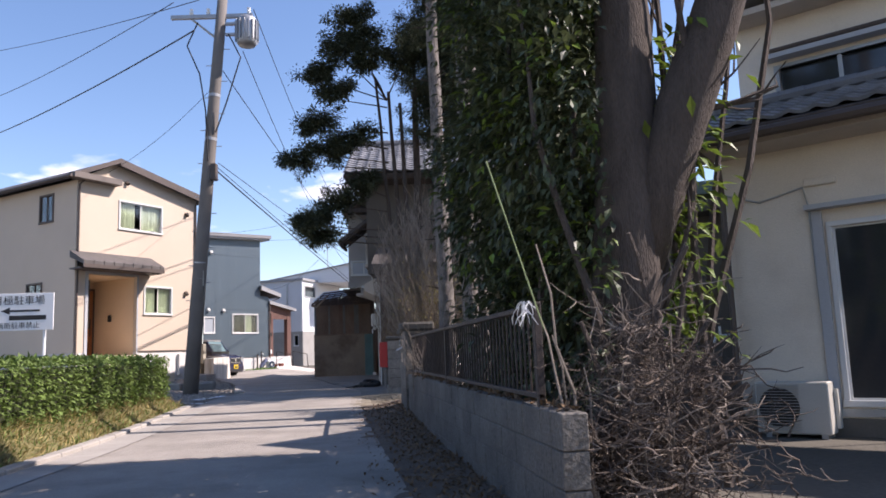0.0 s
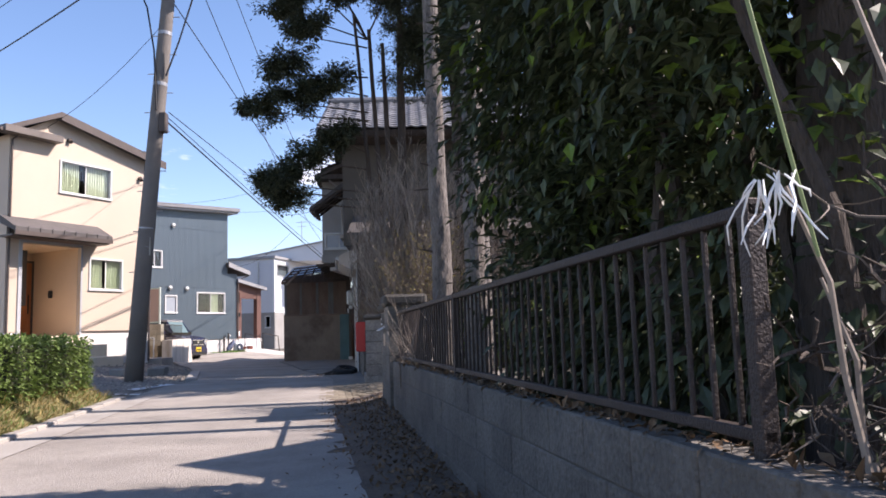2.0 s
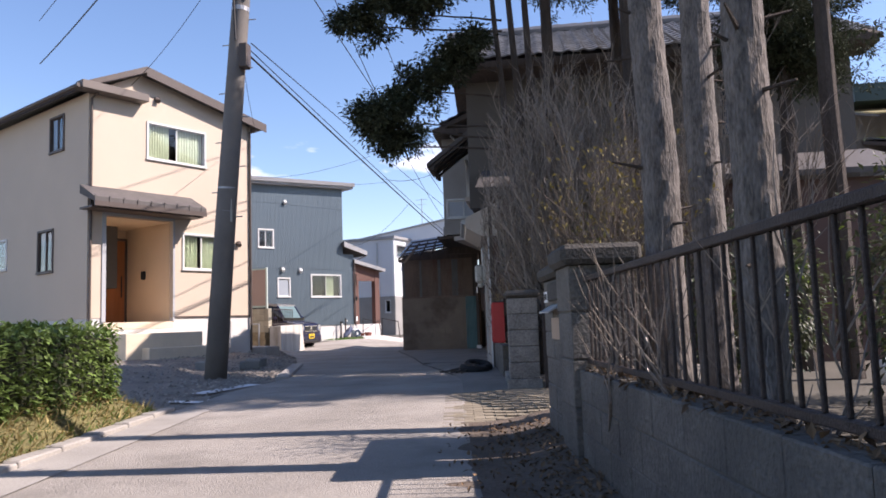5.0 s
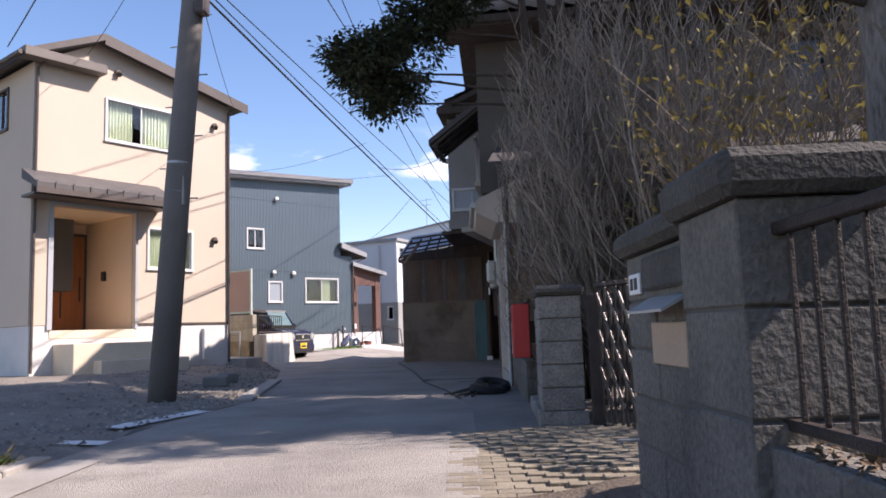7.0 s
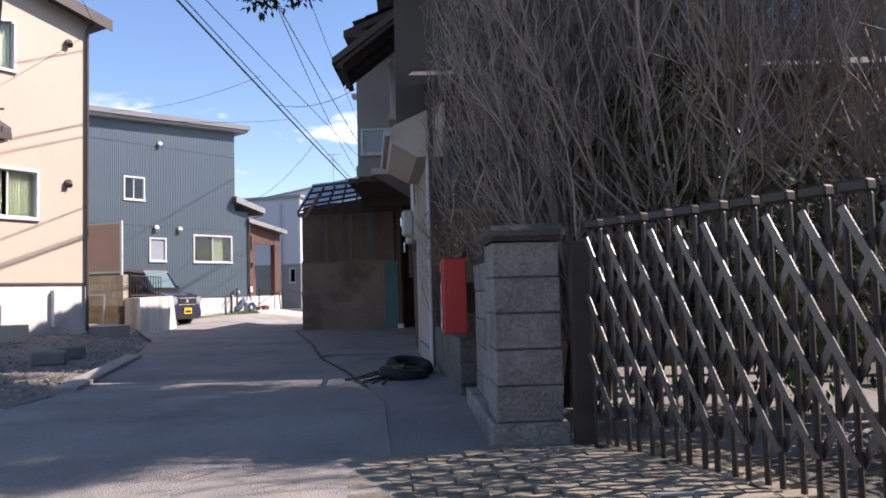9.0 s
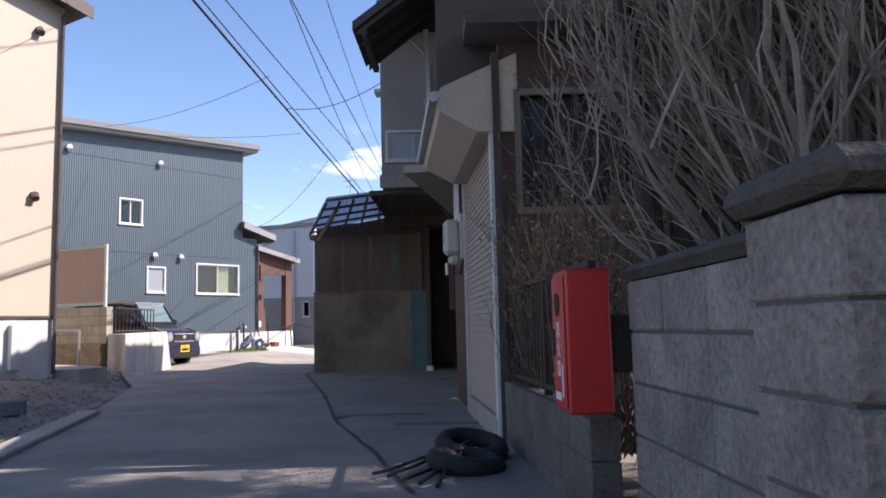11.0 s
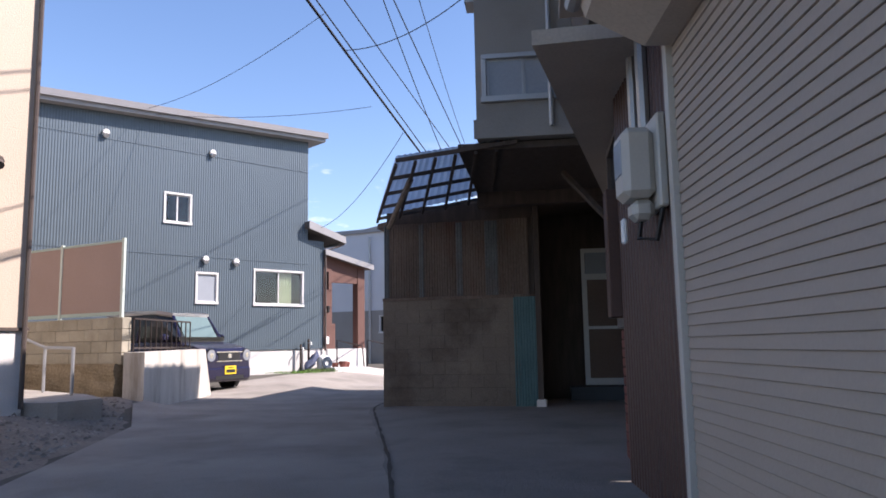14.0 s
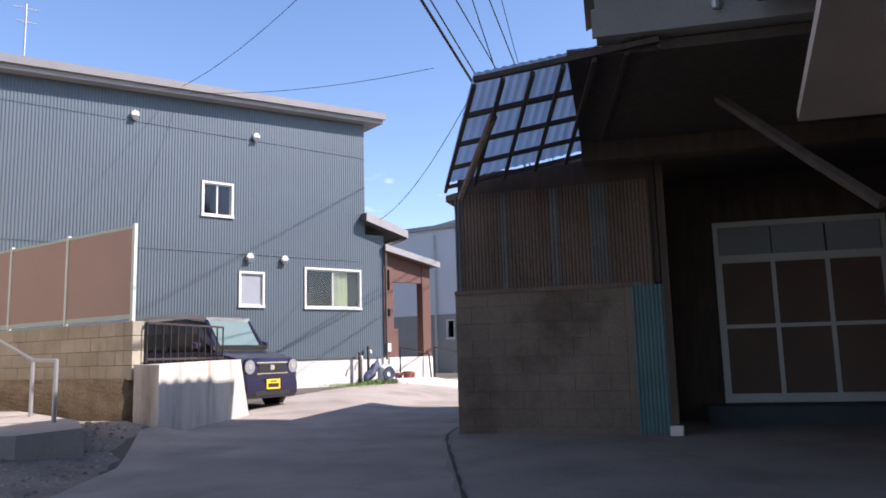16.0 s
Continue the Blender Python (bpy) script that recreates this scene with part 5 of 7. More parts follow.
# ---- utility pole and wires ----
pole = thing("utility_pole", "leaning concrete utility pole with transformer and crossarm", "utility pole", pose(-6.36, 19.65, 0.3) @ Matrix.Diagonal((1.03, 1.03, 1.03, 1)))
PT = Vector((0.80, 0.2, 11.2))
part("shaft", tubes(([Vector((0, 0, -0.3)), PT * 0.25, PT * 0.5, PT * 0.75, PT], [0.19, 0.175, 0.16, 0.145, 0.13]), seg=16), POLE, pole, smooth=True)
for z, h in ((3.1, 0.07), (2.7, 0.05), (6.4, 0.08), (7.6, 0.08)):
    k = z / 11.2
    part("band", tubes(([PT * k, PT * k + Vector((0.005, 0, h))], 0.185 - 0.004 * z), seg=16), GALV, pole)
part("notice_plate", boxes((0.32, 0.345, -0.07, 0.07, 2.55, 2.95)), surf("faded_plate", (0.34, 0.34, 0.30), 0.7, 0.15, 4, 60, 0.0), pole)
for i in range(18):
    k = (2.2 + 0.45 * i) / 11.2
    s = 1 if i % 2 else -1
    part("step_bolt", tubes(([PT * k, PT * k + Vector((s * 0.30, 0.02, 0))], 0.011), seg=5), GALV, pole)
part("crossarm", boxes((-1.05, 1.15, -0.05, 0.05, 9.85, 9.95)), GALV, pole).matrix_local = pose(0.4, 0.2, 0)
part("brace", tubes(([(-0.1, 0.2, 9.85), (0.78, 0.2, 9.1)], 0.03), seg=6), GALV, pole)
tr = part("transformer", tubes(([(1.42, 0.1, 9.0), (1.42, 0.1, 9.08), (1.42, 0.1, 9.72), (1.42, 0.1, 9.8)], [0.22, 0.27, 0.27, 0.2]), seg=18), GALV, pole, "grey transformer drum", smooth=True)
for i in range(16):
    a = i * math.pi / 8
    part("fin", boxes((0.26, 0.32, -0.012, 0.012, 9.12, 9.68)), GALV, tr).matrix_local = pose(1.42, 0.1, 0, 0, 0, math.degrees(a))
for z in (9.3, 9.6):
    part("hanger", boxes((0.85, 1.2, 0.05, 0.15, z, z + 0.06)), GALV, pole)
for x in (-0.1, 0.35, 1.45):
    part("insulator", tubes(([(x, 0.2, 9.95), (x, 0.2, 10.02), (x, 0.2, 10.06), (x, 0.2, 10.12)], [0.03, 0.06, 0.035, 0.05]), seg=10), WHITE, pole)
part("cable_box", boxes((0.5, 0.66, -0.1, 0.1, 5.3, 5.75), bevel=0.02), BROWNTRIM, pole)
part("cable_drop", tubes(([(0.1, 0.1, 9.7), (-0.15, 0, 9.0), (0.2, -0.05, 8.2), (0.35, 0, 7.2), (0.45, -0.1, 5.8)], 0.02), ([(0.95, 0.0, 9.3), (1.3, -0.1, 8.6), (0.9, 0, 7.4), (0.62, 0, 6.6)], 0.02), seg=5), CABLE, pole)


def wire(a, b, sag, r=0.012, label="thin black overhead wire along the lane"):
    a, b = Vector(a), Vector(b)
    pts = [a.lerp(b, i / 16) - Vector((0, 0, sag * 4 * (i / 16) * (1 - i / 16))) for i in range(17)]
    tagged(part("overhead_wire", tubes((pts, r), seg=5), CABLE), label, "wire", "overhead wires")


for a, b, sag, r in (((-5.78, 19.7, 6.1), (-4.0, 48, 4.4), 0.06, 0.021), ((-5.76, 19.7, 6.2), (-3.9, 48, 4.5), 0.05, 0.011), ((-5.66, 19.7, 6.25), (-4.1, 50, 6.45), 0.08, 0.011),
                     ((-5.0, 19.7, 9.4), (-5.2, 50, 6.4), 0.9, 0.011), ((-5.55, 19.7, 8.85), (-4.2, 50, 6.2), 0.15, 0.013), ((-4.7, 19.7, 10.6), (-5.5, 50, 9.6), 0.6, 0.011)):
    wire(a, b, sag, r)
for a, b, sag, r in (((-6.3, 19.6, 10.0), (-19.35, 33.0, 11.56), 0.15, 0.022), ((-6.9, 19.65, 10.85), (-19.42, 33.0, 13.3), 0.15, 0.013), ((-6.2, 19.65, 10.9), (-19.51, 33.0, 15.46), 0.1, 0.012),
                     ((-5.8, 19.7, 8.4), (-10.9, 24.6, 7.3), 0.25, 0.007), ((-5.9, 19.7, 6.5), (-8.6, 27.6, 6.8), 0.2, 0.006)):
    wire(a, b, sag, r, "thin black overhead wire to the houses")
wire((-5.25, 29.5, 5.55), (-3.0, 27.3, 5.3), 0.2, 0.007, "thin service wire to the grey house")
wire((-5.0, 33.0, 5.25), (-8.8, 40.0, 4.6), 0.3, 0.007, "thin service wire to the brown porch")
wire((-5.7, 30.0, 6.4), (-12.6, 36.6, 7.35), 0.25, 0.006, "thin wire crossing to the blue house")
wire((-6.1, 35.0, 6.5), (-12.8, 36.6, 7.3), 0.2, 0.006, "thin wire crossing to the blue house")

# ---- hedge, grass bank, sign ----
rnd = random.Random(11)
hedge = thing("hedge", "clipped leafy green hedge on a low bank", "hedge")
spots = []
for i in range(26000):
    y = rnd.uniform(-2.5, 14.2)
    k = rnd.random()
    x0 = -4.62 - 0.066 * (y - 8)
    top = 1.07 + 0.05 * noise.noise(Vector((y * 0.8, 0, 3)))
    if k < 0.45:
        p = (x0 + 0.05 * noise.noise(Vector((0, y * 2, 1))), y, rnd.uniform(0.34, top), 1, 0, 0.2)
    elif k < 0.8:
        p = (x0 - rnd.uniform(0, 1.3), y, top, 0, 0, 1)
    elif k < 0.92:
        p = (-5.03 - rnd.uniform(0, 1.3), 14.2 + 0.08 * rnd.random(), rnd.uniform(0.3, top), 0, 1, 0.2)
    else:
        p = (x0 - rnd.uniform(0.05, 1.2), y, rnd.uniform(0.4, top), 0.3, 0, 0.6)
    d = rnd.uniform(-0.09, 0.03)
    spots.append((p[0] + p[3] * d, p[1] + p[4] * d, p[2] + p[5] * d, *p[3:]))
tagged(leaf_cloud("leaves", spots, 0.075, LEAFHEDGE, hedge, droop=0.0, seed=3, aspect=0.55), kind="stuff")
bm = bmesh.new()
for i in range(52):
    y = -2.3 + 0.3 * i
    x = -5.2 - 0.09 * (y - 8)
    tube(bm, wobble((x, y, 0.2), (x + rnd.uniform(-0.2, 0.2), y, 0.85), 3, 0.2, rnd), 0.018, 5)
part("stems", bm, TWIG, hedge)
# plain dark box fills the hedge; its colour stands in for inner shade
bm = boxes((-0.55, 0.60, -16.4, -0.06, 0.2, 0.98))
part("inner_shade_box", bm, surf("painted_hedge_shade", (0.03, 0.035, 0.018), 0.95, 0.4, 8, 50, 0.5), hedge).matrix_local = pose(-5.72, 14.2, 0, 0, 0, 3.8)
ribbon("bank", lambda y: -6.6 - 0.09 * (y - 8), lambda y: road_left(y) - 0.15, [-4 + 0.35 * i for i in range(55)], 8,
       lambda x, y: ground_z(x, y) + 0.03 + 0.33 * smooth01(road_left(y) - 0.15, road_left(y) - 0.6, x) * (1 - smooth01(14.2, 14.9, y)), surf("grassy_earth", (0.16, 0.14, 0.06), 0.95, 0.4, 3, 40, 0.8), "low grassy bank under the hedge", "bank")
spots, spots2 = [], []
for i in range(16000):
    y = rnd.uniform(-2, 14.8)
    k = rnd.random()
    x = road_left(y) - 0.16 - k * 0.62
    z = ground_z(x, y) + 0.03 + 0.33 * smooth01(road_left(y) - 0.15, road_left(y) - 0.6, x) * (1 - smooth01(14.2, 14.9, y))
    (spots if rnd.random() < 0.55 else spots2).append((x, y, z, 0.5, 0, 0.9))
tagged(leaf_cloud("dry_grass", spots, 0.15, DRYGRASS, None, droop=0.2, seed=5, aspect=0.10), "dry straw-coloured grass tufts on the bank", "grass", kind="stuff")
tagged(leaf_cloud("green_grass", spots2, 0.12, LEAFHEDGE, None, droop=0.1, seed=6, aspect=0.13), "green grass tufts on the bank", "grass", kind="stuff")
sign = thing("parking_sign", "white parking lot sign with black lettering on posts", "sign", pose(-7.85, 14.6, 0, 0, 0, 8))
part("panel", boxes((-0.85, 0.45, -0.015, 0.015, 1.70, 2.42), bevel=0.004), WHITE, sign)
part("post", tubes(([(0.28, 0.04, 0.1), (0.28, 0.04, 2.4)], 0.03)), WHITE, sign)
part("post", tubes(([(-0.7, 0.04, 0.1), (-0.7, 0.04, 2.4)], 0.03)), WHITE, sign)
lettering("letters", "月極駐車場", 0.19, BLACK, pose(-0.18, -0.018, 2.27, 90, 0, 0), sign)
lettering("letters", "無断駐車禁止", 0.13, BLACK, pose(-0.18, -0.018, 1.79, 90, 0, 0), sign)
part("number_bar", boxes((-0.35, 0.32, -0.019, -0.015, 1.90, 1.99)), BLACK, sign)
part("arrow", boxes((-0.35, 0.2, -0.019, -0.015, 2.06, 2.10)), BLACK, sign)
bm = bmesh.new()
extrude_poly(bm, [(-0.5, 2.08), (-0.34, 2.15), (-0.34, 2.01)], -0.019, -0.015)
part("arrow_head", bm, BLACK, sign)

# ---- retaining wall with screen fence, concrete wall end, car ----
RW = facing(-13.4, 32.3, 0, 3.88, -1.5)
block_wall("retaining_wall", "yellowish block retaining wall between the lots", RW @ pose(-0.94, 0, 0), 5.1, 1.66, 0.18, 0.4, 0.2, surf("yellow_grey_block", (0.36, 0.33, 0.26), 0.92, 0.25, 2, 60, 0.4, stain=0.5, stain_col=(0.18, 0.16, 0.11), rand=0.12), z0=0.86)
bm = bmesh.new()
box(bm, -0.94, 4.16, -0.05, 0.3, 0.1, 0.88)
bmesh.ops.subdivide_edges(bm, edges=bm.edges[:], cuts=12, use_grid_fill=True)
for v in bm.verts:
    v.co += Vector((0, noise.noise(v.co * 5) * 0.06, 0))
tagged(part("stone_footing", bm, surf("rough_footing_stone", (0.26, 0.21, 0.14), 0.95, 0.4, 3, 25, 0.9, stain=0.6, stain_col=(0.10, 0.08, 0.05))), "rough stone footing of the retaining wall", "footing", kind="structure").matrix_world = RW
GREENALU = surf("pale_green_aluminium", (0.36, 0.46, 0.42), 0.5, 0.08, 3, 50, 0.0)
sf = thing("screen_fence", "brown translucent screen fence in pale green frames", "fence", RW)
for i in range(3):
    a = 4.14 - 1.68 * (i + 1)
    part("panel", boxes((a + 0.03, a + 1.65, 0.06, 0.075, 1.76, 2.96)), FROST, sf)
    part("bottom_rail", boxes((a + 0.03, a + 1.65, 0.05, 0.085, 1.70, 1.76)), GREENALU, sf)
    part("top_rail", boxes((a + 0.03, a + 1.65, 0.05, 0.085, 2.96, 3.0)), GREENALU, sf)
for i in range(4):
    part("post", boxes((4.14 - 1.68 * i - 0.03, 4.14 - 1.68 * i + 0.03, 0.045, 0.09, 1.66, 3.03)), surf("green_white_post", (0.50, 0.58, 0.54), 0.5, 0.08, 3, 50, 0.0), sf)
bm = bmesh.new()
extrude_poly(bm, [(30.75, 0.0), (30.75, 1.06), (33.0, 1.10), (33.35, 0.0)], -9.38, -9.0, axis="x")
cw = tagged(part("concrete_wall_end", bm, surf("streaked_concrete", (0.56, 0.53, 0.48), 0.88, 0.25, 2.0, 60, 0.3, stain=0.85, stain_col=(0.24, 0.20, 0.15), stretch=(3, 3, 0.35))), "pale streaked concrete wall end beside the lane", "wall", kind="structure")
rail = thing("ramp_rail", "thin grey metal handrail at the foot of the house ramp", "handrail")
for p in ((-9.05, 28.9), (-10.1, 29.75)):
    part("post", tubes(([(p[0], p[1], 0.1), (p[0], p[1], 1.15)], 0.025)), GALV, rail)
part("top_rail", tubes(([(-11.6, 30.7, 1.5), (-10.1, 29.75, 1.16), (-9.05, 28.9, 1.14)], 0.022)), GALV, rail)
tagged(part("ramp", extrude_poly(bmesh.new(), [(-8.72, 27.5), (-8.35, 27.6), (-8.2, 28.3), (-9.0, 29.2), (-11.5, 31.0), (-12.0, 29.6)], 0.05, 0.47, axis="z"), KERB), "pale concrete ramp slab beside the cream house", "ramp", kind="structure")
BLK = surf("loose_kerb_block", (0.22, 0.21, 0.19), 0.9, 0.2, 3, 50, 0.3)
for x, y, a in ((-6.75, 22.3, 20), (-7.4, 21.6, -15), (-7.0, 23.3, 50)):
    tagged(part("concrete_lump", boxes((-0.22, 0.22, -0.12, 0.12, 0, 0.2), bevel=0.03), BLK), "loose grey concrete block on the gravel", "block", "loose blocks").matrix_world = pose(x, y, ground_z(x, y) + 0.01, 0, 0, a)

CH = Vector((0.94, -0.33, 0)).normalized()
car = thing("car", "small dark violet hatchback with a silver roof and yellow plate", "car", facing(-9.05, 34.25, 0.20, CH.x, CH.y) @ Matrix.Diagonal((1.0, 1.0, 1.06, 1)))
# body: x forward with the nose at 0, y across, z up
def car_loft(rows, material, name, parent, label=""):
    bm = bmesh.new()
    rings = []
    for x, half, z0, z1, crown in rows:
        pts = [(-half * 0.93, z0), (-half, z0 + 0.10), (-half, z0 + (z1 - z0) * 0.55), (-half * (1 - crown), z1 - 0.03), (-half * (1 - crown) * 0.8, z1), (half * (1 - crown) * 0.8, z1), (half * (1 - crown), z1 - 0.03), (half, z0 + (z1 - z0) * 0.55), (half, z0 + 0.10), (half * 0.93, z0)]
        rings.append([bm.verts.new((x, p[0], p[1])) for p in pts])
    for a, b in zip(rings, rings[1:]):
        for i in range(len(a)):
            j = (i + 1) % len(a)
            bm.faces.new((a[i], a[j], b[j], b[i]))
    bm.faces.new(rings[0])
    bm.faces.new(rings[-1][::-1])
    bmesh.ops.recalc_face_normals(bm, faces=bm.faces[:])
    return part(name, bm, material, parent, label, smooth=False)


body = car_loft([(-0.0, 0.60, 0.24, 0.70, 0.03), (-0.06, 0.69, 0.20, 0.86, 0.04), (-0.35, 0.735, 0.18, 0.94, 0.05), (-0.95, 0.737, 0.18, 1.02, 0.04), (-3.2, 0.737, 0.18, 1.05, 0.03), (-3.38, 0.68, 0.24, 1.0, 0.04)], CARPAINT, "body", car)
cabin = car_loft([(-0.78, 0.66, 1.00, 1.04, 0.12), (-1.18, 0.66, 1.0, 1.53, 0.24), (-1.6, 0.69, 1.0, 1.60, 0.14), (-3.08, 0.69, 1.0, 1.58, 0.14), (-3.34, 0.66, 1.0, 1.1, 0.1)], surf("dark_car_glass", (0.03, 0.035, 0.038), 0.12, 0.1, 2, 30, 0.0, spec=0.45), "cabin_glass", car)
bm = bmesh.new()
extrude_poly(bm, [(-0.81, 1.045), (-1.16, 1.52), (-1.175, 1.51), (-0.83, 1.035)], -0.47, 0.47)
part("windscreen", bm, surf("green_tinted_car_glass", (0.13, 0.19, 0.18), 0.1, 0.1, 2, 30, 0.0, spec=0.7), car, "greenish windscreen").matrix_local = pose(0.022, 0, 0.014)
car_loft([(-1.13, 0.52, 1.49, 1.55, 0.06), (-1.5, 0.615, 1.545, 1.615, 0.06), (-2.4, 0.62, 1.56, 1.635, 0.06), (-3.12, 0.61, 1.52, 1.60, 0.06)], CARROOF, "roof", car, "silver car roof")
for s in (-1, 1):
    for x0, x1 in ((-0.80, -1.16), (-2.0, -2.0), (-3.25, -3.06)):
        part("pillar", tubes(([(x0, s * (0.60 if x0 > -1 else 0.70), 1.02), (x1, s * (0.50 if x0 > -1 else 0.615), 1.54)], 0.032), seg=6), CARPAINT, car)
    hl = part("headlight", tubes(([(-0.10, s * 0.53, 0.72), (0.01, s * 0.53, 0.72)], [0.125, 0.115]), seg=18), LENS, car, "round clear headlight")
    part("rim", tubes(([(-0.09, s * 0.53, 0.72), (0.0, s * 0.53, 0.72)], [0.128, 0.128]), seg=18), BLACK, hl)
    part("reflector", tubes(([(0.008, s * 0.53, 0.72), (0.016, s * 0.53, 0.72)], 0.05), seg=14), CHROME, hl)
    part("fog_lamp", tubes(([(-0.05, s * 0.52, 0.36), (0.005, s * 0.52, 0.36)], 0.05), seg=12), LENS, car)
    part("mirror", boxes((-1.12, -0.98, min(s * 0.74, s * 0.90), max(s * 0.74, s * 0.90), 1.02, 1.16), bevel=0.03), CARPAINT, car)
    for x in (-0.62, -2.85):
        wheel = part("wheel", tubes(([(x, s * 0.58, 0.27), (x, s * 0.60, 0.27), (x, s * 0.73, 0.27), (x, s * 0.745, 0.27)], [0.24, 0.275, 0.275, 0.24]), seg=20), RUBBER, car)
        part("rim", tubes(([(x, s * 0.70, 0.27), (x, s * 0.752, 0.27)], 0.175), seg=12), CHROME, wheel)
part("grille", boxes((-0.05, 0.012, -0.34, 0.34, 0.60, 0.78), bevel=0.02), BLACK, car)
part("badge", boxes((0.012, 0.02, -0.05, 0.05, 0.66, 0.75), bevel=0.003), CHROME, car)
for z in (0.595, 0.775):
    part("chrome_bar", boxes((0.0, 0.018, -0.38, 0.38, z, z + 0.02)), CHROME, car)
part("bumper", boxes((-0.2, 0.03, -0.66, 0.66, 0.22, 0.50), bevel=0.05), CARPAINT, car)
part("air_intake", boxes((0.02, 0.034, -0.42, 0.42, 0.25, 0.32)), BLACK, car)
np_ = part("number_plate", boxes((0.03, 0.045, -0.165, 0.165, 0.345, 0.51), bevel=0.003), YELLOW, car, "yellow number plate with dark bars")
part("bar", boxes((0.045, 0.048, -0.13, 0.13, 0.375, 0.44)), BLACK, np_)
part("bar", boxes((0.045, 0.048, -0.08, 0.08, 0.465, 0.485)), BLACK, np_)
cr = thing("railing", "dark metal railing behind the concrete wall end", "railing", pose(-9.3, 30.9, 0, 0, 0, 92))
part("top_bar", boxes((0, 2.2, -0.015, 0.015, 1.62, 1.65), (0, 2.2, -0.015, 0.015, 1.12, 1.15)), IRON, cr)
for i in range(12):
    part("bar", boxes((0.2 * i - 0.008, 0.2 * i + 0.008, -0.01, 0.01, 1.08, 1.62)), IRON, cr)
# odds and ends at the foot of the blue house
BASE = Vector((-12.1, 36.95, 0))
def by_blue(s, off):
    p = BASE + BU * s + Vector((BU.y, -BU.x, 0)) * off
    return p.x, p.y, ground_z(p.x, p.y)
S0 = 4.12
x, y, z = by_blue(S0 + 0.1, 0.32)
bm = bmesh.new()
bmesh.ops.create_icosphere(bm, subdivisions=3, radius=0.19)
for v in bm.verts:
    v.co.z = (max(-0.20, v.co.z * 0.9) + 0.20) * (1.7 if v.co.x > 0 else 1.0)
    v.co.y *= 0.6
    v.co.x += 0.45 * v.co.z
    v.co += Vector((noise.noise(v.co * 6), noise.noise(v.co * 6 + Vector((4, 2, 9))), 0)) * 0.07
tagged(part("garden_bag", bm, surf("slate_plastic_bag", (0.07, 0.085, 0.14), 0.5, 0.3, 5, 40, 0.3), smooth=True), "slumped slate blue plastic bag by the house wall", "bag").matrix_world = facing(x, y, z, BU.x, BU.y)
x, y, z = by_blue(S0 + 0.66, 0.35)
reel = thing("hose_reel", "white plastic hose reel with a dark coil by the wall", "hose reel", facing(x, y, z, BU.x, BU.y))
part("case", boxes((-0.21, 0.21, -0.13, 0.13, 0, 0.46), bevel=0.05), WHITE, reel)
bm = bmesh.new()
for r in (0.09, 0.13, 0.16):
    tube(bm, [(r * math.cos(a), -0.15, 0.24 + r * math.sin(a)) for a in [i * math.pi / 9 for i in range(19)]], 0.022, 6, cap=False)
part("coil", bm, surf("dark_hose", (0.05, 0.07, 0.10), 0.5, 0.1, 4, 50, 0), reel, "dark coiled hose")
for ds, off, h, r in ((1.02, 0.40, 0.24, 0.10), (1.2, 0.55, 0.28, 0.12), (1.38, 0.45, 0.26, 0.11)):
    x, y, z = by_blue(S0 + ds, off)
    pot = thing("garden_pot", "terracotta plant pot by the house wall", "pot", pose(x, y, z), "pots by the wall")
    part("pot_body", tubes(([(0, 0, 0), (0, 0, h * 0.8)], [r * 0.72, r]), seg=14), BRICKRED, pot)
    part("rim", tubes(([(0, 0, h * 0.78), (0, 0, h)], r * 1.12), seg=14), BRICKRED, pot)
    part("soil", tubes(([(0, 0, h), (0, 0, h + 0.006)], r * 0.95), seg=14), SOIL, pot)
# grass tufts in front of the bag
spots = []
for i in range(700):
    x, y, z = by_blue(S0 + rnd.uniform(-0.4, 0.6), 0.6 + abs(rnd.gauss(0, 0.3)))
    spots.append((x, y, z + rnd.uniform(0.0, 0.05), rnd.uniform(-0.3, 0.3), rnd.uniform(-0.3, 0.3), 1.0))
tagged(leaf_cloud("grass", spots, 0.09, surf("low_grass", (0.11, 0.17, 0.05), 0.8, 0.3, 5, 40, 0.2), None, seed=77, aspect=0.25), "low green grass patch by the house", "grass", kind="stuff")
for ds, h in ((0.0, 0.8), (0.27, 0.95)):
    x, y, z = by_blue(S0 + ds, 0.12)
    pipe = thing("standpipe", "dark garden standpipe by the house wall", "standpipe", pose(x, y, z), "standpipes")
    part("pipe", tubes(([(0, 0, 0), (0, 0, h)], 0.035)), IRON, pipe)
    part("tap", tubes(([(0, 0, h - 0.12), (0.1, -0.1, h - 0.1), (0.12, -0.12, h - 0.18)], 0.02)), ALU, pipe)
x, y, z = by_blue(3.4, 0.9)
tagged(leaf_cloud("grass_patch", [(x + rnd.gauss(0, 0.35), y + rnd.gauss(0, 0.3), z, 0, 0, 1) for i in range(700)], 0.10, surf("fresh_grass", (0.12, 0.24, 0.04), 0.8, 0.3, 4, 40, 0, rand=0.4, island=True), None, seed=9, aspect=0.12), "fresh green grass patch by the house", "grass", kind="stuff")

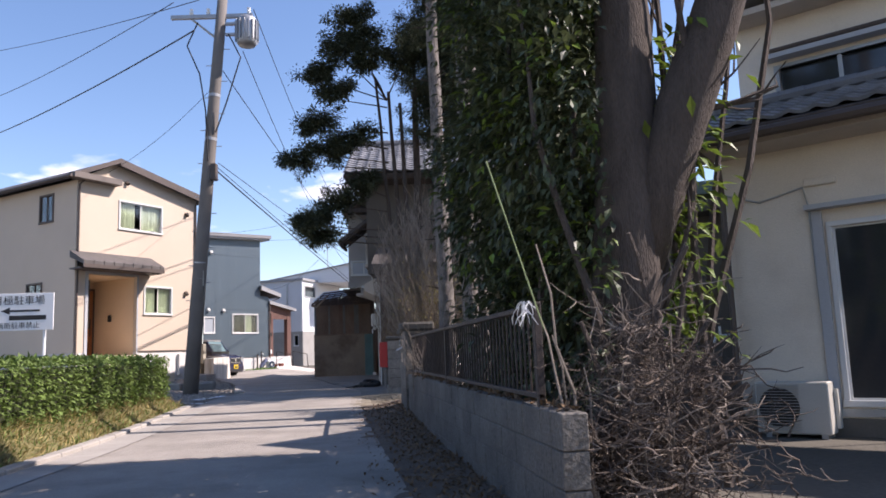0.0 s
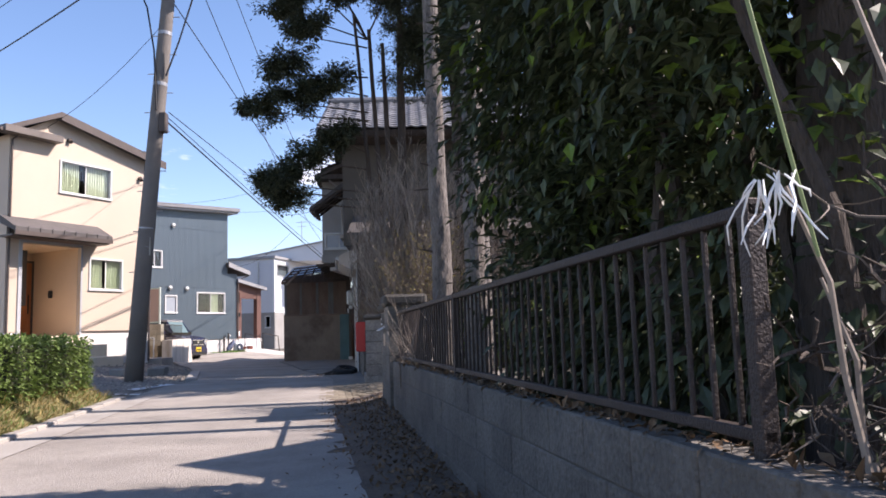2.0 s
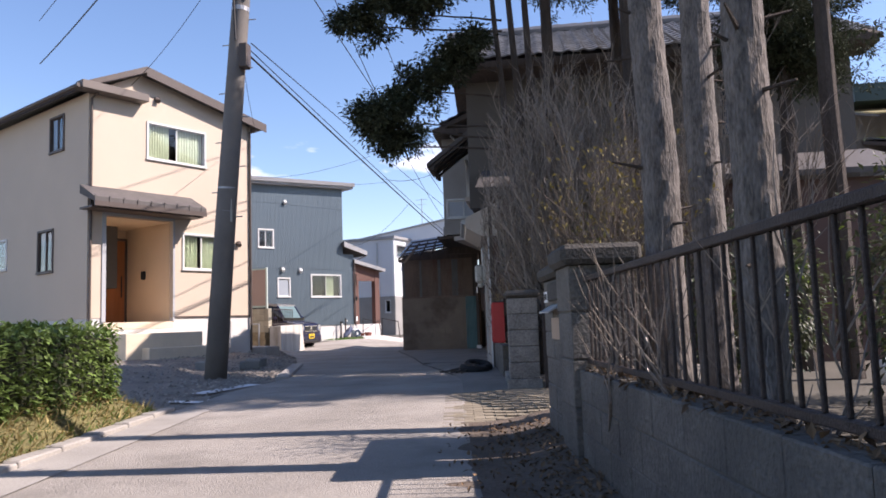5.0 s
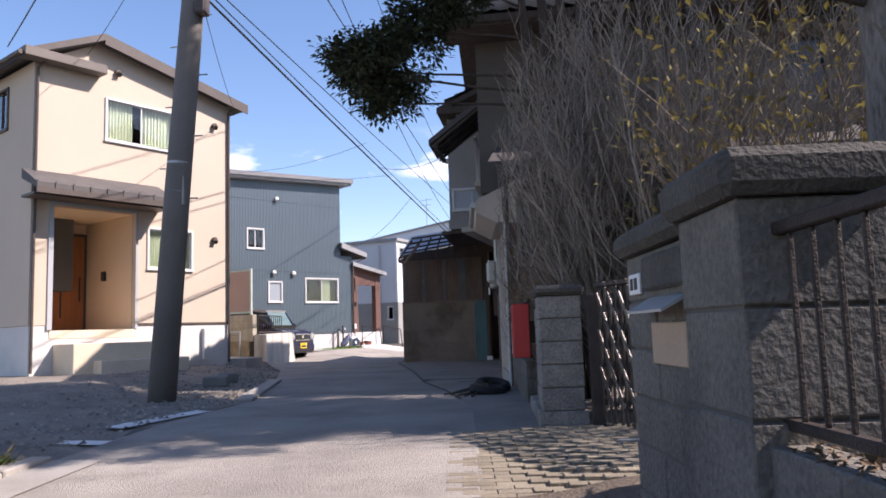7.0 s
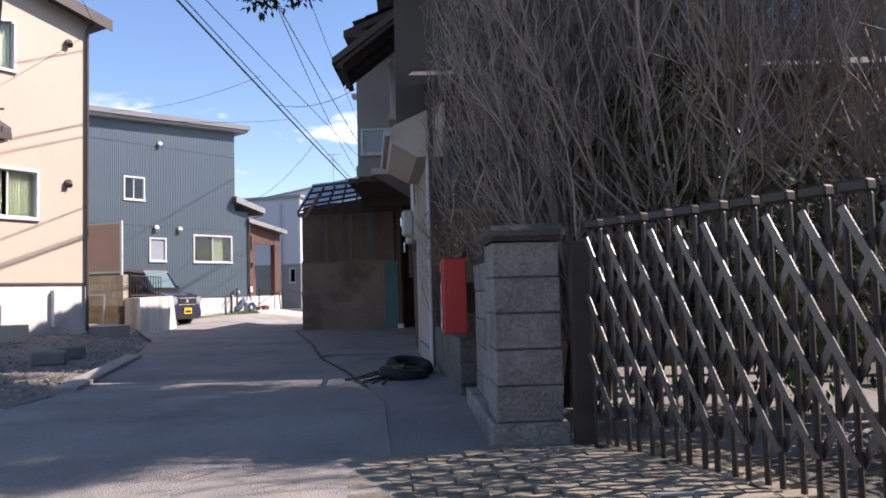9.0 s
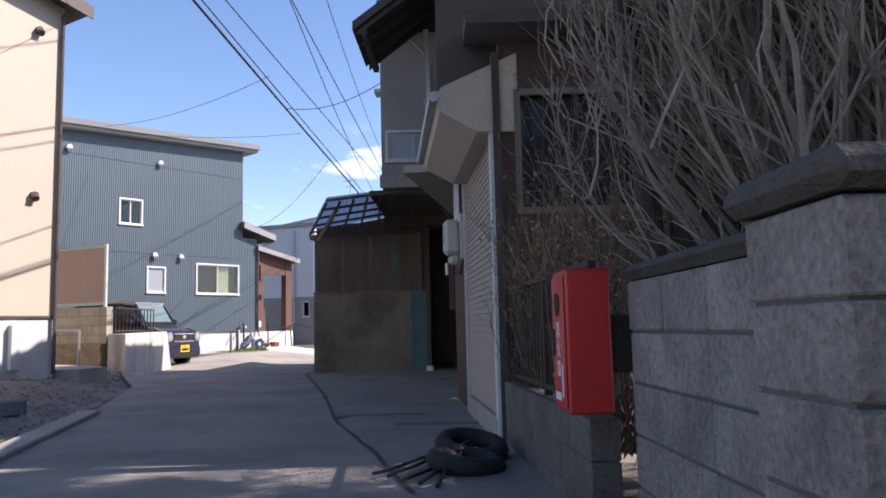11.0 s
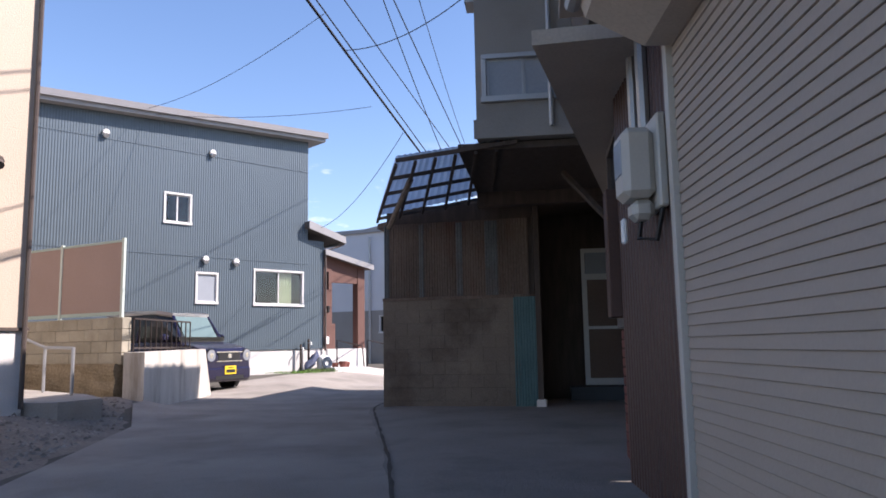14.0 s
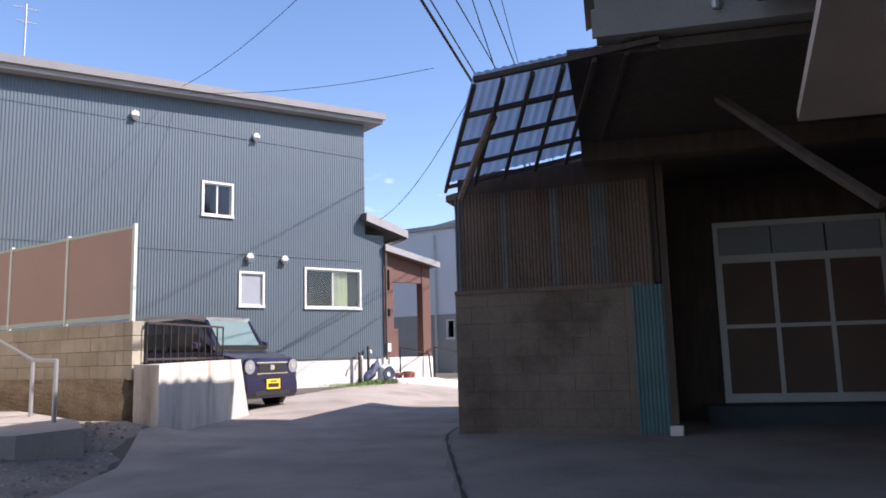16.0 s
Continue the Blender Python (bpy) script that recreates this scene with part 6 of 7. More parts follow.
# ---- gate, fire box, meter, tyres ----
gate = thing("folding_gate", "dark bronze folding lattice gate drawn across the entrance", "gate", facing(-0.50, 16.12, 0.12, 0.86, -1.62))
pitch, H = 0.165, 1.22
for i in range(13):
    a = i * pitch
    bm = tubes(([(a, 0, 0.06), (a, 0, H - 0.03), (a + 0.02, 0, H), (a + 0.075, 0, H), (a + 0.095, 0, H - 0.03), (a + 0.095, 0, 0.06)], 0.013), seg=6)
    u = part("upright", bm, GATEMETAL, gate)
    part("top_cap", boxes((a - 0.012, a + 0.107, -0.03, 0.03, H - 0.02, H + 0.025), bevel=0.008), GATEMETAL, u)
    for j in range(3):
        z = 0.22 + 0.31 * j
        s1 = part("slat", boxes((-0.185, 0.185, -0.004, 0.004, -0.016, 0.016)), SLATMETAL, gate)
        s1.matrix_local = pose(a + pitch * 0.5, -0.022, z + 0.15, 0, 62, 0)
        s2 = part("slat", boxes((-0.185, 0.185, -0.004, 0.004, -0.016, 0.016)), SLATMETAL, gate)
        s2.matrix_local = pose(a + pitch * 0.5, 0.022, z + 0.15, 0, -62, 0)
    if i % 3 == 0:
        part("castor", tubes(([(a + 0.04, -0.03, 0.03), (a + 0.04, 0.03, 0.03)], 0.03), seg=10), RUBBER, gate)
st = thing("sill_tap", "short metal gate stop set in the paving", "gate stop", pose(-0.42, 15.0, 0.09) @ Matrix.Diagonal((0.7, 0.7, 0.7, 1)))
part("leg", tubes(([(-0.1, 0, 0), (-0.1, 0, 0.16)], 0.025)), GALV, st)
part("leg", tubes(([(0.12, 0, 0), (0.12, 0, 0.16)], 0.025)), GALV, st)
part("bar", tubes(([(-0.14, 0, 0.15), (0.18, 0, 0.15)], 0.014)), GALV, st)
# entrance paving cut into bricks; their joints stand in for the gate's lattice shadows
pav = thing("entrance_paving", "worn yellowish paving at the gate, joints standing for lattice shadows", "paving", pose(-1.55, 13.55, 0, 0, 0, 6), kind="structure")
PB = surf("worn_yellowish_paving", (0.235, 0.20, 0.145), 0.92, 0.35, 5, 60, 0.4, rand=0.12)
pbm = block_mesh("brick", 0.196, 0.096, 0.06, PB, 0.004)
for r in range(26):
    for c in range(9):
        x, y = c * 0.2005 + (0.1 if r % 2 else 0), r * 0.1005
        wx, wy = -1.55 + x, 13.55 + y
        piece_set("brick", pbm, [pose(x, y, ground_z(wx, wy) - 0.054 + rnd.uniform(-0.003, 0.003), 0, 0, rnd.uniform(-1, 1))], pav)

fire = thing("fire_extinguisher_box", "red steel fire extinguisher box with white lettering", "fire extinguisher box", facing(-1.33, 18.15, 0.67, 0.06, -0.998) @ Matrix.Diagonal((0.82, 0.80, 0.80, 1)))
part("cabinet", boxes((0, 0.34, 0.0, 0.23, 0, 0.74), bevel=0.012), RED, fire)
part("door_panel", boxes((0.02, 0.32, -0.012, -0.001, 0.03, 0.71), bevel=0.006), RED, fire)
part("round_window", tubes(([(0.17, -0.012, 0.56), (0.17, -0.018, 0.56)], 0.062), seg=20), DARKGLASS, fire)
part("latch", boxes((0.035, 0.075, -0.02, -0.012, 0.29, 0.43)), BLACK, fire)
for i, ch in enumerate("消火器"):
    lettering("letters", ch, 0.095, WHITE, pose(0.17, -0.0135, 0.42 - 0.10 * i, 90, 0, 0), fire)
part("notice_bar", boxes((0.24, 0.27, -0.014, -0.012, 0.08, 0.25)), WHITE, fire)
part("notice_bar", boxes((0.06, 0.2, -0.014, -0.012, 0.06, 0.10)), WHITE, fire)
part("bracket", boxes((0.1, 0.24, 0.23, 0.42, 0.2, 0.5)), IRON, fire)

meter = thing("electric_meter", "cream electric meter box on the brown sheet wall", "electric meter", facing(-1.46 + SU.x * 2.62, 20.6 + SU.y * 2.62, 0.03, -SU.x, -SU.y))
part("back_board", boxes((0.02, 0.36, -0.05, 0.0, 1.74, 2.24), bevel=0.01), PLASTIC, meter)
part("case", boxes((0.05, 0.31, -0.22, -0.05, 1.80, 2.18), bevel=0.035), PLASTIC, meter)
part("dial_window", boxes((0.09, 0.27, -0.225, -0.215, 1.93, 2.12), bevel=0.004), GREYGLASS, meter)
part("terminal_cover", boxes((0.10, 0.26, -0.17, -0.05, 1.69, 1.80), bevel=0.03), PLASTIC, meter)
part("lead", tubes(([(0.16, -0.1, 1.74), (0.15, -0.12, 1.60), (0.25, -0.05, 1.58), (0.3, -0.02, 1.75)], 0.014), seg=6), BLACK, meter)
part("white_tag", boxes((0.06, 0.11, -0.2, -0.17, 1.58, 1.72), bevel=0.01), WHITE, meter)

for x, y, z, rx, lab in ((-1.74, 19.55, 0.20, 0, "old black tyre lying beside the wall"), (-1.70, 19.95, 0.23, 12, "old black tyre leaning on another")):
    bm = bmesh.new()
    tube(bm, [(0.19 * math.cos(i * math.pi / 12), 0.19 * math.sin(i * math.pi / 12), 0) for i in range(25)], 0.065, 8, cap=False)
    tagged(part("tyre", bm, RUBBER, smooth=True), lab, "tyre", "old tyres").matrix_world = pose(x, y, z, rx, 8, 0)
bm = bmesh.new()
for i in range(5):
    tube(bm, wobble((-1.9 - 0.1 * i, 19.0 + 0.1 * i, 0.17), (-1.75, 19.9, 0.25), 6, 0.25, rnd), 0.012, 5)
tagged(part("old_hose", bm, BLACK), "black hose lying by the old tyres", "hose")

# ---- trees and shrubs ----
def limb(bm, p, d, length, r, depth, rnd, tips, spread=0.6, up=0.15, seg=6, n=4, shrink=0.62):
    pts, q = [p.copy()], p.copy()
    dd = d.normalized()
    for i in range(n):
        dd = (dd + Vector((rnd.uniform(-1, 1), rnd.uniform(-1, 1), rnd.uniform(-0.6, 1))) * 0.16 + Vector((0, 0, up * 0.2))).normalized()
        q = q + dd * length / n
        pts.append(q.copy())
    tube(bm, pts, [r * (1 - 0.55 * i / n) for i in range(n + 1)], seg, cap=False)
    if depth == 0:
        tips.append((pts[-1], dd))
        return
    for i in range(rnd.choice((2, 3, 3))):
        k = rnd.randint(max(1, n - 3), n)
        nd = (dd + Vector((rnd.uniform(-1, 1), rnd.uniform(-1, 1), rnd.uniform(-0.5, 1))) * spread + Vector((0, 0, up))).normalized()
        limb(bm, pts[k], nd, length * shrink * rnd.uniform(0.8, 1.2), r * 0.5, depth - 1, rnd, tips, spread, up, max(3, seg - 1), max(2, n - 1), shrink)


rnd = random.Random(21)
# big old tree at the wall's end
tree = thing("old_tree", "large grey-barked tree forking above the brushwood", "tree", pose(0, 0, 0))
bm = bmesh.new()
tube(bm, [(1.28, 5.0, 0.0), (1.28, 5.0, 0.5), (1.30, 5.02, 1.2), (1.36, 5.0, 1.9), (1.40, 5.05, 2.6), (1.43, 5.1, 3.3), (1.42, 5.2, 5.0), (1.45, 5.4, 7.0)], [0.33, 0.24, 0.23, 0.25, 0.21, 0.19, 0.13, 0.08], 12)
tube(bm, [(1.38, 4.98, 1.4), (1.55, 4.93, 2.0), (1.76, 4.88, 2.6), (1.97, 4.82, 3.1), (2.35, 4.7, 4.2), (2.6, 4.6, 6.0)], [0.12, 0.18, 0.185, 0.175, 0.14, 0.08], 12)
for v in bm.verts:
    v.co += v.normal * 0 + Vector((noise.noise(v.co * 4), noise.noise(v.co * 4 + Vector((5, 2, 1))), 0)) * 0.03
part("trunk", bm, BARK, tree, smooth=True)
tips = []
for p, d, l, r in (((1.9, 4.8, 3.5), (1, -0.3, 0.1), 0.9, 0.05), ((2.05, 4.75, 4.0), (1, 0.2, 0.4), 1.0, 0.05), ((1.6, 4.9, 2.55), (1, 0.1, -0.1), 0.6, 0.035), ((1.3, 5.1, 4.0), (-0.8, -0.4, 0.7), 1.5, 0.05), ((1.26, 5.2, 5.0), (-0.6, 0.5, 0.7), 1.5, 0.05), ((2.3, 4.6, 5.4), (0.5, 0.6, 0.8), 1.5, 0.05), ((1.27, 5.3, 6.2), (0.2, -0.5, 1), 1.6, 0.05)):
    bm = bmesh.new()
    limb(bm, Vector(p), Vector(d), l, r, 2, rnd, tips, 0.7, 0.1)
    part("branch", bm, BARK, tree)
spots = []
for i in range(900):
    z = rnd.uniform(0.9, 3.2)
    spots.append((1.55 + rnd.gauss(0.1, 0.14) + 0.08 * (z - 1), 5.1 + rnd.gauss(0.1, 0.2), z, 0.6, -0.4, 0.1))
tagged(leaf_cloud("sucker_leaves", spots, 0.125, LEAFLIT, tree, seed=4, aspect=0.4), kind="stuff")


def leafy_mass(name, label, blobs, count, size, material, seed, lit=None, lit_share=0.0, keep=None):
    """Evergreen crown: leaves in clumps over overlapping rounded masses with gaps between, on real stems."""
    rnd = random.Random(seed)
    t = thing(name, label, "shrub")
    spots, spots2 = [], []
    vol = [b[3] * b[4] * b[5] for b in blobs]
    total = sum(vol)
    for (cx, cy, cz, rx, ry, rz), v in zip(blobs, vol):
        n = int(count * v / total)
        for c in range(max(1, n // 26)):
            while True:
                u = Vector((rnd.uniform(-1, 1), rnd.uniform(-1, 1), rnd.uniform(-1, 1)))
                if 0.1 < u.length < 1:
                    break
            u = u.normalized() * (0.45 + 0.55 * rnd.random() ** 0.45)
            c0 = Vector((cx + u.x * rx, cy + u.y * ry, cz + u.z * rz))
            c0 += Vector((noise.noise(c0 * 1.7), noise.noise(c0 * 1.7 + Vector((4, 4, 4))), noise.noise(c0 * 1.7 + Vector((8, 1, 3))))) * 0.22
            is_lit = rnd.random() < lit_share
            for k in range(26):
                q = c0 + Vector((rnd.gauss(0, 0.10), rnd.gauss(0, 0.10), rnd.gauss(0, 0.10)))
                if q.z < 0.15 or (keep and not keep(q)):
                    continue
                (spots2 if is_lit else spots).append((q.x, q.y, q.z, u.x, u.y, u.z))
    tagged(leaf_cloud("leaves", spots, size, material, t, seed=seed), kind="stuff")
    if spots2:
        tagged(leaf_cloud("bright_leaves", spots2, size, lit, t, seed=seed + 1), kind="stuff")
    bm = bmesh.new()
    for cx, cy, cz, rx, ry, rz in blobs:
        for k in range(3):
            x, y = cx + rnd.uniform(-0.4, 0.4) * rx, cy + rnd.uniform(-0.4, 0.4) * ry
            tube(bm, wobble((x, y, 0.05), (cx + rnd.uniform(-0.5, 0.5) * rx, cy + rnd.uniform(-0.5, 0.5) * ry, cz + 0.7 * rz), 6, 0.25, rnd), [0.035, 0.03, 0.028, 0.024, 0.02, 0.014, 0.008], 5)
    part("stem_tangle", bm, BARK, t)["kind"] = "stuff"
    return t


blobs = []
for i in range(6):
    y = 5.1 + 0.52 * i
    x = street_x(y) + 1.0
    blobs.append((x, y, 1.3, 0.75, 0.6, 1.2))
    blobs.append((x - 0.05, y, 2.7, 0.98, 0.7, 1.3))
    blobs.append((x + 0.1, y + 0.1, 4.4, 1.0, 0.75, 1.4))
    if i % 2 == 0:
        blobs.append((x + 0.4, y + 0.3, 6.0, 1.0, 0.8, 1.2))
leafy_mass("evergreen_thicket", "tall dense dark evergreen thicket behind the fence", blobs, 110000, 0.10, LEAFDARK, 31, LEAFLIT, 0.06,
           keep=lambda q: q.x < 0.28 * q.y - 0.15 and q.y < 8.1 + 0.15 * noise.noise(q * 2) and q.x > street_x(q.y) + ((0.04 if q.y < 5.4 else -0.05) if q.z < 1.3 else -0.2))
tagged(part("bamboo_cane", tubes(([(0.60, 4.1, 1.1), (0.31, 3.9, 2.0)], 0.0042), seg=6), surf("green_cane", (0.22, 0.28, 0.13), 0.5, 0.1, 4, 50, 0)), "thin green cane leaning from the fence", "cane")
tie = bmesh.new()
for i in range(15):
    p = Vector((0.5 + rnd.uniform(-0.03, 0.03), 4.05 + rnd.uniform(-0.05, 0.05), 1.25))
    tube(tie, wobble(p, p + Vector((rnd.uniform(-0.05, 0.05), rnd.uniform(-0.09, 0.09), -rnd.uniform(0.04, 0.15))), 4, 0.5, rnd), [0.0015, 0.0028, 0.002, 0.0026, 0.001], 4)
tagged(part("plastic_tie", tie, WHITE), "shredded white plastic strips tied to the fence top", "plastic strip")

# dry brushwood round the foot of the tree
brush = thing("brushwood", "tangled dry bare brushwood heaped at the wall's end", "brushwood")
for n, mtl in ((290, BARK), (240, TWIG), (130, TWIGPALE)):
    bm = bmesh.new()
    for i in range(n):
        x, y = max(0.74, rnd.gauss(1.18, 0.24)), rnd.gauss(4.25, 0.24)
        p = Vector((x, y, rnd.uniform(0.03, 1.15) ** 1.15 * (1 - 0.75 * min(1, abs(x - 1.15)))))
        d = Vector((rnd.uniform(-1, 1), rnd.uniform(-1, 0.6), rnd.uniform(-0.5, 0.9))).normalized()
        l = rnd.uniform(0.14, 0.42)
        pts = wobble(p, p + d * l, 6, 1.0, rnd)
        pts = [Vector((max(q.x, 0.72), q.y, max(q.z, 0.02))) for q in pts]
        r = rnd.uniform(0.003, 0.0075)
        tube(bm, pts, [r, r * 0.95, r * 0.9, r * 0.8, r * 0.7, r * 0.55, r * 0.35], 4, cap=False)
        for j in range(2):
            c = pts[rnd.randint(1, 4)]
            e = c + Vector((rnd.uniform(-0.16, 0.16), rnd.uniform(-0.16, 0.1), rnd.uniform(-0.06, 0.16)))
            tube(bm, wobble(c, e, 3, 0.7, rnd), [r * 0.6, r * 0.5, r * 0.4, r * 0.2], 3, cap=False)
    part("twig_tangle", bm, mtl, brush)["kind"] = "stuff"
bm = bmesh.new()
for i in range(7):
    x, y = rnd.uniform(0.8, 1.5), rnd.uniform(4.0, 4.7)
    tube(bm, wobble((x, y, 0.05), (x + rnd.uniform(-0.3, 0.2), y + rnd.uniform(-0.2, 0.2), rnd.uniform(0.9, 1.6)), 6, 0.22, rnd), [0.011, 0.010, 0.009, 0.008, 0.007, 0.006, 0.004], 5, cap=False)
part("stem_tangle", bm, TWIGPALE, brush)["kind"] = "stuff"
# thick pruned stubs with pale sawn ends
for p, q, r in (((1.05, 4.45, 0.5), (1.47, 4.3, 1.57), 0.021), ((1.3, 4.45, 0.7), (1.55, 4.3, 1.46), 0.017), ((1.15, 4.4, 0.45), (1.58, 4.25, 1.08), 0.018), ((1.34, 4.4, 0.9), (1.10, 4.3, 1.64), 0.014), ((1.2, 4.3, 0.4), (1.72, 4.1, 0.78), 0.02), ((1.0, 4.3, 0.3), (0.86, 4.2, 1.15), 0.014), ((1.1, 4.3, 0.25), (1.62, 4.05, 0.5), 0.016)):
    pts = wobble(p, q, 5, 0.16, rnd)
    st = part("stub", tubes((pts, [r * 1.25, r * 1.1, r, r * 0.95, r * 0.9, r * 0.85]), seg=8), BARK, brush)
    d = (pts[-1] - pts[-2]).normalized()
    part("sawn_end", tubes(([pts[-1] - d * 0.004, pts[-1] + d * 0.003], r * 0.8), seg=8), TWIGPALE, st, "pale sawn end")
    tw = bmesh.new()
    for i in range(3):
        c = pts[rnd.randint(2, 4)]
        tube(tw, wobble(c, c + Vector((rnd.uniform(-0.25, 0.3), rnd.uniform(-0.2, 0.1), rnd.uniform(0.0, 0.3))), 4, 0.3, rnd), [0.006, 0.005, 0.004, 0.003, 0.002], 4, cap=False)
    part("side_twig", tw, TWIGPALE, st)["kind"] = "stuff"

# three tall trunks behind the fence
def conifer_trunk(x, y, h, r, lean):
    t = thing("conifer_trunk", "tall bare conifer trunk with flaking bark", "tree", pose(x, y, 0.1), "conifer trunks")
    bm = bmesh.new()
    n = 110
    tube(bm, [(lean * h * (i / n) + 0.025 * noise.noise(Vector((x, i * 0.06, 0))), 0.025 * noise.noise(Vector((y, i * 0.06, 3))), h * i / n) for i in range(n + 1)], [r * (1.15 if i == 0 else 1 - 0.45 * i / n) for i in range(n + 1)], 18)
    for v in bm.verts:
        k = noise.noise(Vector((v.co.x * 30, v.co.y * 30, v.co.z * 13 + x))) + 0.5 * noise.noise(Vector((v.co.x * 60, v.co.y * 60, v.co.z * 40 + x)))
        c = Vector((lean * v.co.z, 0, v.co.z))
        v.co += (v.co - c).normalized() * k * 0.010
    part("trunk", bm, BARKPALE, t)
    stub = bmesh.new()
    for i in range(24):
        z = rnd.uniform(1.0, h - 0.5)
        a = rnd.uniform(0, 6.28)
        p = Vector((lean * z, 0, z)) + Vector((math.cos(a), math.sin(a), 0)) * r * 0.6
        q = p + Vector((math.cos(a), math.sin(a), rnd.uniform(-0.1, 0.4))) * rnd.uniform(0.08, 0.25)
        tube(stub, [p, q], [0.016, 0.007], 5)
    part("branch_stubble", stub, BARK, t)["kind"] = "stuff"
    return t


def needle_clump(spots, c, r, rnd, n=260):
    """A ragged pad of needles made of smaller tufts."""
    for k in range(max(3, n // 110)):
        t = Vector(c) + Vector((rnd.gauss(0, 0.52), rnd.gauss(0, 0.52), rnd.gauss(0, 0.34))) * r
        w = rnd.uniform(0.05, 0.11)
        for j in range(110):
            u = Vector((rnd.gauss(0, 1), rnd.gauss(0, 1), rnd.gauss(0, 0.7)))
            spots.append((t.x + u.x * w, t.y + u.y * w, t.z + u.z * w, u.x, u.y, u.z * 0.5 + 0.3))


for x, y, h, r, lean in ((0.22, 12.1, 9.0, 0.135, -0.012), (0.85, 13.55, 9.5, 0.155, 0.0), (0.52, 11.1, 8.5, 0.13, 0.01)):
    t = conifer_trunk(x, y, h, r, lean)
    spots = []
    bm = bmesh.new()
    for i in range(9):
        a = rnd.uniform(-0.9, 2.4)
        z = rnd.uniform(6.7, h)
        l = rnd.uniform(0.7, 1.7)
        e = Vector((math.cos(a) * l, math.sin(a) * l, z + 0.25))
        tube(bm, wobble((0, 0, z), e, 4, 0.15, rnd), [0.03, 0.025, 0.02, 0.014, 0.008], 5, cap=False)
        needle_clump(spots, e, 0.38, rnd, 800)
        needle_clump(spots, e * 0.7 + Vector((0, 0, z * 0.3)), 0.3, rnd, 150)
    part("branchwork", bm, BARK, t)["kind"] = "stuff"
    tagged(leaf_cloud("needles", spots, 0.075, PINE, t, seed=17, aspect=0.30), kind="stuff")

# trimmed pine: thin cut trunks behind the pier, needle pads reaching out over the lane
pine = thing("pine", "trimmed pine with cloud-like dark needle pads over the lane", "pine", pose(0, 0, 0))
for x, y, h, r in ((-1.27, 18.3, 7.9, 0.045), (-0.98, 18.4, 7.6, 0.055), (-0.66, 18.4, 7.3, 0.06)):
    bm = bmesh.new()
    tube(bm, wobble((-0.55 + (x + 0.95) * 0.5, 18.5, 0.1), (x, y, h), 7, 0.02, rnd), [r * 1.4, r * 1.3, r * 1.2, r * 1.1, r, r * 0.9, r * 0.8, r * 0.7], 8)
    part("trunk", bm, BARK, pine)
bm = bmesh.new()
tube(bm, wobble((-0.3, 18.7, 0.1), (-0.25, 18.6, 9.2), 7, 0.02, rnd), [0.12, 0.11, 0.1, 0.1, 0.09, 0.08, 0.06, 0.04], 8)
part("trunk", bm, BARK, pine)
pads = [(-1.86, 7.5, 0.42), (-1.45, 7.7, 0.42), (-2.3, 6.9, 0.36), (-1.95, 6.4, 0.36), (-2.45, 5.85, 0.42), (-1.65, 5.5, 0.42), (-2.1, 5.2, 0.45), (-2.75, 5.05, 0.40), (-2.0, 4.15, 0.42), (-2.35, 3.75, 0.42), (-2.6, 3.6, 0.32), (-1.4, 4.45, 0.33), (-1.25, 7.1, 0.38), (-2.4, 3.45, 0.36), (-0.5, 7.0, 0.36), (-0.3, 7.6, 0.4), (-1.6, 8.2, 0.4)]
spots = []
for x, z, r in pads:
    k = 1.205
    c = Vector((x * k, 18.25 + rnd.uniform(-0.4, 0.4), 1 + (z - 1) * k))
    needle_clump(spots, c, r * k * 0.8, rnd, 2900)
    needle_clump(spots, c + Vector((0.35, -0.4, 0.05)), r * k * 0.6, rnd, 1300)
    bm = bmesh.new()
    s0 = Vector((-1.0, 18.4, min(7.4, c.z - 0.3)))
    tube(bm, wobble(s0, c - Vector((0, 0, 0.08)), 8, 0.10, rnd), [0.020, 0.018, 0.017, 0.016, 0.015, 0.013, 0.011, 0.009, 0.006], 5, cap=False)
    part("branch", bm, BARK, pine)
tagged(leaf_cloud("needles", spots, 0.085, PINE, pine, seed=18, aspect=0.46), kind="stuff")

# conifers added in the garden, crowns set mostly out of view to shade the lane
def shade_conifer(x0, y0, z0, z1, rad, seed, whorls=46):
    rnd = random.Random(seed)
    gc = thing("shade_conifer", "dark bushy conifer added behind the gate to shade the lane", "tree", None, "garden conifers")
    bm = bmesh.new()
    tube(bm, wobble((x0, y0, 0.1), (x0, y0, z1 + 0.2), 8, 0.02, rnd), [0.14, 0.13, 0.12, 0.11, 0.1, 0.09, 0.07, 0.05, 0.02], 9)
    part("trunk", bm, BARK, gc)
    spots = []
    bm = bmesh.new()
    for i in range(whorls):
        z = z0 + (z1 - z0) * (i / whorls)
        a = i * 2.4
        l = rad * (1 - 0.3 * (i / whorls)) * rnd.uniform(0.5, 1.1)
        e = Vector((x0 + math.cos(a) * l, y0 + math.sin(a) * l, z + rnd.uniform(-0.2, 0.25)))
        tube(bm, wobble((x0, y0, z), e, 4, 0.12, rnd), [0.03, 0.025, 0.02, 0.014, 0.008], 5, cap=False)
        needle_clump(spots, e, 0.5, rnd, 1700)
        needle_clump(spots, e.lerp(Vector((x0, y0, z)), 0.5), 0.45, rnd, 1100)
    part("branchwork", bm, BARK, gc)["kind"] = "stuff"
    tagged(leaf_cloud("needles", spots, 0.085, PINE, gc, seed=seed, aspect=0.30), kind="stuff")


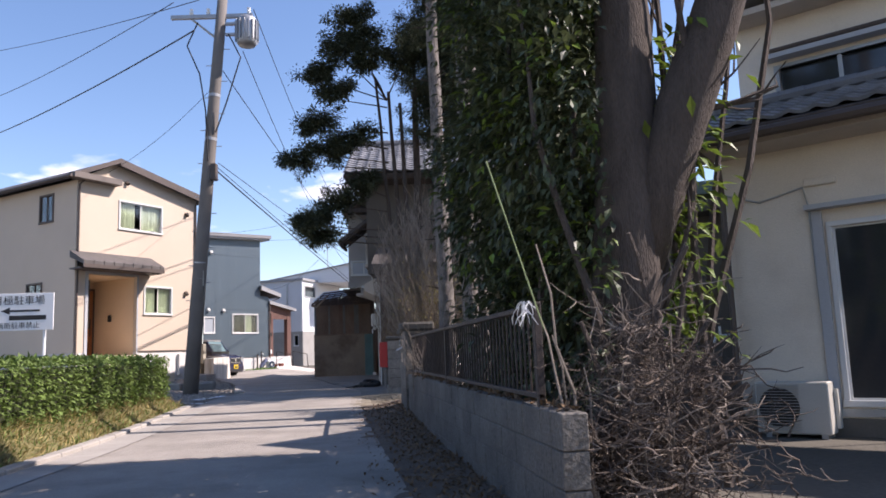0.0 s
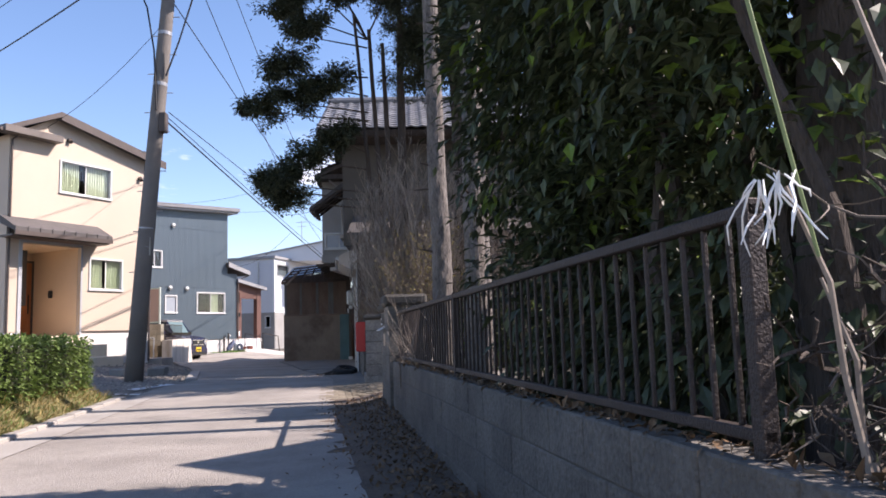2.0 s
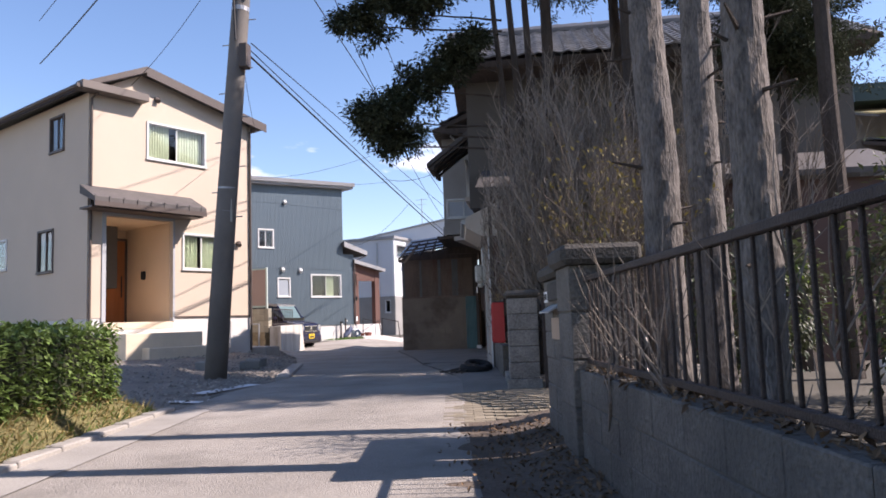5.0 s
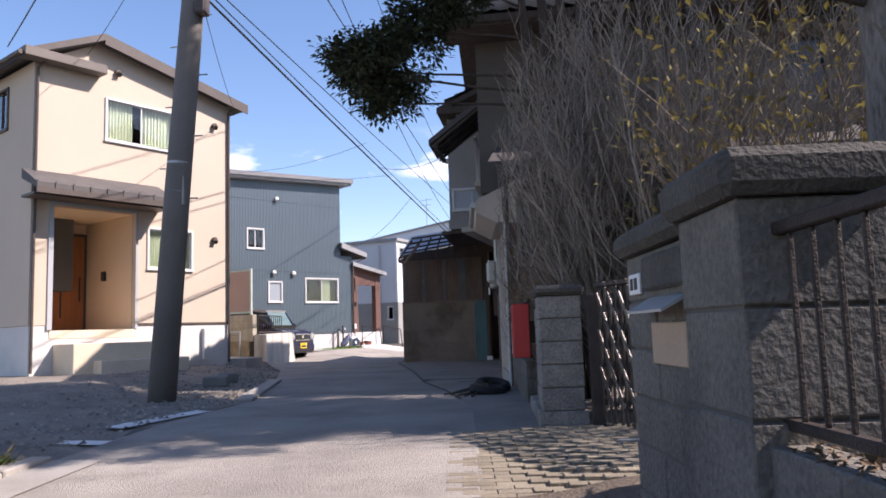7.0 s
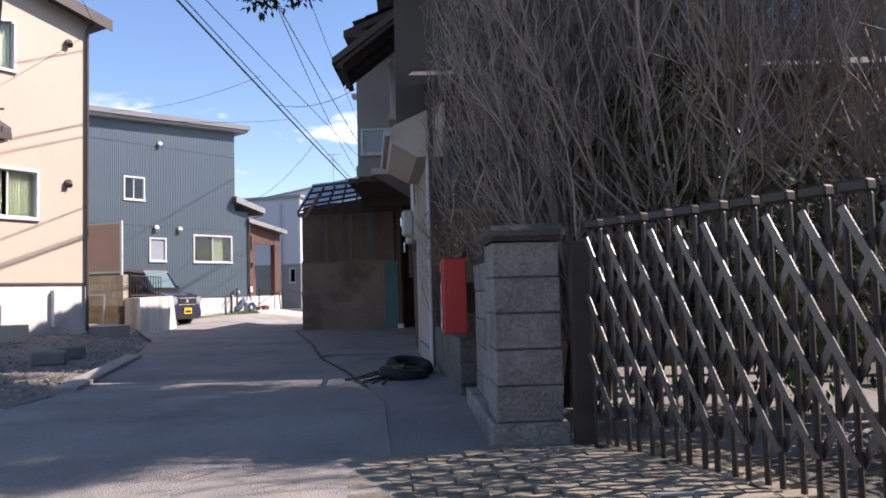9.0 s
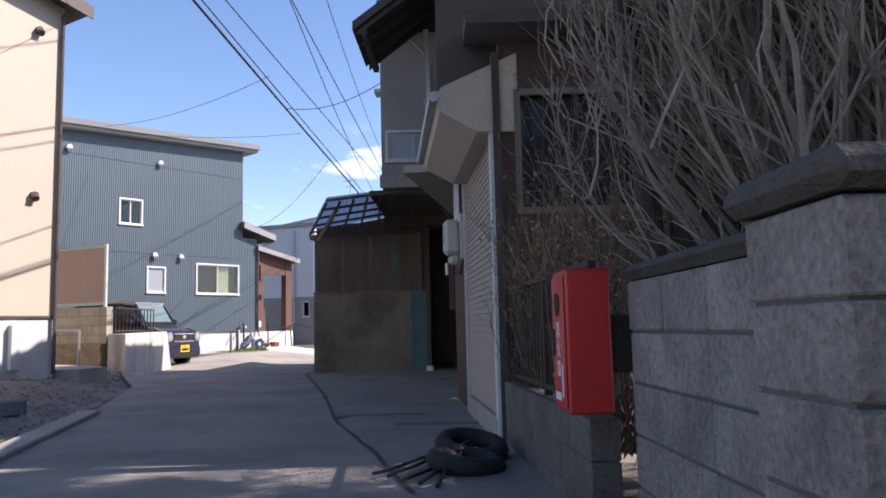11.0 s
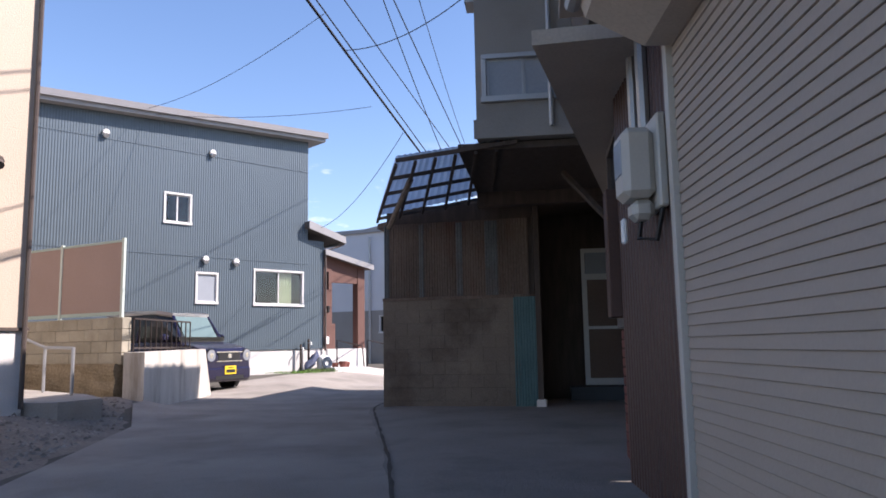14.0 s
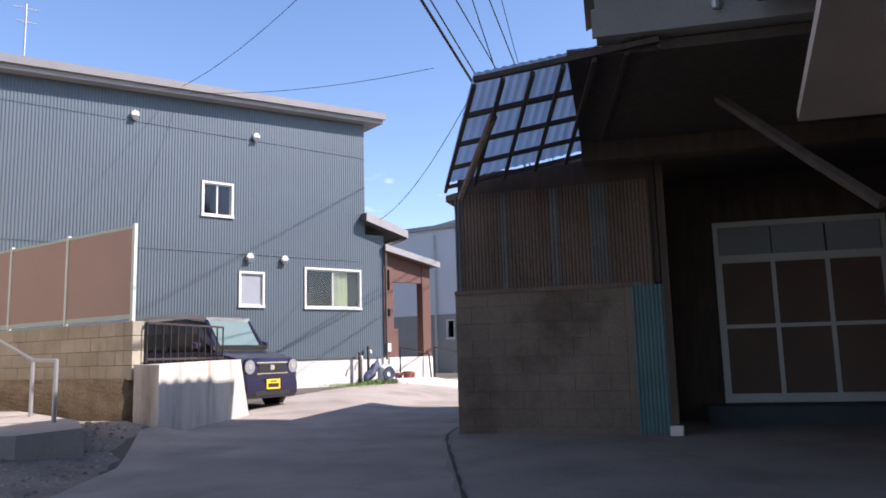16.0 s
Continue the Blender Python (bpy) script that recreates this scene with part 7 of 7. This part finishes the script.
shade_conifer(0.9, 18.0, 6.2, 11.0, 1.6, 19, 44)
shade_conifer(1.0, 20.2, 7.2, 10.8, 1.5, 23, 40)
shade_conifer(3.3, 17.0, 6.5, 9.8, 1.5, 31, 26)
shade_conifer(3.5, 19.3, 6.7, 9.4, 1.3, 33, 20)
shade_conifer(3.3, 18.6, 4.6, 6.0, 0.8, 29, 14)

# bare upright shrubs
def bare_shrub(name, label, cx, cy, z0, height, width, stems, seed, mtl, buds=None, lean=(0, 0), fat=1.0, min_x=None):
    rnd = random.Random(seed)
    t = thing(name, label, "shrub", pose(0, 0, 0))
    bm = bmesh.new()
    seats = []
    for i in range(stems):
        a = rnd.uniform(0, 6.28)
        k = rnd.random() ** 0.6
        p = Vector((cx + rnd.gauss(0, 0.10), cy + rnd.gauss(0, 0.10), z0))
        xmin = min_x if min_x is not None else -99
        e = Vector((cx + math.cos(a) * k * width * 0.5 + lean[0], cy + math.sin(a) * k * width * 0.5 + lean[1], z0 + height * rnd.uniform(0.55, 1.0) * (1 - 0.22 * k)))
        pts = [p.lerp(e, s) + Vector((math.cos(a) * k * width * 0.18 * math.sin(s * 3.14), math.sin(a) * k * width * 0.18 * math.sin(s * 3.14), 0)) + Vector((rnd.gauss(0, 0.03), rnd.gauss(0, 0.03), 0)) for s in (0, 0.2, 0.4, 0.6, 0.8, 1)]
        pts = [Vector((max(q.x, xmin + 0.12 * rnd.random()), q.y, q.z)) for q in pts]
        r = rnd.uniform(0.010, 0.022) * fat
        tube(bm, pts, [r, r * 0.85, r * 0.7, r * 0.5, r * 0.35, r * 0.18], 4, cap=False)
        for j in range(8):
            s = rnd.randint(1, 4)
            b = pts[s].lerp(pts[s + 1], rnd.random())
            d = (e - p).normalized() + Vector((rnd.uniform(-0.8, 0.8), rnd.uniform(-0.8, 0.8), rnd.uniform(-0.1, 0.5)))
            l = rnd.uniform(0.2, 0.6)
            tw = wobble(b, b + d.normalized() * l, 3, 0.2, rnd)
            tube(bm, tw, [r * 0.4, r * 0.32, r * 0.25, r * 0.12], 3, cap=False)
            seats += [(q.x, q.y, q.z, d.x, d.y, d.z) for q in tw[1:]]
    part("stem_tangle", bm, mtl, t)["kind"] = "stuff"
    if buds:
        tagged(leaf_cloud("leaves", [s for s in seats if rnd.random() < buds[1]], buds[2], buds[0], t, seed=seed), kind="stuff")
    return t


def bare_tree(label, x0, y0, z0, top, reach, stems, seed, mtl, trunk=0.05, min_x=-9.0, min_y=-99.0):
    """A many-stemmed bare bush: short dark trunk, upswept limbs, side branches and fine twigs."""
    rnd = random.Random(seed)
    t = thing("bare_shrub", label, "shrub", pose(0, 0, 0))
    tb, bm = bmesh.new(), bmesh.new()
    crotch = Vector((x0 + 0.05, y0, z0 + 0.9))
    tube(tb, wobble((x0, y0, z0), crotch, 4, 0.12, rnd), [trunk * 1.25, trunk * 1.1, trunk, trunk * 0.95, trunk * 0.8], 7)
    seats = []

    def hold(q):
        return Vector((max(q.x, min_x + 0.15 * rnd.random()), max(q.y, min_y), q.z))

    for i in range(stems):
        a = i * 2.4 + rnd.uniform(-0.3, 0.3)
        k = math.sqrt((i + 0.5) / stems)
        e = Vector((x0 + math.cos(a) * k * reach, y0 + math.sin(a) * k * reach * 0.8, z0 + (top - z0) * rnd.uniform(0.72, 1.0) * (1 - 0.38 * k * k)))
        p = crotch + Vector((rnd.gauss(0, 0.04), rnd.gauss(0, 0.04), -rnd.uniform(0, 0.6)))
        out = Vector((math.cos(a), math.sin(a), 0)) * k * reach * 0.22
        pts = [hold(p.lerp(e, s) + out * math.sin(s * 3.14) + Vector((rnd.gauss(0, 0.03), rnd.gauss(0, 0.03), 0)) * min(1, s * 3)) for s in (0, 0.15, 0.3, 0.45, 0.6, 0.75, 0.9, 1)]
        r = rnd.uniform(0.010, 0.017)
        tube(bm, pts, [r * (1 - 0.115 * j) for j in range(8)], 4, cap=False)
        for j in range(9):
            s = rnd.randint(1, 6)
            q = pts[s].lerp(pts[s + 1], rnd.random())
            d = ((pts[s + 1] - pts[s]).normalized() + Vector((rnd.uniform(-1, 1), rnd.uniform(-1, 1), rnd.uniform(-0.2, 0.7))) * 0.75).normalized()
            l = rnd.uniform(0.3, 0.85) * (1.1 - 0.08 * s)
            br = [hold(v) for v in wobble(q, q + d * l + Vector((0, 0, 0.12 * l)), 4, 0.22, rnd)]
            rb = r * 0.45
            tube(bm, br, [rb, rb * 0.9, rb * 0.75, rb * 0.6, rb * 0.35], 3, cap=False)
            for m in range(4):
                c = rnd.randint(1, 3)
                q2 = br[c].lerp(br[c + 1], rnd.random())
                d2 = (d + Vector((rnd.uniform(-1, 1), rnd.uniform(-1, 1), rnd.uniform(-0.3, 0.8))) * 0.8).normalized()
                tw = [hold(v) for v in wobble(q2, q2 + d2 * rnd.uniform(0.12, 0.38), 2, 0.2, rnd)]
                tube(bm, tw, [rb * 0.6, rb * 0.5, rb * 0.3], 3, cap=False)
                seats.append((*tw[-1], d2.x, d2.y, d2.z))
    part("trunk", tb, BARK, t)
    part("twig_tangle", bm, mtl, t)["kind"] = "stuff"
    tagged(leaf_cloud("bud_litter", [q for q in seats if rnd.random() < 0.35], 0.03, DEADLEAF, t, seed=seed, aspect=0.5), kind="stuff")
    return t


TWIGLIT = surf("pale_grey_twig", (0.25, 0.205, 0.165), 0.8, 0.3, 6, 40, 0.2, rand=0.4, island=True)
bare_tree("tall bare deciduous shrub of many upswept pale stems", -0.42, 17.45, 0.15, 4.6, 1.15, 74, 41, TWIGLIT, 0.05, min_x=-1.45, min_y=16.75)
bare_tree("tall bare deciduous shrub with brownish buds", -0.12, 17.75, 0.15, 5.1, 1.15, 70, 42, TWIGLIT, 0.055, min_x=-1.3, min_y=16.9)
bare_tree("bare twiggy garden tree behind the gate", 0.35, 17.1, 0.15, 4.9, 1.4, 60, 43, TWIGLIT, 0.06, min_y=16.3)
bare_tree("bare twiggy garden tree behind the gate", 1.6, 16.6, 0.15, 4.9, 1.5, 48, 44, TWIGPALE, 0.05)
bare_shrub("bare_shrub", "tall bare shrub of many thin stems behind the short fence", -0.55, 19.5, 0.15, 3.6, 2.0, 16, 47, TWIG, (DEADLEAF, 0.15, 0.04), fat=0.6, min_x=-1.3)
bare_shrub("yellow_shrub", "twiggy shrub with yellow-green leaves over the pier", -0.02, 12.95, 0.9, 1.75, 1.0, 44, 44, TWIG, (YELLEAF, 0.95, 0.05), fat=0.4)
bare_shrub("street_shrub", "scrubby shrub with small dry yellowish leaves on the fence", -1.05, 20.0, 0.3, 2.05, 0.8, 105, 45, TWIG, (OLIVELEAF, 1.0, 0.036), fat=0.3)
bare_shrub("street_shrub", "scrubby shrub with small dry yellowish leaves on the fence", -0.75, 19.2, 0.3, 2.3, 1.1, 70, 46, TWIG, (OLIVELEAF, 1.0, 0.04), fat=0.35)
for x, y, z1, sd in ((-0.1, 10.2, 1.25, 51), (0.05, 9.4, 1.15, 52), (0.3, 10.9, 1.3, 53)):
    bare_shrub("dry_sprig", "thin pale bare sprig poking through the fence", street_x(y) + 0.2, y, 0.4, z1 - 0.3, 0.5, 3, sd, TWIGPALE, fat=0.6)
leafy_mass("garden_shrub", "dark evergreen shrub in the garden behind the gate", [(0.9, 16.9, 1.2, 0.8, 0.6, 0.8), (1.9, 15.9, 1.1, 0.7, 0.7, 0.9), (0.2, 17.2, 2.2, 0.6, 0.4, 0.5)], 9000, 0.09, LEAFDARK, 61, LEAFLIT, 0.08)
leafy_mass("garden_shrub", "dark evergreen shrub in the shaded garden", [(2.4, 12.5, 1.0, 0.8, 0.8, 0.9), (3.2, 14.0, 1.4, 0.9, 0.9, 1.2), (1.9, 10.4, 0.9, 0.7, 0.6, 0.7), (3.4, 10.6, 1.5, 0.9, 0.9, 1.3)], 14000, 0.09, LEAFDARK, 62, LEAFLIT, 0.1)
# fallen leaves
spots = []
for i in range(3000):
    y = rnd.uniform(2.5, 13.4)
    x = street_x(y) - abs(rnd.gauss(0, 0.32))
    spots.append((x, y, ground_z(x, y) + 0.035, 0, 0, 0.1))
for i in range(900):
    s = rnd.uniform(0, 7.8)
    x, y = on_wall(s, rnd.uniform(0.01, 0.13))
    spots.append((x, y, 0.675, 0, 0, 0.1))
tagged(leaf_cloud("fallen_leaves", spots, 0.05, DEADLEAF, None, droop=0.0, seed=71, aspect=0.5), "brown fallen leaves along the foot of the wall", "leaf litter", kind="stuff")
